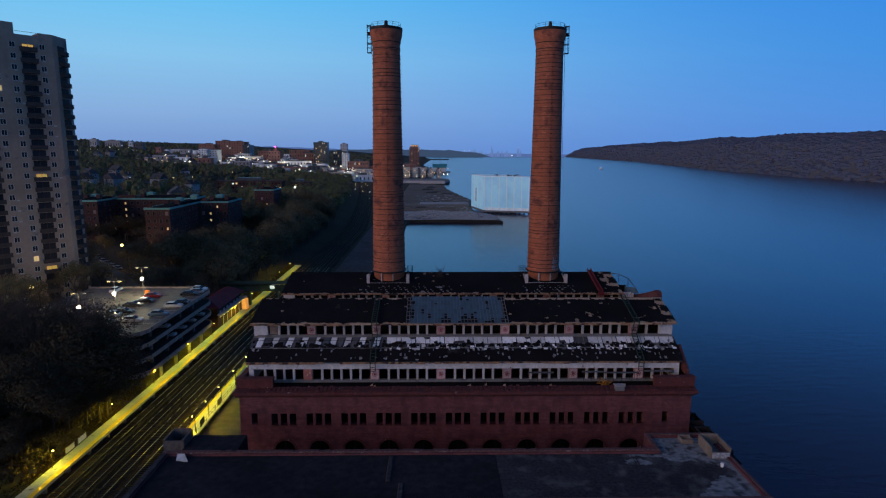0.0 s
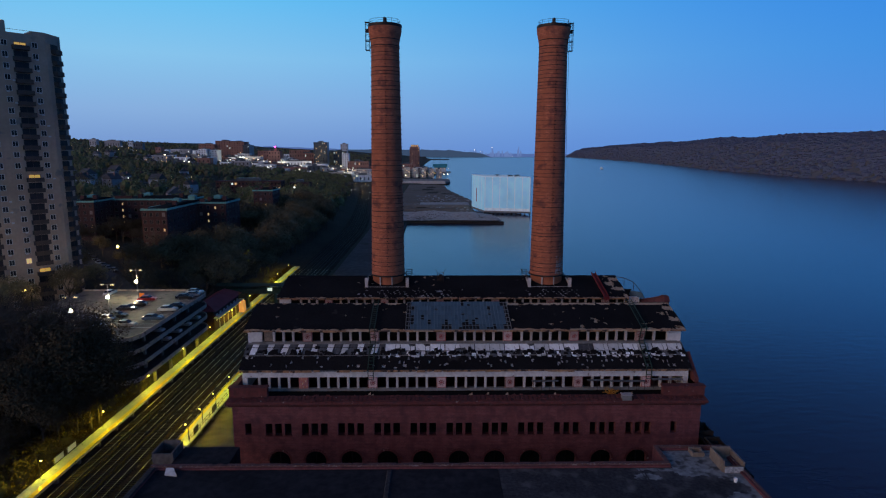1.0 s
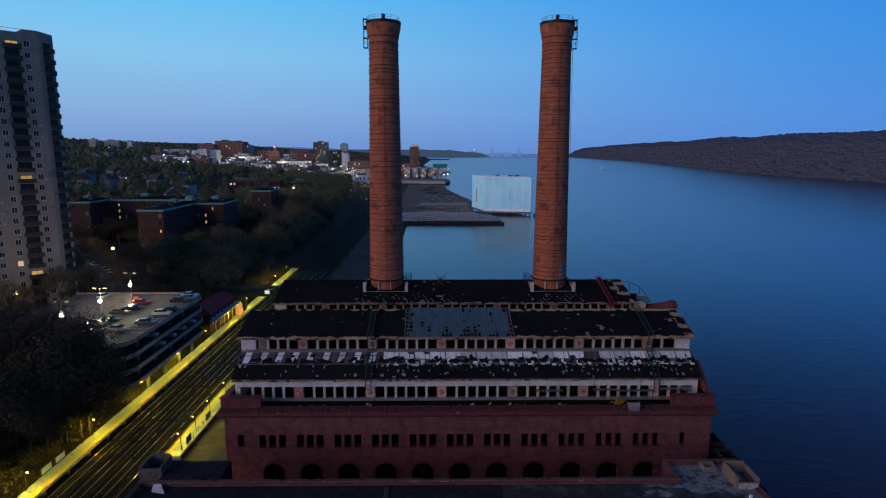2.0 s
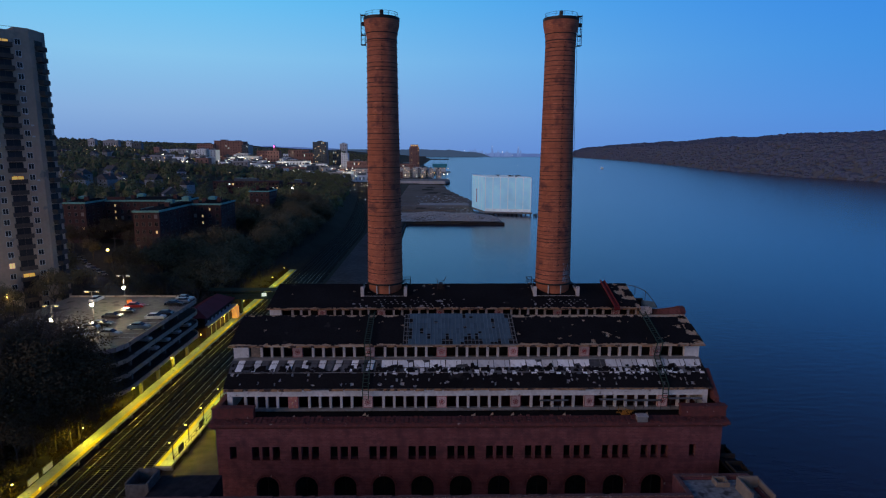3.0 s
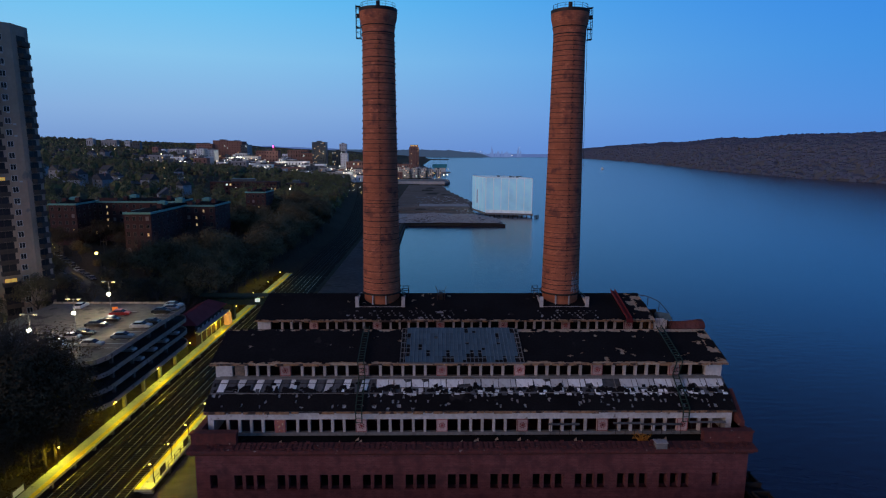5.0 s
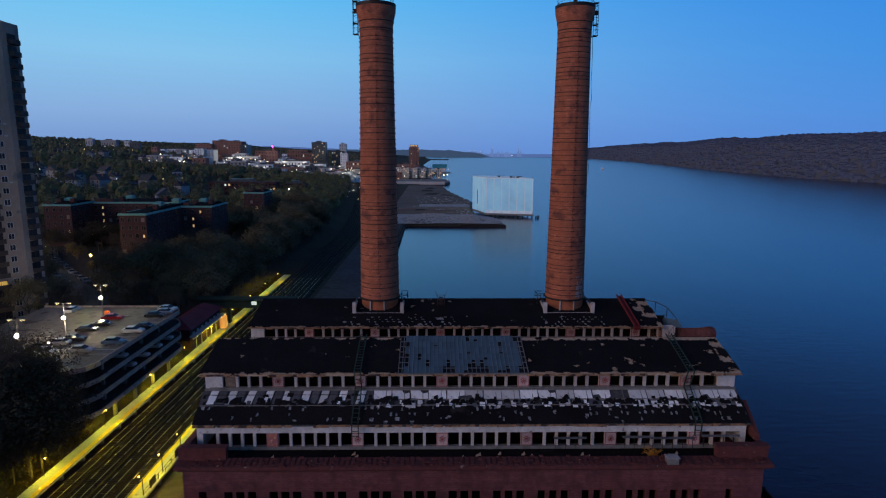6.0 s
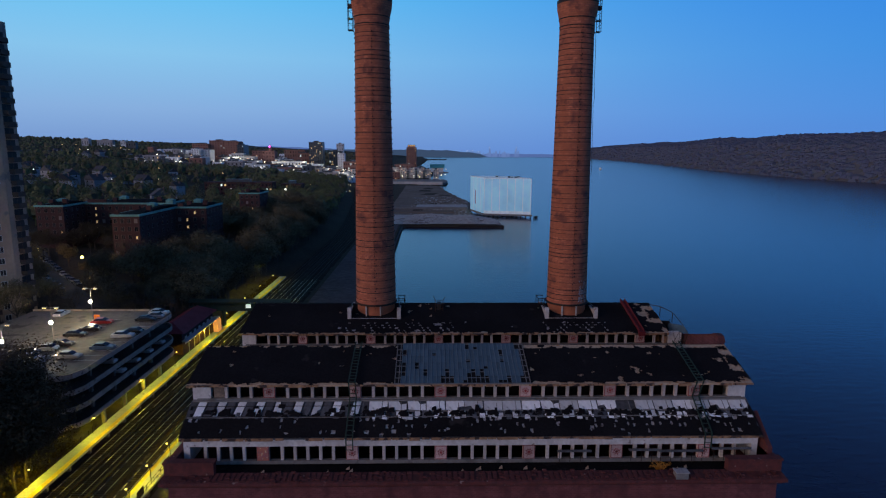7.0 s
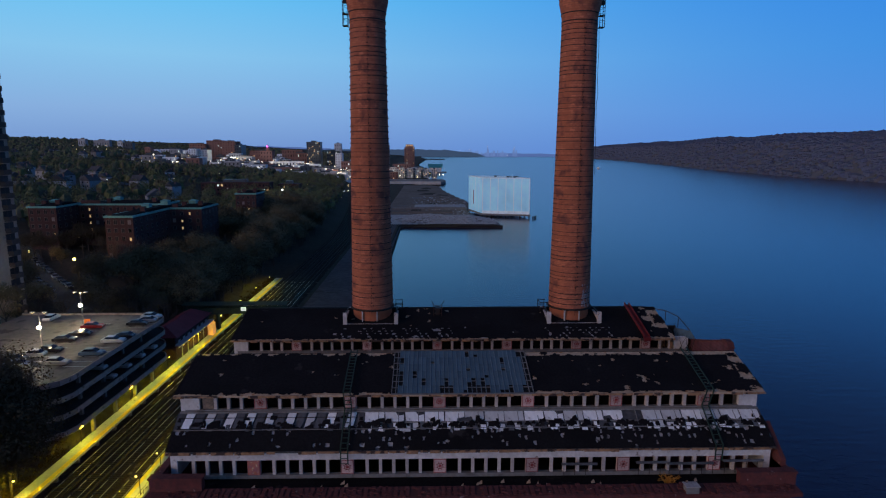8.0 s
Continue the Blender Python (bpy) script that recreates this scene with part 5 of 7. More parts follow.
for i in range(len(xs) - 1):
    for j in range(len(ys) - 1):
        x, y = xs[i], ys[j]
        if y > 67.2 and x < 28.3:
            continue
        keep = 0.9 * fbm(x, y, 5.5) + 0.25 * fbm(x, y, 1.1) + (x - 30.6) * 0.26 + 1.5 * max(0.0, (y - 65.2) / 2.2) - 0.9 * max(0, 1 - abs(y - 63.0) / 2.6) + 0.9 * max(0.0, (60.5 - y) / 2.5) > 0
        keep = keep or math.hypot((x - 24.2) / 1.5, (y - 65.4) / 0.8) + 0.5 * fbm(x, y, 1.2) < 1
        if keep:
            m.quad((xs[i], ys[j], LOW - 0.235), (xs[i + 1], ys[j], LOW - 0.235), (xs[i + 1], ys[j + 1], LOW - 0.235), (xs[i], ys[j + 1], LOW - 0.235))
part("bare_screed", m, BARE_ROOF, annex, "bare pale screed where the felt has gone")
for x0, y0, x1, y1 in ((-33.3, 56.95, 36.45, 57.55), (-33.3, 67.6, 28.2, 68.0), (28.2, 71.6, 36.45, 72.0), (27.7, 68.0, 28.2, 72.0), (36.12, 57.55, 36.4, 71.6), (-33.3, 57.55, -32.7, 67.4)):
    tall = 0.1 if x0 > 36 else 0.18
    # The leftmost parapet takes the darker roof colour.
    part("parapet", Mesh().box(x0, y0, LOW - 0.01, x1, y1, LOW + tall), WORN_COPING if x1 > -30 else LOW_ROOF, annex, "low worn brick parapet" if x1 > -30 else "low dark parapet")
cop = Mesh().box(-0.3, -0.24, 0, 0.3, 0.22, 0.07).data("coping_brick", WORN_COPING)
rng = random.Random(8)
x = -33.0
while x < 28:
    if rng.random() > 0.18:
        piece("coping_stone", cop, annex, (x, 67.8, LOW + 0.18), (0, 0, rng.uniform(-0.04, 0.04)))
    x += 0.64
for x, y0, y1 in ((-5.2, 61.5, 67), (-3.7, 57.8, 61), (24.6, 57.8, 66.5)):
    if x > 20:
        part("felt_seam", Mesh().box(x, y0, LOW - 0.24, x + 0.12, y1, LOW - 0.21), LOW_ROOF, annex)
        continue
    part("felt_ridge", Mesh().along_y([(x - 0.3, LOW - 0.24), (x - 0.2, LOW - 0.1), (x + 0.2, LOW - 0.1), (x + 0.3, LOW - 0.24)], y0, y1), LOW_ROOF, annex)
TIE_GREY = material("dark_stained_concrete", (0.13, 0.125, 0.125), (0.07, 0.068, 0.07), 0.9, fine=2.0, coarse=0.6)
t = thing("roof_bulkhead", "open concrete bulkhead at the end of the annex roof", "bulkhead", (-33, 70, 17))
part("shell", Mesh().box(-34.6, 70.6, 14, -34.4, 73.5, 18.7).box(-32.2, 70.6, 14, -32.0, 73.5, 18.7).box(-34.4, 70.6, 14, -32.2, 70.8, 18.5).box(-34.4, 73.3, 14, -32.2, 73.5, 18.9), TIE_GREY, t)
part("inner_floor", Mesh().box(-34.4, 70.8, 14, -32.2, 73.3, 17.2), TIE_GREY, t)
part("lean_to_roof", Mesh().box(-32.0, 68.1, 15, -25.0, 74, 17.6), NEW_FELT, t)
t = thing("sheet_metal", "bent pale metal sheet lying on the annex roof", "metal sheet", (-30.2, 67, LOW))
part("bent_sheet", Mesh().add([(-31.1, 66.3, 18.35), (-29.6, 66.0, 18.4), (-30.4, 67.1, 18.7), (-31.3, 67.2, 18.65), (-31.1, 66.3, 18.2), (-29.6, 66.0, 18.2), (-30.4, 67.1, 18.6), (-31.3, 67.2, 18.55)],
                              [(0, 1, 2, 3), (7, 6, 5, 4), (0, 4, 5, 1), (1, 5, 6, 2), (2, 6, 7, 3), (3, 7, 4, 0)]), PALE_SHEET, t)

# open concrete hopper and a smaller one on the annex roof
TAN = material("tan_concrete", (0.26, 0.21, 0.17), (0.18, 0.15, 0.125), 0.9, fine=2, coarse=0.6, stain=(0.2, 0.15, 0.12), stain_at=0.6)
t = thing("roof_hopper", "open tan concrete hopper with sprayed front on the roof", "hopper", (35, 68, LOW))
m = Mesh()
m.box(34.0, 66.1, LOW - 0.25, 36.2, 66.3, 18.95).box(33.8, 66.3, LOW - 0.25, 34.0, 69.6, 19.6).box(36.2, 66.3, LOW + 0.3, 36.4, 69.6, 19.4).box(34.0, 69.4, LOW - 0.25, 36.2, 69.6, 19.7)
part("hopper_wall", m, TAN, t)
part("sprayed_front", Mesh().box(34.0, 66.05, LOW - 0.2, 36.15, 66.1, 18.9), material("sprayed_white_concrete", (0.55, 0.56, 0.58), (0.15, 0.15, 0.16), 0.85, fine=3.5, coarse=1.5), t, "black and white sprayed front")
t = thing("roof_box", "small open tan concrete box on the roof", "concrete box", (32.5, 70.3, LOW))
part("box_wall", Mesh().box(31.8, 69.8, LOW - 0.25, 33.3, 70.0, 18.7).box(31.8, 70.9, LOW - 0.25, 33.3, 71.1, 18.8).box(31.8, 70.0, LOW - 0.25, 32.0, 70.9, 18.7).box(33.1, 70.0, LOW - 0.25, 33.3, 70.9, 18.7), TAN, t)
t = thing("pale_bucket", "small pale bucket standing on the bare roof", "bucket", (34.3, 64.2, LOW - 0.23))
part("tub", Mesh().lathe([(0.16, LOW - 0.235), (0.21, LOW + 0.22), (0.18, LOW + 0.22), (0.13, LOW - 0.1)], 34.3, 64.2, 14), PALE_SHEET, t)
# sloping wharf gallery at the foot of the river wall
t = thing("wharf_gallery", "dark sloping timber gallery along the river wall", "gallery", (40, 78, 0))
m = Mesh()
m.add([(38.6, 73, 14.4), (41.6, 73, 13.6), (41.6, 92, 13.6), (38.6, 92, 14.4), (38.6, 73, 14.1), (41.6, 73, 13.3), (41.6, 92, 13.3), (38.6, 92, 14.1)], [(0, 1, 2, 3), (7, 6, 5, 4), (0, 4, 5, 1), (1, 5, 6, 2), (2, 6, 7, 3), (3, 7, 4, 0)])
part("gallery_roof", m, TAR, t)
for y in (74.5, 79, 83.5):
    part("roof_hatch", Mesh().box(39.0, y, 14.0, 41.2, y + 0.2, 14.6).box(39.0, y + 2.6, 14.0, 41.2, y + 2.8, 14.6).box(39.0, y + 0.2, 14.0, 39.2, y + 2.6, 14.6).box(41.0, y + 0.2, 13.7, 41.2, y + 2.6, 14.4), TIE, t)
part("gallery_wall", Mesh().box(41.3, 73, -1, 41.6, 92, 13.4).box(38.6, 73, -1, 41.3, 73.3, 13.4), BLACK, t)
t = thing("quay_wall", "dark timber wharf edge along the river", "quay", (39, 60, 0))
part("fender", Mesh().box(36.6, 40, -2, 39.6, 73, 1.9), TIE, t)

# ---- parking garage ----
DECK_TOP = material("oil_stained_deck", (0.2, 0.185, 0.17), (0.13, 0.12, 0.11), 0.85, fine=1.2, coarse=0.12, stain=(0.075, 0.07, 0.066), stain_at=0.57)
GARAGE = material("brown_stained_concrete", (0.44, 0.37, 0.32), (0.31, 0.26, 0.22), 0.9, fine=1.5, coarse=0.3, stain=(0.16, 0.13, 0.11), stain_at=0.6, streak=0.5)
garage = thing("parking_garage", "open concrete parking garage with lit roof deck", "parking garage", (-80, 140, 5))
GX0, GX1, GY0, GY1 = -98.0, -62.6, 120.0, 165.0
CURVE = [(GX0, GY0), (-69.0, GY0), (-65.4, 120.8), (-63.4, 122.6), (GX1, 125.0), (GX1, 159.5)]
CURVE += [(GX1 - 5.5 + 5.5 * math.cos(a), 159.5 + 5.5 * math.sin(a)) for a in np.linspace(0.2, math.pi / 2, 7)] + [(GX0, GY1)]


def strip_wall(path, thick, z0, z1):
    """A thin upright wall that follows a path, on its outer side."""
    m = Mesh()
    for (xa, ya), (xb, yb) in zip(path[:-1], path[1:]):
        d = Vector((yb - ya, xa - xb)).normalized() * thick
        m.prism([(xa, ya), (xa + d.x, ya + d.y), (xb + d.x, yb + d.y), (xb, yb)], z0, z1)
    return m


for z in (16.2, 13.1, 10.0, 6.9):
    part("deck", Mesh().prism(CURVE, z - 0.45, z), ASPHALT if z < 16 else DECK_TOP, garage)
    lo, hi = (0.5, 0.45) if z > 16 else (0.45, 0.45)
    part("spandrel", strip_wall(CURVE, 0.22, z - lo, z + hi), GARAGE, garage, "stained concrete spandrel beam")
for y in np.arange(GY0 + 10.4, GY1 - 5, 7.9):
    part("column", Mesh().box(GX1 - 2.6, y - 0.3, 6.4, GX1 - 2.0, y + 0.3, 15.8), CONCRETE, garage)
    part("foot_column", Mesh().box(GX1 - 0.7, y - 0.3, 3.2, GX1 - 0.1, y + 0.3, 6.4), CONCRETE, garage)
# Black block added so the parking levels look dark inside.
part("core", Mesh().box(GX0 + 6, GY0 + 5, 3, GX1 - 7, GY1 - 4, 15.7), BLACK, garage, "black block standing in for darkness between the decks")
stripe = Mesh().box(-0.06, -2.4, 0, 0.06, 2.4, 0.004).data("bay_line", CITY_PALE)
for y in np.arange(GY0 + 10.5, GY1 - 5, 2.7):
    piece("bay_line", stripe, garage, (-65.3, y, 16.205), (0, 0, radians(90)))
    piece("bay_line", stripe, garage, (-75.5, y, 16.205), (0, 0, radians(90)))


def car(paint, label):
    """A parked car along x, built at the origin."""
    t = thing("parked_car", label, "car", group="parked cars")
    low = [(-2.2, 0.28), (-2.28, 0.6), (-2.15, 0.88), (-1.35, 0.97), (0.95, 0.95), (2.05, 0.8), (2.25, 0.55), (2.2, 0.28)]
    m = Mesh()
    k = len(low)
    for y, s in ((-0.88, 0.97), (-0.82, 1.0), (0.82, 1.0), (0.88, 0.97)):
        m.v += [(x * s, y, 0.28 + (z - 0.28) * (0.93 if abs(y) > 0.85 else 1)) for x, z in low]
    for j in range(3):
        m.f += [(j * k + i, j * k + (i + 1) % k, (j + 1) * k + (i + 1) % k, (j + 1) * k + i) for i in range(k)]
    m.f += [tuple(reversed(range(k))), tuple(range(3 * k, 4 * k))]
    part("body", m, CAR_PAINT[paint], t)
    m = Mesh()
    m.add([(-1.75, -0.78, 0.94), (1.15, -0.78, 0.93), (1.15, 0.78, 0.93), (-1.75, 0.78, 0.94), (-1.15, -0.62, 1.4), (0.3, -0.62, 1.42), (0.3, 0.62, 1.42), (-1.15, 0.62, 1.4)],
          [(0, 1, 5, 4), (1, 2, 6, 5), (2, 3, 7, 6), (3, 0, 4, 7)])
    part("cabin_glass", m, GLASS, t, "dark car glass")
    part("roof_panel", Mesh().box(-1.18, -0.64, 1.39, 0.33, 0.64, 1.45), CAR_PAINT[paint], t)
    for x in (-1.35, 1.4):
        for y in (-0.86, 0.68):
            w = part("wheel", Mesh().tube((x, y, 0.32), (x, y + 0.18, 0.32), 0.32, sides=14), RUBBER, t, "black tyre")
            part("rim", Mesh().tube((x, y - 0.01, 0.32), (x, y + 0.19, 0.32), 0.19, sides=10), CAR_PAINT["silver"], w)
    for y in (-0.62, 0.42):
        part("headlight", Mesh().box(2.12, y, 0.6, 2.26, y + 0.2, 0.74), FRAME, t)
    return t


LABELS = {"red": "red car parked on the roof deck", "black": "black car parked in a bay", "white": "white car parked in a bay", "silver": "silver car parked in a bay", "blue": "pale blue car parked in a bay"}
cars = {}


def park(paint, x, y, z, turn):
    spot = pose(x, y, z, 0, 0, turn)
    if paint not in cars:
        cars[paint] = car(paint, LABELS[paint])
        cars[paint].matrix_basis = spot
    else:
        copy_thing(cars[paint], spot)


for paint, x, y, turn in (("red", -75.2, 154.2, 8), ("black", -75.0, 148.8, 186), ("black", -75.8, 145.0, 2), ("white", -65.4, 144.2, 4), ("black", -64.8, 147.0, 180), ("blue", -65.5, 136.6, 3), ("white", -65.8, 161.9, 0),
                          ("silver", -65.6, 158.9, 181), ("black", -66.2, 156.2, 2), ("black", -74.8, 138.6, 4), ("silver", -76.4, 136.0, 182), ("black", -78, 133.4, 2), ("silver", -75.6, 130.4, 0), ("white", -88.5, 161, 92),
                          ("black", -77.3, 127.6, 1), ("silver", -69.2, 131.6, 0)):
    park(paint, x, y, 16.2, turn)
for y in (137, 140, 146, 152, 158):
    park(("silver", "black", "white")[int(y) % 3], -65.6, y, 13.1 if int(y) % 2 else 10.0, 0)


def parking_lamp():
    t = thing("parking_lamp", "twin-headed parking lamp glowing white on the deck", "lamp post", group="parking lamps")
    part("pole", Mesh().tube((0, 0, 0), (0, 0, 7.6), 0.11, 0.07, 8), CONCRETE, t)
    part("cross_arm", Mesh().tube((-1.1, 0, 7.5), (1.1, 0, 7.5), 0.05), CONCRETE, t)
    for x in (-1.2, 1.2):
        h = part("lamp_head", Mesh().box(x - 0.4, -0.2, 7.42, x + 0.4, 0.2, 7.62), FRAME, t)
        part("lens", Mesh().box(x - 0.34, -0.16, 7.39, x + 0.34, 0.16, 7.42), SODIUM, h, "dim glowing lens")
    f = part("flood_lamp", Mesh().box(-0.25, -0.3, 4.3, 0.25, -0.08, 4.75), IRON, t)
    # Ball larger than the lens, its size standing in for glare.
    part("flood_lens", Mesh().ball((0, -0.38, 4.5), 0.38), COOL_LAMP, f, "bright white flood lamp")
    d = bpy.data.lights.new("flood_light", "POINT")
    d.energy, d.color, d.shadow_soft_size = 3000, (1.0, 0.8, 0.46), 0.3
    lt = new("flood_light", d)
    lt.parent, lt.location = t, (0, -0.9, 4.6)
    return t


first = parking_lamp()
first.matrix_basis = pose(-79.2, 157.5, 16.2)
for x, y in ((-77.6, 140.6), (-79.0, 128.5)):
    copy_thing(first, pose(x, y, 16.2))
t = thing("orange_barrier", "orange traffic barrier glowing beside the flood lamp", "barrier", (-77.8, 157, 16.2))
# Emission on the board stands in for flood light falling on it.
part("barrier_board", Mesh().box(-78.4, 156.6, 16.2, -77.2, 156.9, 17.6), glowing("lit_orange_plastic", (0.8, 0.2, 0.02), 0.25), t)

# ---- station house and footbridge ----
t = thing("station_house", "small brick station house with maroon metal roof", "station house", (-66.5, 178, 3.7))
hw = part("house_wall", Mesh().box(-70.5, 168.5, 3.5, -63.6, 190, 9.4), APT_BRICK, t)
m = Mesh()
m.add([(-71.3, 167.6, 9.4), (-62.6, 167.6, 9.4), (-62.6, 190.8, 9.4), (-71.3, 190.8, 9.4), (-67, 171, 11.6), (-67, 187.5, 11.6)], [(0, 1, 4), (1, 2, 5, 4), (2, 3, 5), (3, 0, 4, 5), (3, 2, 1, 0)])
part("roof", m, MAROON, t)
for y in np.arange(170, 189, 3):
    w = part("window", Mesh().box(-63.6, y, 6.0, -63.5, y + 1.2, 8.0), FRAME, hw)
part("canopy", Mesh().box(-63.55, 168, 7.2, -62.0, 191, 7.45), FRAME, t)
for y in np.arange(169, 191, 3.5):
    part("canopy_post", Mesh().tube((-62.2, y, 3.7), (-62.2, y, 7.2), 0.07), FRAME, t)
    part("canopy_lamp", Mesh().ball((-62.3, y + 1, 7.05), 0.16), SODIUM, t, "round glowing canopy lamp")
bridge = thing("footbridge", "dark green covered footbridge over the tracks", "footbridge", (-54, 194, 2.5))
part("bridge_deck", Mesh().box(-71, 192.3, 8.6, -42, 195.5, 9.0), GREEN_STEEL, bridge)
part("bridge_side", Mesh().box(-71, 192.25, 9.0, -42, 192.4, 10.1), GREEN_STEEL, bridge)
part("bridge_side", Mesh().box(-71, 195.4, 9.0, -42, 195.55, 10.1), GREEN_STEEL, bridge)
part("bridge_roof", Mesh().along_x([(191.9, 11.3), (193.9, 11.9), (195.9, 11.3), (195.9, 11.2), (193.9, 11.75), (191.9, 11.2)], -71.5, -41.5), GREEN_STEEL, bridge)
for x in np.arange(-70.5, -42, 3.1):
    part("roof_post", Mesh().box(x, 192.2, 10.1, x + 0.15, 192.35, 11.3), GREEN_STEEL, bridge)
for x in (-62.2, -45.4, -70.5, -53.0):
    part("pier_leg", Mesh().box(x, 193, 2.3, x + 0.6, 194.8, 8.6), GREEN_STEEL, bridge)
part("lit_sign", Mesh().box(-54.6, 192.0, 9.6, -53.2, 192.2, 10.6), COOL_WINDOW, bridge, "small glowing white sign")
# The shelter's walls emit orange in place of lamps inside it.
part("stair_shelter", Mesh().box(-62.8, 187.6, 3.7, -61.4, 190.0, 7.0), glowing("orange_lit_shelter", (1.0, 0.42, 0.1), 0.5), bridge, "stair shelter glowing orange")


# ---- apartment tower ----
def window_data(w, h, mat, name="window", frame_mat=FRAME):
    fr = Mesh().box(-w / 2 - 0.1, -0.06, -0.1, w / 2 + 0.1, 0.0, 0.0).box(-w / 2 - 0.1, -0.06, h, w / 2 + 0.1, 0, h + 0.1)
    fr.box(-w / 2 - 0.1, -0.06, 0, -w / 2, 0, h).box(w / 2, -0.06, 0, w / 2 + 0.1, 0, h).box(-0.04, -0.06, 0, 0.04, 0, h)
    return fr.data(name + "_frame", frame_mat), Mesh().box(-w / 2, -0.03, 0, w / 2, 0.0, h).data(name + "_pane", mat)


def add_window(parent, data, place, turn):
    fr = piece("window", data[0], parent, place, (0, 0, turn))
    pane = new("pane", data[1])
    pane.parent = fr
    return fr


tower = thing("apartment_tower", "tall tan concrete apartment tower with balconies and a few lit windows", "apartment tower", (-115, 170, 11))
P0, D = Vector((-104.3, 169.6)), Vector((-0.655, -0.756))
P2 = Vector((-104.3, 176.0))
back = Vector((-0.756, 0.655)) * 24
plan = [tuple(P0 + D * 44), tuple(P0), tuple(P2), tuple(P2 + back), tuple(P0 + D * 44 + back)]
body = part("tower_wall", Mesh().prism(plan, 8, 85.2), TOWER, tower)
face = math.atan2(-D.y, -D.x)
FLOOR, LEVELS = 2.86, 25
normal = Vector((math.sin(face), -math.cos(face)))
roofplan = [tuple(P0 + D * 3.2), tuple(P0 - D * 0.0), tuple(P2), tuple(P2 + back * 0.5), tuple(P0 + D * 3.2 + back * 0.5)]
part("penthouse", Mesh().prism(roofplan, 85.2, 86.1), TOWER, tower)
part("lift_house", Mesh().prism([tuple(P0 + D * 16), tuple(P0 + D * 8.7), tuple(P0 + D * 8.7 + back * 0.5), tuple(P0 + D * 16 + back * 0.5)], 85.2, 88.0), TOWER, tower)
part("roof_rail", Mesh().tube((*(P0 + D * 3.2), 86.0), (*(P0 + D * 8.7), 86.0), 0.05), IRON, tower)
dark_win, lit_win = window_data(1.15, 1.3, SHADED_PANE), window_data(1.15, 1.3, WARM_WINDOW, "lit_window")
ac_unit = Mesh().box(-0.3, -0.3, -0.42, 0.3, 0, -0.02).data("air_conditioner", FRAME)
# Oversized dark panes stand in for shade in the recessed balconies.
wide_win = window_data(3.0, 1.9, SHADED_PANE, "wide_window", TOWER_RAIL)
wide_lit = window_data(2.6, 1.2, glowing("lit_balcony_door", (1.0, 0.55, 0.12), 0.45), "wide_lit_window", TOWER_RAIL)
LIT = {(5, 1): 1, (8, 3): 1}
bal = Mesh().box(-1.9, -1.25, -0.18, 1.9, 0, 0).box(-1.9, -1.25, 0, 1.9, -1.18, 0.95).box(-1.9, -1.18, 0, -1.83, 0, 0.95).box(1.83, -1.18, 0, 1.9, 0, 0.95).data("balcony", TOWER_RAIL)
small_bal = Mesh().box(-1.4, -1.3, -0.2, 1.4, 0, 0).box(-1.4, -1.3, 0, 1.4, -1.22, 1.0).box(-1.4, -1.22, 0, -1.33, 0, 1.0).box(1.33, -1.22, 0, 1.4, 0, 1.0).data("corner_balcony", TOWER_RAIL)
rng = random.Random(5)
for lvl in range(LEVELS):
    z = 84.0 - FLOOR * (lvl + 1)
    for col, u in enumerate((2.6, 9.4, 13.3, 20.2, 24.2, 31)):
        p = P0 + D * u
        lit = rng.random() < 0.02
        add_window(body, lit_win if lit else dark_win, (p.x, p.y, z + 0.7), face)
        if rng.random() < 0.4:
            q = P0 + D * (u + rng.choice((-0.25, 0.25, -1.3)))
            piece("air_conditioner", ac_unit, body, (q.x, q.y, z + 0.75), (0, 0, face))
    for u in (5.9, 16.8, 27.6):
        p = P0 + D * u
        add_window(body, wide_lit if (lvl in (0, 12, 21) and u < 6) else wide_win, (p.x, p.y, z + 0.5), face)
        piece("balcony", bal, body, (p.x, p.y, z), (0, 0, face))
    side = math.atan2((P2 - P0).y, (P2 - P0).x)
    mid = P0 + (P2 - P0) * 0.55
    piece("corner_balcony", small_bal, body, (mid.x, mid.y, z), (0, 0, side))
    add_window(body, wide_win, (mid.x, mid.y, z + 0.4), side)

# ---- brick apartment block ----
apt_dark, apt_lit, apt_dim = window_data(1.1, 1.5, GLASS, frame_mat=APT_FRAME), window_data(0.6, 1.1, WARM_WINDOW, "lit_window", APT_FRAME), window_data(1.1, 1.5, material("dim_curtain", (0.24, 0.2, 0.2), (0.16, 0.14, 0.14), 0.8), "curtained_window", APT_FRAME)


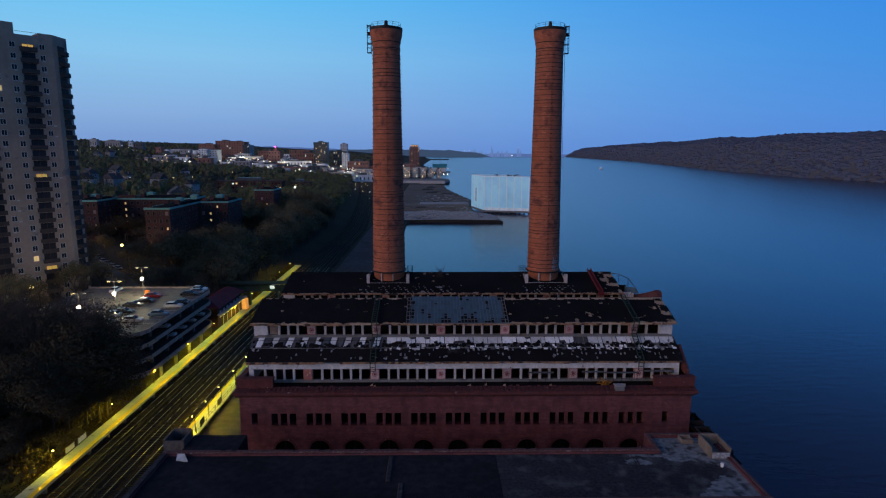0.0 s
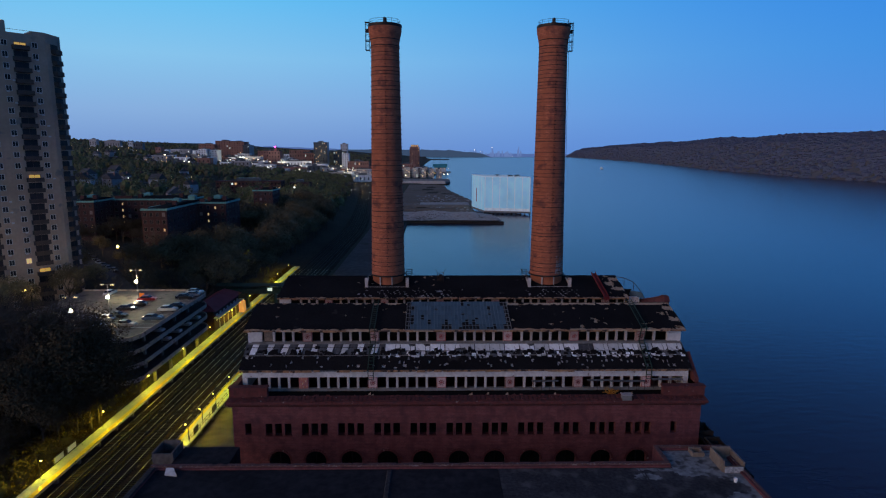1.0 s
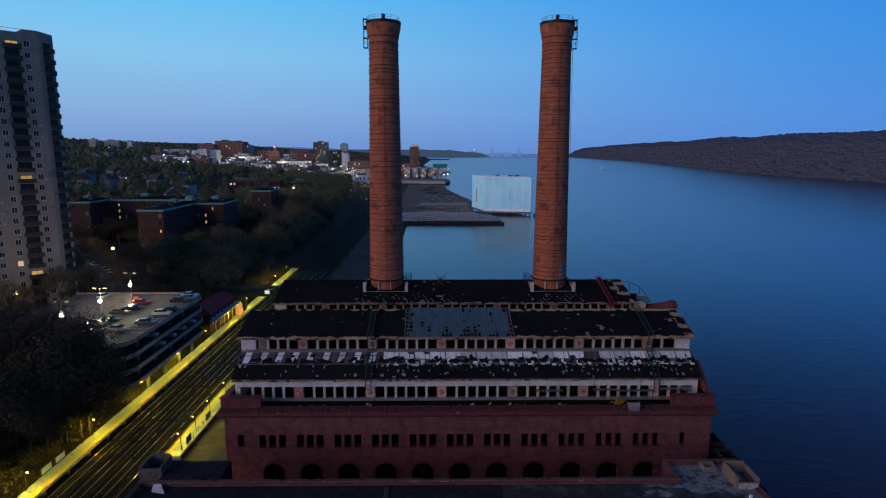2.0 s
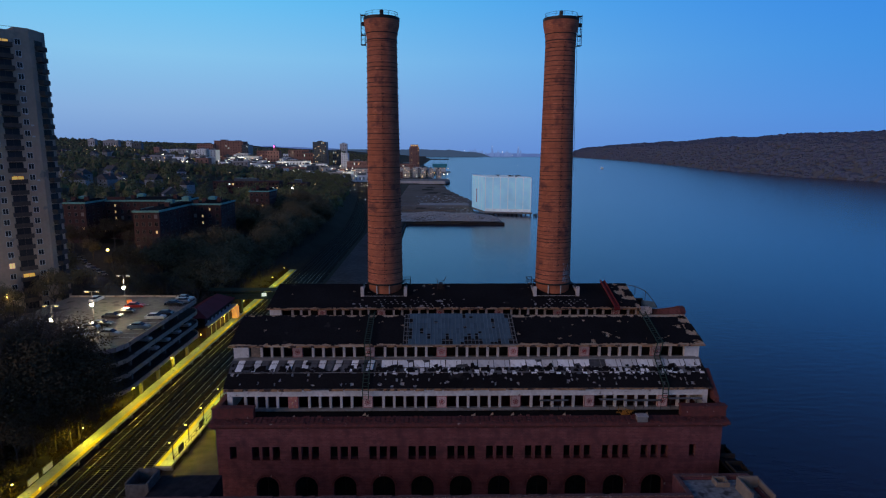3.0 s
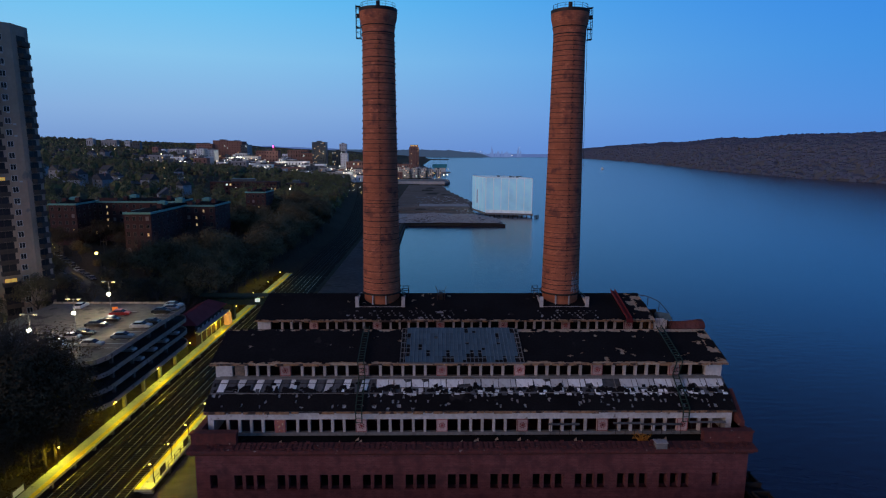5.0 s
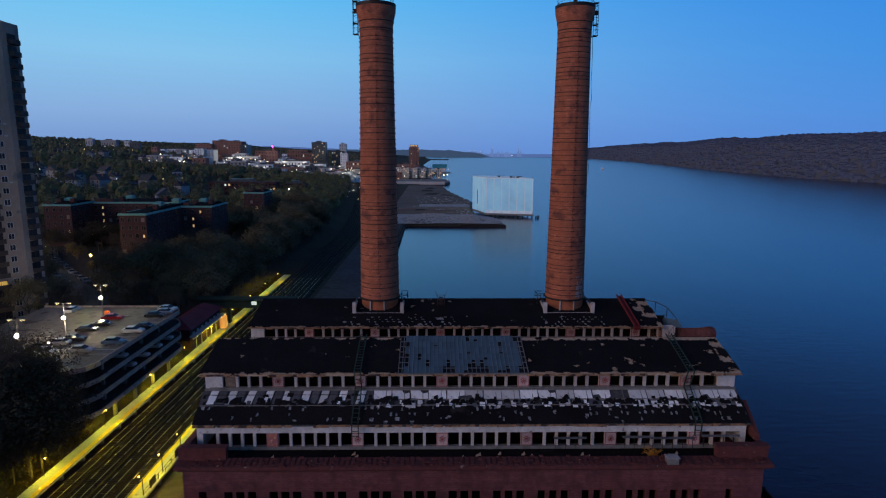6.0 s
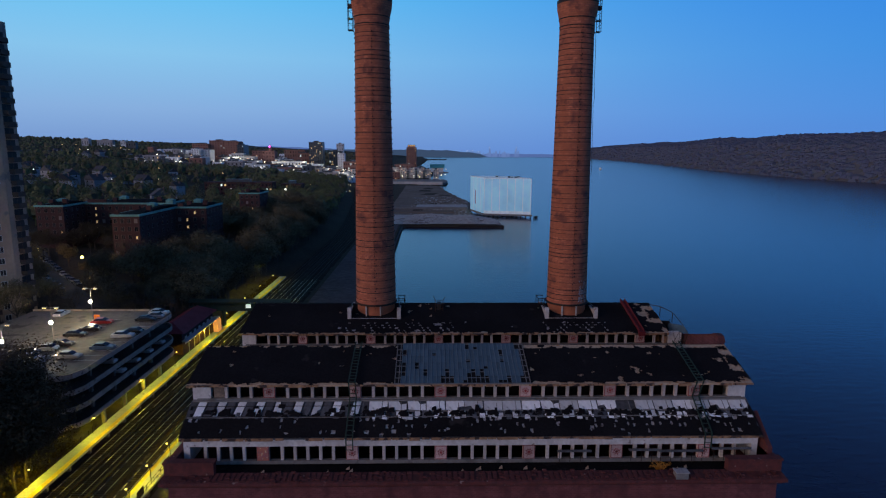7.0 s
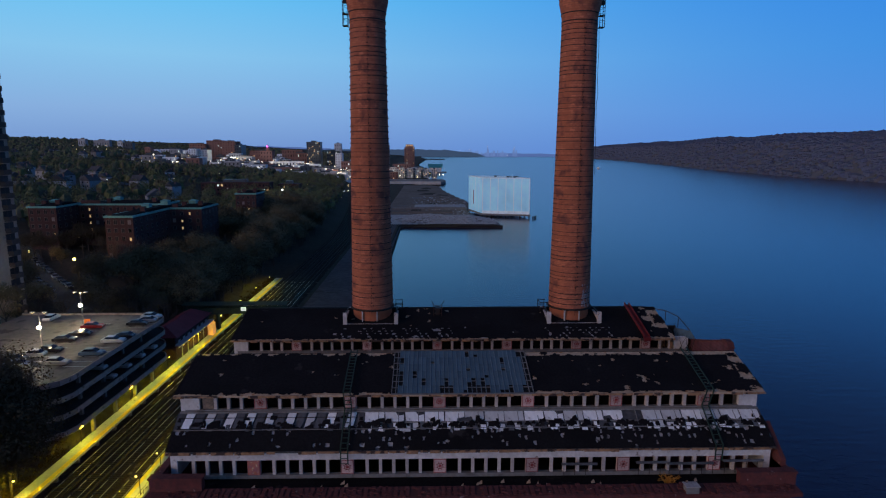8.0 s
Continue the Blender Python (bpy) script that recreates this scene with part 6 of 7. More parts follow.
def apartments(x0, x1, y0, y1, z0, z1, lit, label, cols_front, cols_side):
    t = thing("apartment_block", label, "apartment block", ((x0 + x1) / 2, (y0 + y1) / 2, z0), group="brick apartment blocks")
    w = part("block_wall", Mesh().box(x0, y0, z0 - 6, x1, y1, z1), APT_BRICK, t)
    part("copper_edge", Mesh().box(x0 - 0.35, y0 - 0.35, z1, x1 + 0.35, y1 + 0.35, z1 + 0.7), COPPER, t, "green copper roof edge")
    part("roof_felt", Mesh().box(x0 + 0.5, y0 + 0.5, z1 + 0.7, x1 - 0.5, y1 - 0.5, z1 + 0.75), TAR, t)
    part("brick_parapet_front", Mesh().box(x0 + 1, y0 + 0.4, z1 + 0.7, x0 + (x1 - x0) * 0.25, y0 + 0.9, z1 + 2.1), APT_BRICK, t)
    for u, v, h in ((0.3, 0.3, 2.6), (0.62, 0.55, 1.9), (0.85, 0.25, 3.0)):
        xs, ys = x0 + (x1 - x0) * u, y0 + (y1 - y0) * v
        part("roof_chimney", Mesh().box(xs - 0.9, ys - 0.7, z1 + 0.75, xs + 0.9, ys + 0.7, z1 + h), APT_BRICK, t)
    part("roof_hip", Mesh().along_x([(y0 + 1.2, z1 + 0.76), (y0 + (y1 - y0) * 0.4, z1 + 1.7), (y0 + (y1 - y0) * 0.6, z1 + 1.7), (y1 - 1.2, z1 + 0.76)], x0 + (x1 - x0) * 0.35, x1 - 1.0), TAR, t)
    rows = int((z1 - z0) / 3.0)
    for r in range(rows):
        z = z1 - 2.4 - 3.0 * r
        for c in range(cols_front):
            x = x0 + (x1 - x0) * (c + 0.5) / cols_front
            k = rng.random()
            add_window(w, apt_lit if (r, c) in lit else apt_dim if k < 0.12 else apt_dark, (x, y0, z), 0)
        for c in range(cols_side):
            y = y0 + (y1 - y0) * (c + 0.5) / cols_side
            add_window(w, apt_lit if rng.random() < 0.02 else apt_dark, (x1, y, z), radians(90))
    return t


rng = random.Random(19)
apartments(-166, -154.5, 272, 292, 14, 31.6, {(3, 3)}, "dark red brick apartment wing with green copper edge", 4, 5)
apartments(-154.5, -117.4, 288, 304, 14, 31.3, {(0, 1), (1, 1), (2, 1), (3, 1), (1, 6)}, "dark red brick apartment block with a lit stair", 12, 5)
apartments(-117.4, -107.4, 240, 286, 13, 31.2, {(2, 3), (4, 3), (5, 0)}, "dark red brick apartment wing standing forward among trees", 4, 11)
apartments(-107.4, -94.5, 271, 290, 13, 31.2, {(0, 2), (1, 1), (2, 1)}, "dark red brick apartment wing with three lit windows", 4, 5)
apartments(-105, -94, 347, 364, 14, 31.6, {(2, 2)}, "dark red brick end wing among trees", 4, 5)
for x, y in ((-141, 296), (-112.5, 262), (-101, 280), (-112.5, 279), (-160, 281)):
    t = thing("roof_cupola", "green copper stair cupola on the apartment roof", "cupola", (x, y, 32))
    part("cupola_wall", Mesh().box(x - 1.5, y - 1.5, 32, x + 1.5, y + 1.5, 34.0), COPPER, t)
    part("cupola_roof", Mesh().add([(x - 1.8, y - 1.8, 34.0), (x + 1.8, y - 1.8, 34.0), (x + 1.8, y + 1.8, 34.0), (x - 1.8, y + 1.8, 34.0), (x - 0.9, y, 34.6), (x + 0.9, y, 34.6)], [(0, 1, 5, 4), (1, 2, 5), (2, 3, 4, 5), (3, 0, 4), (3, 2, 1, 0)]), COPPER, t)


# ---- street lamps and poles on the hillside ----
def street_lamp(power):
    t = thing("street_lamp", "tall street lamp glowing orange on the hillside road", "street lamp", group="street lamps")
    part("pole", Mesh().tube((0, 0, 0), (0, 0, 8.6), 0.12, 0.08), TIE, t)
    part("arm", Mesh().tube((0, 0, 8.4), (-1.4, 0, 8.8), 0.05), IRON, t)
    part("head", Mesh().box(-1.9, -0.18, 8.72, -1.3, 0.18, 8.9), IRON, t)
    # Bulb sized up so that its shape includes the lamp's glare.
    part("glow", Mesh().ball((-1.6, 0, 8.6), 0.5), SODIUM, t, "glowing sodium lamp")
    d = bpy.data.lights.new("street_light", "POINT")
    d.energy, d.color, d.shadow_soft_size = power, (1.0, 0.6, 0.2), 0.25
    lt = new("street_light", d)
    lt.parent, lt.location = t, (-1.6, 0, 8.2)
    return t


first = street_lamp(9000)
first.matrix_basis = pose(-129, 218, land(-129, 218)) @ Matrix.Scale((22.6 - land(-129, 218)) / 8.6, 4)
bright = street_lamp(2600)
for k, (x, y) in enumerate(((-113, 215), (-90, 214), (-103, 151), (-84, 231), (-76, 240))):
    if k:
        copy_thing(bright, pose(x, y, land(x, y)))
    else:
        bright.matrix_basis = pose(x, y, land(x, y))
road = Mesh()
pts = [(-159, 258), (-151, 249), (-143.8, 238.4), (-129.6, 221.6), (-120.6, 210.6), (-109.7, 199.4), (-98, 187)]
for (xa, ya), (xb, yb) in zip(pts[:-1], pts[1:]):
    d = Vector((yb - ya, xa - xb)).normalized() * 3.5
    road.quad((xa - d.x, ya - d.y, land(xa, ya) + 0.35), (xb - d.x, yb - d.y, land(xb, yb) + 0.35), (xb + d.x, yb + d.y, land(xb, yb) + 0.35), (xa + d.x, ya + d.y, land(xa, ya) + 0.35))
setting("road", road, ASPHALT, "sloping asphalt street beside the tower", "road")
for k in range(9):
    for u, v, side in ((-148.5, 247.0, 0), (-141.0, 230.5, 1)):
        x, y = u + k * 4.4, v - k * 4.75
        if side and k > 6:
            continue
        park(("black", "black", "black", "silver")[(3 * k + side) % 4], x, y, land(x, y) + 0.36, -47)
for x, y, h in ((-84, 196, 13), (-72, 206, 12), (-92, 208, 11), (-118, 226, 12)):
    t = thing("utility_pole", "dark timber utility pole with cross arm", "utility pole", (x, y, land(x, y)), group="utility poles")
    z = land(x, y)
    part("pole", Mesh().tube((x, y, z - 0.3), (x, y, z + h), 0.16, 0.1), BARK, t)
    part("cross_arm", Mesh().box(x - 1.1, y - 0.06, z + h - 1, x + 1.1, y + 0.06, z + h - 0.85), BARK, t)


# ---- the sheeted box on the river and the landfill ----
t = thing("river_warehouse", "tall pale blue sheeted building on a pier, with added glow", "warehouse", (58, 534, 0))
A, B, C = Vector((44.6, 518)), Vector((82.4, 508.5)), Vector((35.6, 558))
Dd = B + (C - A)
plan = [tuple(A), tuple(B), tuple(Dd), tuple(C)]
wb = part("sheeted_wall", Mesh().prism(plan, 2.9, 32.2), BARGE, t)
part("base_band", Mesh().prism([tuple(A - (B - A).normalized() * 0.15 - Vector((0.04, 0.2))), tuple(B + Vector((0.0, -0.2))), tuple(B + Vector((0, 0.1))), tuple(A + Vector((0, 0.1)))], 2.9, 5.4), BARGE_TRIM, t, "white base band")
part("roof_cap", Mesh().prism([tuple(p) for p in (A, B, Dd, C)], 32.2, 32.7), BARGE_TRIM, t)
ux = (B - A).normalized()
nx = Vector((ux.y, -ux.x))
for k in range(7):
    p = A + (B - A) * k / 6
    q = p + nx * 0.12
    part("seam", Mesh().box(-0.3, -0.12, 2.9, 0.3, 0.12, 32.2).data("seam", BARGE_TRIM), BARGE_TRIM, wb).matrix_basis = pose(q.x - 58, q.y - 534, 0, 0, 0, math.degrees(math.atan2(ux.y, ux.x)))
ul = (C - A).normalized()
for k in range(1, 4):
    p = A + (C - A) * k / 4
    part("seam", Mesh().box(-0.25, -0.12, 2.9, 0.25, 0.12, 32.2).data("seam", BARGE_TRIM), BARGE_TRIM, wb).matrix_basis = pose(p.x - 58, p.y - 534, 0, 0, 0, math.degrees(math.atan2(ul.y, ul.x)))
p = A + (C - A) * 0.62
part("side_door", Mesh().box(-0.8, -0.2, 9, 0.8, 0.2, 21).data("side_door", CITY_RED), CITY_RED, wb).matrix_basis = pose(p.x - 58, p.y - 534, 0, 0, 0, math.degrees(math.atan2(ul.y, ul.x)))
part("pier_deck", Mesh().prism([tuple(A - ux - ul), tuple(B + ux - ul), tuple(Dd + ux + ul), tuple(C - ux + ul)], 1.5, 2.9), CONCRETE, t)
for k in range(11):
    for p in (A + (B - A) * k / 10,):
        part("pile", Mesh().tube((p.x, p.y, -3), (p.x, p.y, 2.5), 0.5), TIE, t)
rng = random.Random(2)
for k in range(6):
    p = A + (B - A) * rng.uniform(0.4, 0.95) + (C - A) * rng.uniform(0.1, 0.6)
    part("roof_unit", Mesh().box(p.x - 1, p.y - 1, 32.6, p.x + 1, p.y + 1, 33.3 + rng.random()), CITY_DARK, t)
for k in range(3):
    x, y = 84.6 + k * 1.6, 503 + k * 2
    t = thing("mooring_pile", "dark timber mooring pile in the river", "pile", (x, y, 0), group="mooring piles")
    part("timber", Mesh().tube((x, y, -2), (x, y, 2.2), 0.5, sides=8), TIE, t)
quay = thing("landfill_quay", "dark low timber bulkhead along the landfill", "bulkhead", (20, 446, 0))
part("bulkhead_wall", Mesh().box(-21, 446.5, -2, 20, 448.4, 0.8).box(20, 446.0, -2, 53, 448.4, 1.7), TIE, quay)
quay = thing("landfill_bank", "low grey concrete bank across the landfill", "bank", (0, 560, 1))
part("bank_wall", Mesh().box(-40, 556, 1, 33, 559, 4.4), CONCRETE, quay)
part("slab", Mesh().box(-14, 566, 2, 34, 596, 3.3), GRAVEL, quay, "pale broken concrete slab")
part("slab", Mesh().box(-38, 524, 2, 20, 534, 3.4), FIELD, quay, "brown earth terrace")
quay = thing("river_pier", "broad concrete pier with rounded end beyond the field", "pier", (0, 1010, 0))
tip = [(18 + 9 * math.sin(a), 1016 - 56 * math.cos(a)) for a in np.linspace(0, math.pi, 12)]
part("pier_deck", Mesh().prism([(-70, 960), *tip, (-70, 1072)], 1.0, 4.4), CONCRETE, quay)
part("pier_wall", Mesh().prism([(-70, 958.6), (18, 958.6), (18, 960), (-70, 960)], -1, 6.2), LOFT, quay, "pale retaining wall along the pier")
boat = thing("moored_boat", "small pale boat anchored far out on the river", "boat", (506, 1790, 0))
part("hull", Mesh().prism([(502, 1788), (509, 1788), (512, 1790), (509, 1792), (502, 1792)], -0.5, 2.2), CITY_PALE, boat)
part("cabin", Mesh().box(503.5, 1788.7, 2.2, 508.5, 1791.3, 5.4), BARGE_TRIM, boat)

# rubble slopes on the landfill
rng = random.Random(60)
m = Mesh()
for k in range(2200):
    y = 449.5 + 46 * rng.random() ** 1.3 if k % 6 else rng.uniform(500, 700)
    x = rng.uniform(-20, min(50, shore(y) - 2))
    s = 0.25 + 1.0 * rng.random() ** 2.5
    z = land(x, y) + 0.1
    m.add([(x + s * rng.uniform(0.6, 1) * a, y + s * rng.uniform(0.5, 1) * b, z + c * s * rng.uniform(0.25, 0.6)) for c in (-0.3, 1) for a, b in ((-1, -1), (1, -1), (1, 1), (-1, 1))],
          [(4, 5, 6, 7), (0, 1, 5, 4), (1, 2, 6, 5), (2, 3, 7, 6), (3, 0, 4, 7)])
setting("landfill_rubble", m, ROCK, "pale broken rubble over the landfill", "rubble", kind="stuff")

# ---- town ----
far_dark = Mesh().box(-0.8, -0.08, 0, 0.8, 0, 1.7).data("far_window", GLASS)
far_warm = Mesh().box(-0.8, -0.08, 0, 0.8, 0, 1.7).data("far_lit_window", WARM_WINDOW)
far_cool = Mesh().box(-0.8, -0.08, 0, 0.8, 0, 1.7).data("far_cool_window", COOL_WINDOW)


def block(name, label, category, x, y, w, d, z0, z1, mat, cols=0, rows=0, lit=0.2, group="", cap=True, seed=0):
    r = random.Random(seed * 7 + int(x * 3 + y))
    t = thing(name, label, category, (x, y, z0), group=group)
    wall = part("wall", Mesh().box(x - w / 2, y - d / 2, z0 - 8, x + w / 2, y + d / 2, z1), mat, t)
    if cap:
        part("roof", Mesh().box(x - w / 2 - 0.3, y - d / 2 - 0.3, z1, x + w / 2 + 0.3, y + d / 2 + 0.3, z1 + 0.8), mat, t)
        part("plant_room", Mesh().box(x - w * 0.2, y - d * 0.2, z1 + 0.8, x + w * 0.15, y + d * 0.2, z1 + 3.4), CITY_DARK, t)
    for i in range(cols):
        for j in range(rows):
            k = r.random()
            data = far_warm if k < lit * 0.7 else far_cool if k < lit else far_dark
            ob = piece("window", data, wall, (x - w / 2 + w * (i + 0.5) / cols, y - d / 2, z0 + (z1 - z0) * (j + 0.3) / rows))
            s = (z1 - z0) / rows / 3.2
            ob.scale = (min(1.0, w / cols / 3.4), 1, max(0.8, s * 0.8))
    return t


block("office_tower", "dark glass office tower with scattered lit windows", "tower", -263, 1400, 31, 26, 22, 72, CITY_DARK, 8, 13, 0.13)
orange = block("orange_tower", "slim orange brick apartment tower with lit crown", "tower", -52, 1600, 26, 24, 12, 62, CITY_BRICK, 6, 14, 0.1)
crown = part("crown", Mesh().box(-62, 1591, 62.8, -42, 1609, 69), CITY_BRICK, orange)
for x in (-59, -54, -49, -44.5):
    piece("crown_window", far_warm, crown, (x, 1591, 65)).scale = (1.6, 1, 1.6)
H = [("hospital_block", "large dark orange brick block on the hill", -518, 1500, 38, 44, 76, CITY_BRICK, 6, 9, 0.02), ("hospital_wing", "dark orange brick wing on the hill", -483, 1496, 32, 40, 74, CITY_BRICK, 5, 8, 0.02), ("hospital_wing", "lower dark orange brick wing", -556, 1490, 38, 40, 68, CITY_BRICK, 6, 5, 0.03),
     ("hospital_annex", "dark brown brick annex", -460, 1490, 15, 40, 66, CITY_DARK, 3, 6, 0.06), ("white_block", "pale blue-white office block", -472, 1235, 15, 24, 56, CITY_PALE, 3, 6, 0.05), ("white_block", "pale grey office block", -454, 1245, 17, 24, 54, CITY_PALE, 3, 6, 0.05),
     ("low_block", "long low pale building", -280, 1200, 64, 22, 32, CITY_PALE, 10, 2, 0.08), ("low_block", "low pale hall in the town", -388, 1290, 34, 22, 40, CITY_PALE, 6, 2, 0.2), ("low_block", "low grey building among trees", -228, 1190, 30, 20, 27, CITY_PALE, 6, 2, 0.1), ("low_block", "low grey shed among trees", -330, 1120, 30, 18, 33, CITY_PALE, 5, 1, 0.1),
     ("pale_tower", "slim white apartment slab", -196, 1330, 15, 18, 47, CITY_PALE, 3, 8, 0.03), ("pale_slab", "low slab block with lit strips", -164, 1300, 46, 18, 30, CITY_BRICK, 10, 3, 0.12), ("town_block", "dark slab behind the tower", -226, 1440, 30, 18, 52, CITY_DARK, 6, 6, 0.2),
     ("far_tower", "far pale tower on the skyline", -262, 1750, 20, 18, 72, CITY_PALE, 3, 6, 0.03), ("far_tower", "far brown tower on the hill", -140, 1900, 30, 20, 70, CITY_BRICK, 4, 8, 0.05), ("church_block", "old brick hall with a dark tower", -352, 1330, 26, 24, 52, CITY_BRICK, 4, 4, 0.05),
     ("brick_row", "long low brick apartment row among trees", -172, 560, 60, 14, 26, APT_BRICK, 18, 3, 0.05), ("brick_row", "brick apartment wing among trees", -128, 572, 18, 14, 24, APT_BRICK, 5, 3, 0.1), ("riverside_lofts", "pale riverside loft block with lit ground floor", -72, 1180, 42, 14, 18, LOFT, 14, 4, 0.15),
     ("riverside_lofts", "pale riverside loft block facing the water", -29, 1185, 38, 14, 16.5, LOFT, 13, 3, 0.15), ("yellow_hall", "yellow painted low hall", -450, 1150, 26, 20, 38, CITY_YELLOW, 4, 2, 0.1), ("red_hall", "red painted low hall", -485, 1150, 40, 20, 36, CITY_RED, 6, 1, 0.2),
     ("ridge_school", "small white building on the ridge", -853, 1700, 14, 14, 76, CITY_PALE, 3, 2, 0.0), ("ridge_block", "small grey building on the ridge", -832, 1700, 26, 14, 73, CITY_DARK, 4, 2, 0.0), ("ridge_block", "low pale building on the ridge", -930, 1750, 44, 14, 80, HOUSE_WALL, 6, 1, 0.0), ("ridge_block", "low tan building on the ridge", -985, 1750, 20, 14, 84, HOUSE_WALL, 3, 1, 0.0),
     ("warehouse_row", "low grey warehouse by the river", -120, 1010, 40, 20, 13, CITY_PALE, 6, 1, 0.3), ("town_block", "mid-rise brick town block", -120, 1450, 44, 22, 36, CITY_BRICK, 8, 5, 0.12), ("town_block", "mid-rise brick town block", -330, 1480, 50, 22, 54, CITY_BRICK, 8, 4, 0.06), ("town_block", "mid-rise dark town block", -400, 1440, 40, 22, 52, CITY_BRICK, 6, 4, 0.06),
     ("town_block", "low brick town block", -300, 1420, 44, 20, 47, CITY_BRICK, 8, 3, 0.1), ("town_block", "low brick town block with lit shops", -60, 1330, 40, 18, 24, CITY_BRICK, 8, 3, 0.12), ("town_block", "low pale town block", -420, 1330, 26, 16, 46, CITY_PALE, 5, 3, 0.1)]
for k, (name, label, x, y, w, d, top, mat, cols, rows, lit) in enumerate(H):
    block(name, label, "building", x, y, w, d, land(x, y), top, mat, cols, rows, lit, group="far town buildings", seed=k)
rr = random.Random(91)
for k in range(20):
    y = 1060 + 23 * k
    x, w = rr.uniform(-205, -22), rr.uniform(14, 34)
    z = land(x, y)
    mat = (CITY_PALE, LOFT, CITY_BRICK, LOFT)[k % 4]
    words = {CITY_PALE: "low pale grey waterfront building", LOFT: "low beige waterfront building", CITY_BRICK: "low brick waterfront building"}[mat]
    block("town_block", words, "building", x, y, w, 14, z, z + rr.uniform(6, 14), mat, int(w / 4), 3, 0.14, group="far town buildings", seed=100 + k)
rr = random.Random(17)
for k in range(120):
    y = 960 + 900 * rr.random()
    x = track_shift(y) - 90 - y * rr.uniform(0.0, 0.3)
    if 0.13 < -x / y < 0.2 and y > 1250:
        continue
    w, z = rr.uniform(10, 30), land(x, y)
    mat = (CITY_PALE, HOUSE_WALL, CITY_BRICK, CITY_PALE, CITY_DARK)[k % 5]
    words = {CITY_PALE: "low pale town building with flat roof", HOUSE_WALL: "low grey town building with flat roof", CITY_BRICK: "low brick town building with flat roof", CITY_DARK: "low dark town building with flat roof"}[mat]
    block("town_block", words, "building", x, y, w, rr.uniform(10, 18), z, z + rr.uniform(8, 17), mat, int(w / 6), 2, 0.18, group="far town buildings", seed=300 + k)
for k in range(46):
    y = 880 + 460 * rr.random()
    x = track_shift(y) - 55 - rr.uniform(0, 0.14) * y
    w, z = rr.uniform(12, 34), land(x, y)
    mat = (CITY_PALE, LOFT, CITY_PALE, CITY_BRICK)[k % 4]
    words = {CITY_PALE: "low pale commercial building by the railway", LOFT: "low beige commercial building by the railway", CITY_BRICK: "low brick commercial building by the railway"}[mat]
    block("town_block", words, "building", x, y, w, rr.uniform(10, 18), z, z + rr.uniform(5, 10), mat, int(w / 5), 1, 0.35, group="far town buildings", seed=700 + k)
for k in range(6):
    x = -68 + 15.5 * k
    block("riverside_lofts", "pale riverside loft block with upright bays", "building", x, 1150 + 6 * k, 11, 16, 3, 22 - 0.9 * k, LOFT, 3, 6, 0.16, group="far town buildings", seed=500 + k)
t = thing("pink_beacon_spire", "dark spire with a pink glowing beacon", "spire", (-349, 1325, 50))
part("spire", Mesh().lathe([(5, 40), (4, 56), (0.4, 66)], -349, 1325, 8), CITY_BRICK, t)
part("beacon_light", Mesh().ball((-349, 1318, 62), 1.8), PINK_GLOW, t, "pink glowing beacon")
t = thing("pier_pavilion", "teal roofed pavilion on a lit river pier", "pavilion", (14, 1500, 0))
part("pavilion_roof", Mesh().along_x([(1488, 12), (1488, 15), (1500, 21), (1512, 15), (1512, 12)], -3, 33), TEAL, t)
part("pavilion_wall", Mesh().box(0, 1491, 1, 30, 1509, 12), CITY_PALE, t)
part("pier_base", Mesh().box(-8, 1480, -2, 42, 1520, 1.4), CONCRETE, t)
for k in range(5):
    part("pier_lamp", Mesh().ball((-4 + 10 * k, 1486, 9), 0.9), far_warm.materials[0], t, "warm pier lamp")

rng = random.Random(77)


def house(kind):
    w, d, h = ((9, 11, 6.5), (12, 9, 6), (8, 8, 8))[kind]
    t = thing("house", "pale clapboard house with slate gable roof among trees", "house", group="hillside houses")
    wall = part("wall", Mesh().box(-w / 2, -d / 2, -4, w / 2, d / 2, h), HOUSE_WALL, t)
    m = Mesh()
    m.add([(-w / 2 - 0.4, -d / 2 - 0.5, h), (w / 2 + 0.4, -d / 2 - 0.5, h), (w / 2 + 0.4, d / 2 + 0.5, h), (-w / 2 - 0.4, d / 2 + 0.5, h), (0, -d / 2 - 0.5, h + w * 0.4), (0, d / 2 + 0.5, h + w * 0.4)],
          [(0, 1, 4), (2, 3, 5), (1, 2, 5, 4), (3, 0, 4, 5), (3, 2, 1, 0)])
    part("roof", m, SHINGLE, t)
    part("chimney_stub", Mesh().box(w * 0.18, 0, h, w * 0.18 + 0.8, 0.8, h + w * 0.45), CITY_BRICK, t)
    for x in (-w * 0.25, w * 0.25):
        for z in (1.2, 4.2):
            part("window", Mesh().box(x - 0.5, -d / 2 - 0.06, z, x + 0.5, -d / 2, z + 1.3), GLASS if kind else WARM_WINDOW if z < 2 and x > 0 else GLASS, wall)
    part("door", Mesh().box(-0.5, -d / 2 - 0.07, 0, 0.5, -d / 2, 2.1), CITY_DARK, wall)
    return t


kinds = [house(k) for k in range(3)]
white = house(1)
tagged(white, "white clapboard house on the hillside", "house", "white houses")
for k, h in enumerate(kinds):
    x, y = -300 - 40 * k, 470 + 30 * k
    h.matrix_basis = pose(x, y, land(x, y), 0, 0, 20 * k)
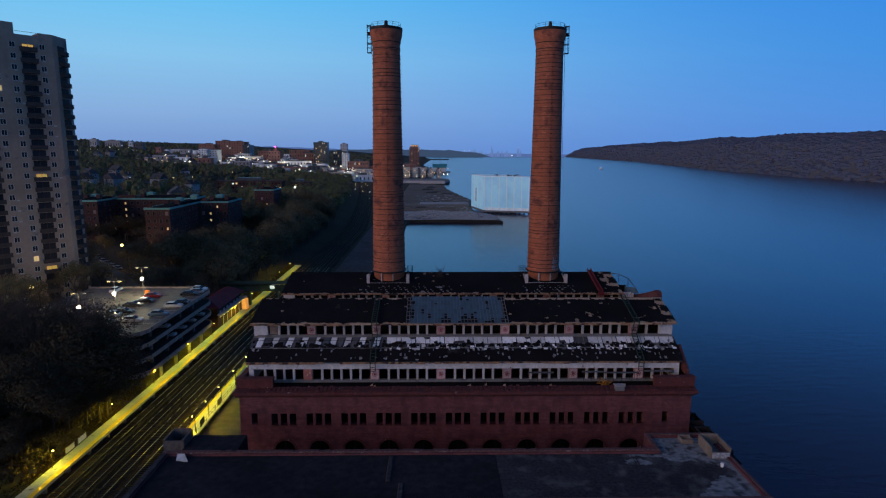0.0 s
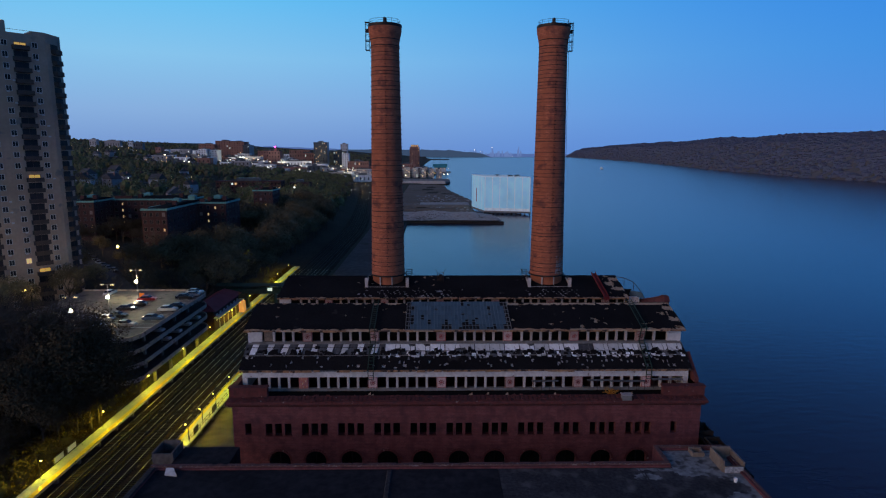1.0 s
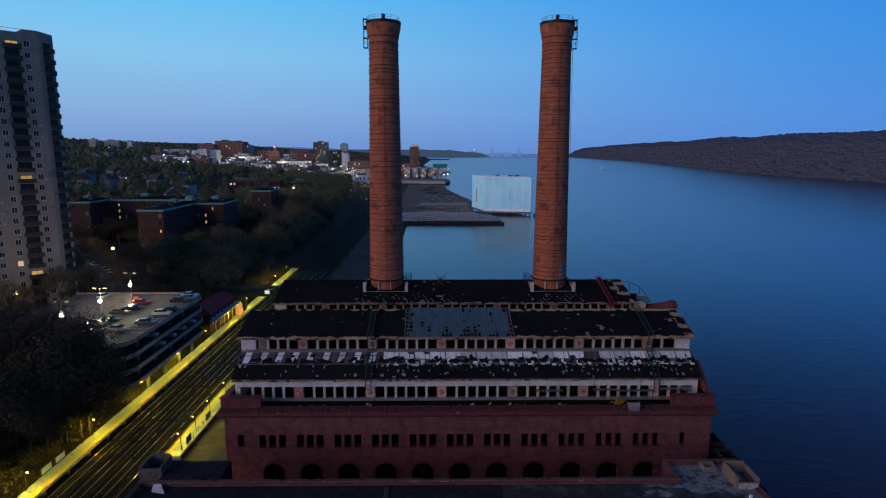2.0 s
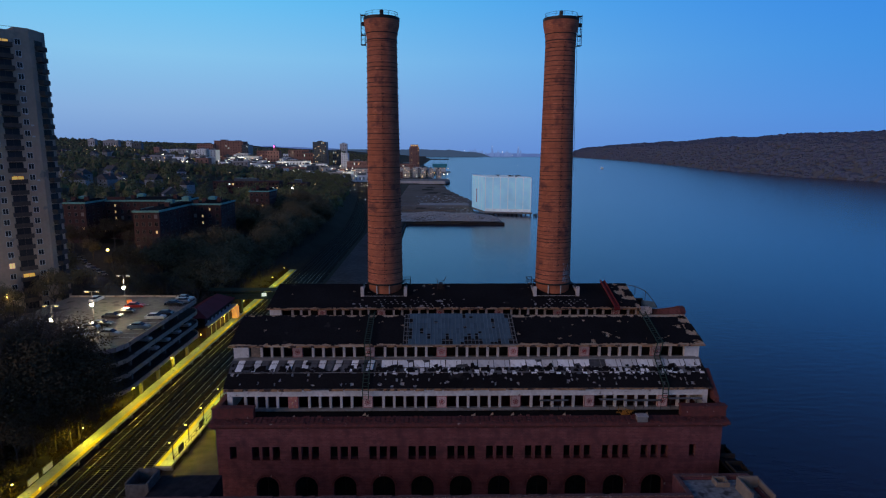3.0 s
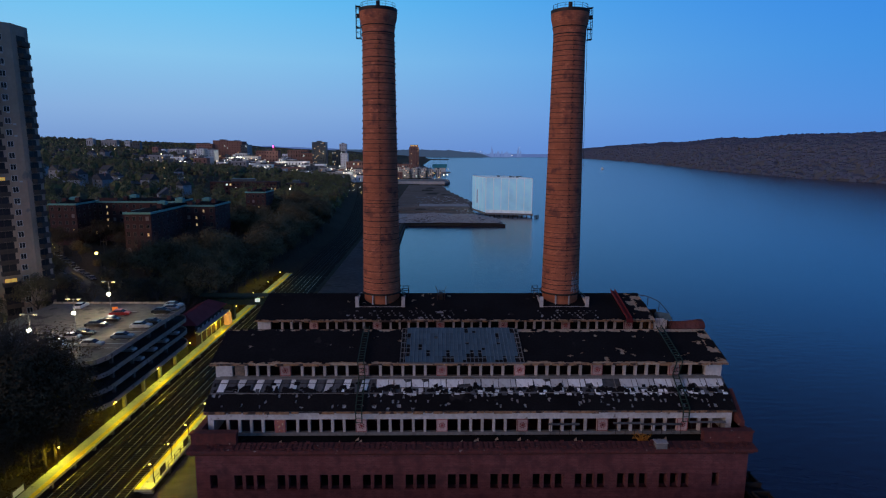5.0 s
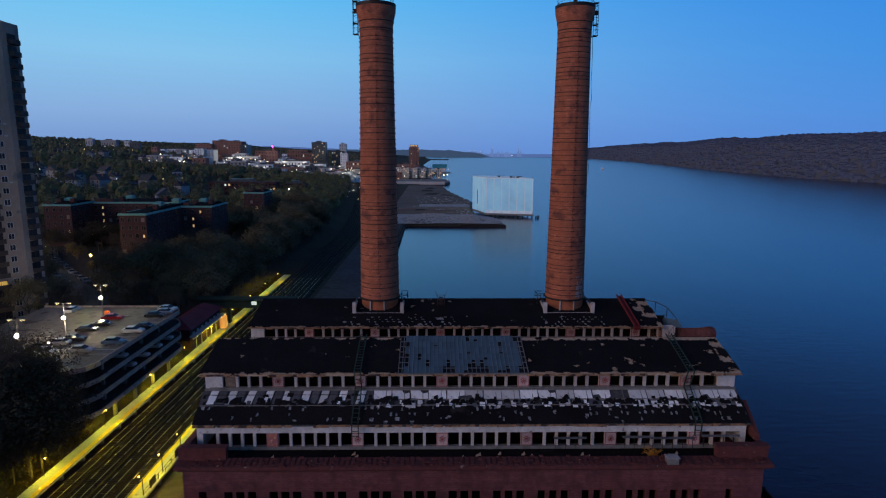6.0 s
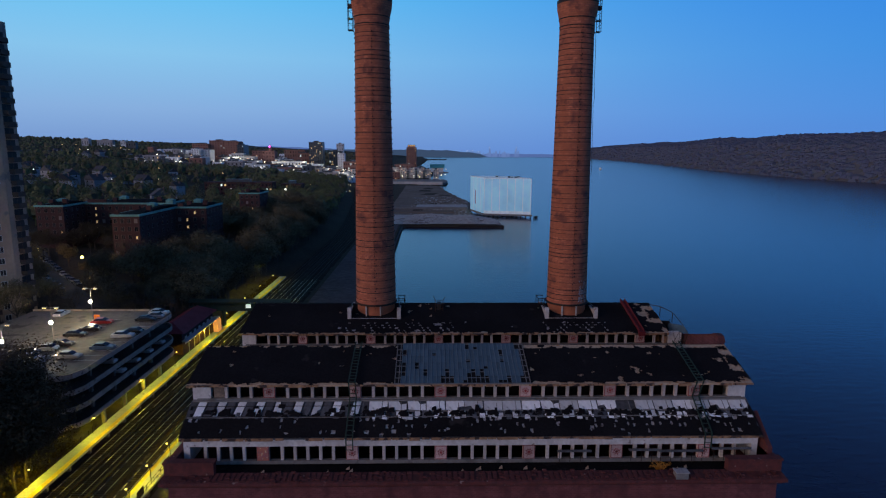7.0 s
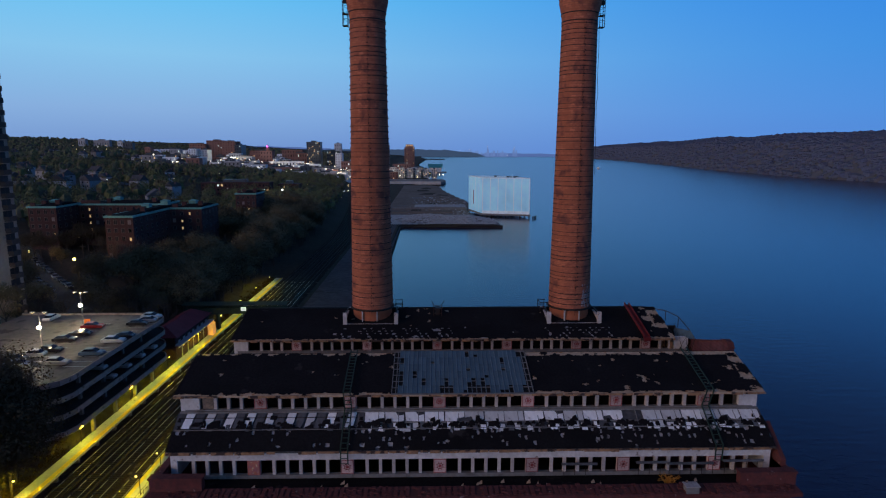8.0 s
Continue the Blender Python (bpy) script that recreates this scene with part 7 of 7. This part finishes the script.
for k, (x, y, turn) in enumerate(((-383, 600, 20), (-345, 566, -15), (-318, 600, 75), (-287, 484, 30), (-276, 474, 10), (-268, 500, -30), (-300, 520, 60), (-240, 520, 80))):
    spot = pose(x, y, land(x, y) + 1.6, 0, 0, turn)
    if k:
        copy_thing(white, spot)
    else:
        white.matrix_basis = spot
for k in range(48):
    y = rng.uniform(430, 1250)
    x = -y * rng.uniform(0.36, 0.66) - 20
    copy_thing(kinds[k % 3], pose(x, y, land(x, y) + 1.0, 0, 0, rng.uniform(-40, 40)))


# ---- trees ----
def leaf_cloud(m, centre, radii, count, size, r):
    """Leaves round a clump, each lying roughly along the clump's surface."""
    for _ in range(count):
        u = Vector((r.gauss(0, 1), r.gauss(0, 1), r.gauss(0, 1))).normalized()
        d = r.random() ** 0.4
        p = Vector(centre) + Vector((u.x * radii[0], u.y * radii[1], u.z * radii[2])) * d
        out = (u + Vector((r.gauss(0, 0.4), r.gauss(0, 0.4), 0.35 + r.gauss(0, 0.4)))).normalized()
        a = out.orthogonal().normalized()
        a.rotate(Matrix.Rotation(r.uniform(0, 6.28), 3, out))
        b = out.cross(a) * size * r.uniform(0.5, 1.0)
        a *= size * r.uniform(0.6, 1.3)
        k = len(m.v)
        m.v += [tuple(p - a), tuple(p - b), tuple(p + a), tuple(p + b)]
        m.f.append((k, k + 1, k + 2, k + 3))


def tree(seed, height, spread, leaves, size, bare=False, mat=LEAF):
    r = random.Random(seed)
    t = thing("bare_tree" if bare else "tree", "leafless dark tree with many fine branches" if bare else "dark tree with a loose spring crown", "tree", group="bare trees" if bare else "trees")
    trunk, crown = Mesh(), Mesh()
    trunk.tube((0, 0, -1), (0.1, 0.05, height * 0.4), 0.035 * height * 0.5, 0.02 * height * 0.5, 7)
    tips = []

    def limb(p, d, length, rad, depth):
        q = p + d * length
        trunk.tube(p, q, rad, rad * 0.6, 5 if depth < 2 else 3)
        if depth >= (5 if bare else 2):
            tips.append(q)
            return
        for _ in range(3 if depth < 3 else 2):
            nd = (d + Vector((r.gauss(0, 0.5), r.gauss(0, 0.5), r.gauss(0.12, 0.3)))).normalized()
            limb(q, nd, length * r.uniform(0.6, 0.85), rad * 0.6, depth + 1)

    for k in range(5):
        a = 2 * math.pi * k / 5 + r.uniform(-0.4, 0.4)
        limb(Vector((0.08, 0.04, height * r.uniform(0.25, 0.4))), Vector((math.cos(a) * 0.7, math.sin(a) * 0.7, 0.9)).normalized(), height * (0.22 if not bare else 0.2), height * 0.009, 0)
    part("trunk", trunk, BARK, t)
    if leaves:
        lobes = [Vector((r.gauss(0, spread * 0.42), r.gauss(0, spread * 0.42), height * r.uniform(0.5, 0.92))) for _ in range(9)] + tips[::6]
        for c in lobes:
            s = spread * r.uniform(0.36, 0.6)
            leaf_cloud(crown, c, (s, s, s * 0.75), leaves // len(lobes), size, r)
        part("crown", crown, mat, t)
    return t


protos = [tree(1, 13, 5.5, 2900, 0.24), tree(2, 16, 6.0, 3400, 0.25), tree(3, 11, 5.0, 2600, 0.22), tree(4, 18, 6.5, 3700, 0.26)]
shady = [tree(5, 12, 5.0, 5200, 0.14, mat=BUD), tree(6, 15, 5.5, 5800, 0.15, mat=BUD), tree(7, 11, 4.6, 4600, 0.14, mat=BUD), tree(8, 13, 5.0, 5200, 0.14, mat=BUD)]
bares = [tree(11, 12, 5, 0, 0, True), tree(12, 14, 6, 0, 0, True)]
used = set()


def plant(proto, x, y, scale, turn, z=None):
    spot = pose(x, y, land(x, y) - 0.3 if z is None else z, 0, 0, turn) @ Matrix.Scale(scale, 4)
    if proto.name in used:
        ob = copy_thing(proto, pose(x, y, 0))
        ob.matrix_basis = spot
    else:
        used.add(proto.name)
        proto.matrix_basis = spot


rng = random.Random(42)
count = 0
# belt between the railway and the apartments
while count < 190:
    y = rng.uniform(200, 420)
    x = -69 + track_shift(y) - rng.random() ** 1.3 * (22 + 0.12 * (y - 200))
    if x < -76 and 238 < y < 300:
        continue
    plant(protos[count % 4] if count % 7 else bares[count % 2], x, y, rng.uniform(0.8, 1.2), rng.uniform(0, 360))
    count += 1
# dark trees before the garage
for k in range(80):
    y = 82 + 31 * rng.random()
    x = -67.5 - rng.random() ** 1.2 * 46
    plant(shady[k % 4] if k % 3 else bares[k % 2], x, y, rng.uniform(0.62, 0.92) * (0.72 if x > -74 else 0.6 if y > 108 else 0.9), rng.uniform(0, 360))
# a dark screen of trees before the near end of the garage
for k in range(46):
    x, y = -66 - 32 * rng.random(), rng.uniform(97, 113)
    plant(shady[k % 4] if k % 4 else bares[k % 2], x, y, rng.uniform(0.95, 1.3) if x < -70 else rng.uniform(0.75, 1.0), rng.uniform(0, 360))
for k in range(13):      # the tallest stand close to its wall
    x, y = -65.0 - 2.6 * k + rng.uniform(-0.6, 0.6), rng.uniform(107, 112)
    plant(shady[k % 4] if k < 4 else bares[k % 2], x, y, rng.uniform(1.3, 1.5) if k < 2 else rng.uniform(1.5, 1.8), rng.uniform(0, 360))
for x, y, s in ((-65.8, 113.5, 1.1), (-67.5, 114.0, 1.3), (-64.6, 110.5, 0.95), (-69.5, 114.5, 1.35)):
    plant(shady[int(-x) % 4], x, y, s, rng.uniform(0, 360))
# before the apartments
for k in range(30):
    x, y = rng.uniform(-165, -119), rng.uniform(250, 284)
    if x < -153 and y > 266:
        continue
    plant((bares + shady)[k % 6], x, y, rng.uniform(0.7, 1.0), rng.uniform(0, 360))
for k in range(14):
    x, y = rng.uniform(-122, -84), rng.uniform(222, 237) if k % 2 else rng.uniform(244, 268)
    if y > 240 and x < -104:
        x = -103 + 14 * rng.random()
    plant(bares[k % 2], x, y, rng.uniform(0.9, 1.25), rng.uniform(0, 360))
# and at the foot of the tower
for k in range(34):
    x, y = rng.uniform(-132, -101), rng.uniform(116, 172)
    plant(protos[k % 4], x, y, rng.uniform(0.5, 0.78), rng.uniform(0, 360))
for x, y, s in ((-71, 109, 1.75), (-76, 106, 1.6), (-80, 110, 1.8), (-69, 112, 1.2), (-66.5, 111, 0.9), (-85, 111, 1.7), (-90, 109, 1.6), (-97, 111, 1.6), (-78, 113, 1.7), (-83, 107, 1.5), (-76, 172, 0.8), (-86, 174, 0.9), (-95, 176, 0.9)):
    plant(bares[int(y) % 2], x, y, s, rng.uniform(0, 360), 7.0 if y < 130 else None)
for x, y, s in ((-65.4, 112, 0.85), (-66.5, 108, 0.95), (-68, 113, 1.0), (-69.5, 109, 1.15), (-71, 104, 1.1), (-73, 112, 0.95), (-66, 106, 0.8), (-67.5, 99, 0.85), (-76, 113, 0.9)):
    plant(shady[int(-x * 2) % 4], x, y, s, rng.uniform(0, 360))
# between the garage and the apartments, clear of the street
count = 0
while count < 84:
    x, y = rng.uniform(-134, -70), rng.uniform(178, 246)
    along = (x + 98) * 0.685 - (y - 187) * 0.728
    if abs((x + 98) * 0.73 + (y - 187) * 0.685) < 6.5 and along < 8 or y > 236 and x < -78:
        continue
    if math.dist((x, y), (-113, 215)) < 9 or math.dist((x, y), (-91, 213)) < 10:
        continue
    plant((protos + bares)[count % 6], x, y, rng.uniform(0.5, 0.95) * (0.62 if y > 212 and x < -80 else 1), rng.uniform(0, 360))
    count += 1
# the woods on the hillside behind, too many to count
near, m = Mesh(), Mesh()
for k in range(1000):
    y = 300 + 620 * rng.random() ** 1.2
    x = track_shift(y) - 74 - y * rng.uniform(0.0, 0.75)
    if k > 620:
        y = 400 + 460 * rng.random()
        x = track_shift(y) - 72 - 75 * rng.random()
    if min(math.dist((x, y + 14), q) for q in ((-383, 600), (-345, 566), (-318, 600), (-287, 484), (-276, 474), (-268, 500), (-300, 520), (-240, 520))) < 15:
        continue
    if y < 335 and x > -190 or -210 < x < -112 and 530 < y < 582:
        continue
    z, s = land(x, y), rng.uniform(0.75, 1.3)
    near.tube((x, y, z - 1), (x, y, z + 6 * s), 0.35, 0.2, 5)
    for j in range(3):
        m.dome((x + rng.gauss(0, 1.8 * s), y + rng.gauss(0, 1.8 * s), z + s * rng.uniform(3.5, 6)), 3.0 * s, s * rng.uniform(4, 5.5), rng, 8)
    for j in range(6):
        c = (x + rng.gauss(0, 2.6 * s), y + rng.gauss(0, 2.6 * s), z + s * rng.uniform(5, 12))
        leaf_cloud(near, c, (2.7 * s, 2.7 * s, 2.0 * s), 40, 0.42, rng)
setting("hillside_woods", near, LEAF_FAR, "olive and brown spring trees between hillside houses", "woods", kind="stuff")
for k in range(6500):
    y = 800 + 2700 * rng.random() ** 1.7
    x = track_shift(y) - 110 - y * rng.uniform(0.0, 0.8)
    if -560 < x < -90 and 940 < y < 1520 and rng.random() < 0.82:
        continue
    z, s = land(x, y), rng.uniform(3.2, 6.5)
    m.dome((x, y, z + s * 0.5), s, s * rng.uniform(0.9, 1.5), rng)
    if k % 2:
        m.dome((x + rng.gauss(0, s * 0.6), y + rng.gauss(0, s * 0.6), z + s * 0.9), s * 0.7, s * rng.uniform(0.8, 1.2), rng)
setting("far_woods", m, TOWN_CROWN, "olive and brown spring woods across the far hillside", "woods", smooth=True, kind="stuff")
# scrub along the platform, lit by its lamps
m = Mesh()
for k in range(1100):
    y = rng.uniform(70, 265)
    x = -63.6 - abs(rng.gauss(0, 1.1))
    if 124 < y < 192:
        continue
    s = rng.uniform(0.3, 0.9)
    leaf_cloud(m, (x, y, land(x, y) + s * 0.6), (s, s, s * 0.8), 26, 0.16, rng)
setting("scrub", m, SCRUB, "low scrub along the platform fence", "scrub", kind="stuff")

m = Mesh()
for k in range(620):
    x, y = rng.uniform(-80, -66.2), rng.uniform(62, 114)
    s = rng.uniform(0.8, 1.7)
    leaf_cloud(m, (x, y, land(x, y) + s * 0.7), (s, s, s * 0.9), 34, 0.26, rng)
setting("undergrowth", m, BUD, "dark leafless undergrowth behind the platform scrub", "undergrowth", kind="stuff")

# ---- lights of the town ----
lights = {"warm": Mesh(), "white": Mesh()}
for k in range(90):
    y = rng.uniform(420, 1700) if k % 3 == 0 else rng.uniform(1050, 1700)
    x = track_shift(y) - 70 - y * rng.uniform(0.0, 0.5)
    z = land(x, y) + rng.uniform(5, 14)
    s = 0.1 + y / 5200 * rng.uniform(0.4, 1.4)
    lights["warm" if rng.random() < 0.6 else "white"].box(x - s, y - s, z - s, x + s, y + s, z + s)
for k in range(22):
    y = rng.uniform(590, 900)
    x, s = track_shift(y) - 62 + rng.uniform(-9, 16), rng.uniform(0.12, 0.28)
    lights["warm" if k % 2 else "white"].box(x - s, y - s, 7 - s, x + s, y + s, 7 + s)
for k in range(40):
    x, y = rng.uniform(-150, 10), rng.uniform(1100, 1560)
    s = rng.uniform(0.25, 0.7)
    lights["warm"].box(x - s, y - s, 6 - s, x + s, y + s, 6 + s)
for x, y, z, s in ((-398, 1250, 38, 2), (-408, 1250, 36, 1.4), (-404, 1250, 39, 1.2), (-150, 1010, 12, 1.5), (-160, 1020, 12, 0.9), (1080, 4300, 6, 1.6), (640, 4866, 12, 1.2), (475, 4866, 80, 0.9), (330, 4866, 56, 1.1), (290, 4866, 50, 1.0), (695, 4866, 76, 1.0), (685, 4866, 54, 0.8), (250, 4866, 50, 0.8), (385, 4866, 45, 0.7), (560, 4866, 40, 0.7), (-88, 420, 20, 0.4), (-96, 380, 22, 0.35), (-110, 470, 26, 0.5)):
    lights["white"].box(x - s, y - s, z - s, x + s, y + s, z + s)
setting("town_lights_warm", lights["warm"], glowing("far_warm_lamp", (1.0, 0.66, 0.25), 3.0), "scattered warm lamps of the distant town", "lights", kind="stuff")
setting("town_lights_white", lights["white"], glowing("far_white_lamp", (1.0, 0.95, 0.8), 3.0), "scattered white lamps of the distant town", "lights", kind="stuff")
lamp("town_flood_light", (-402, 1240, 46), 32000, (1.0, 0.86, 0.6), 2.0)
# Fixtureless lights added to brighten the pale town walls, in place of street lamps.
for x, y, z, power in ((-150, 1010, 24, 30000), (-110, 1120, 22, 12000), (-40, 1112, 20, 5000), (-235, 1180, 40, 30000), (-300, 1185, 44, 30000)):
    lamp("town_street_light", (x, y, z), power, (1.0, 0.8, 0.5), 1.0)
m = Mesh()
rng = random.Random(88)
for k in range(120):
    y = rng.uniform(900, 1600)
    x = track_shift(y) - 50 - y * rng.random() ** 1.5 * 0.34
    s, z = rng.uniform(0.3, 0.75), land(x, y) + rng.uniform(6, 15)
    m.box(x - s, y - s, z - s, x + s, y + s, z + s)
for k in range(14):
    x, y, s = -70 + 7.5 * k, 1138 + 5 * k, 0.7
    m.box(x - s, y - s, 7 - s, x + s, y + s, 7 + s)
setting("town_lamps", m, glowing("town_lamp_glow", (1.0, 0.85, 0.55), 5.0), "street lamps glowing among the town buildings", "lights", kind="stuff")
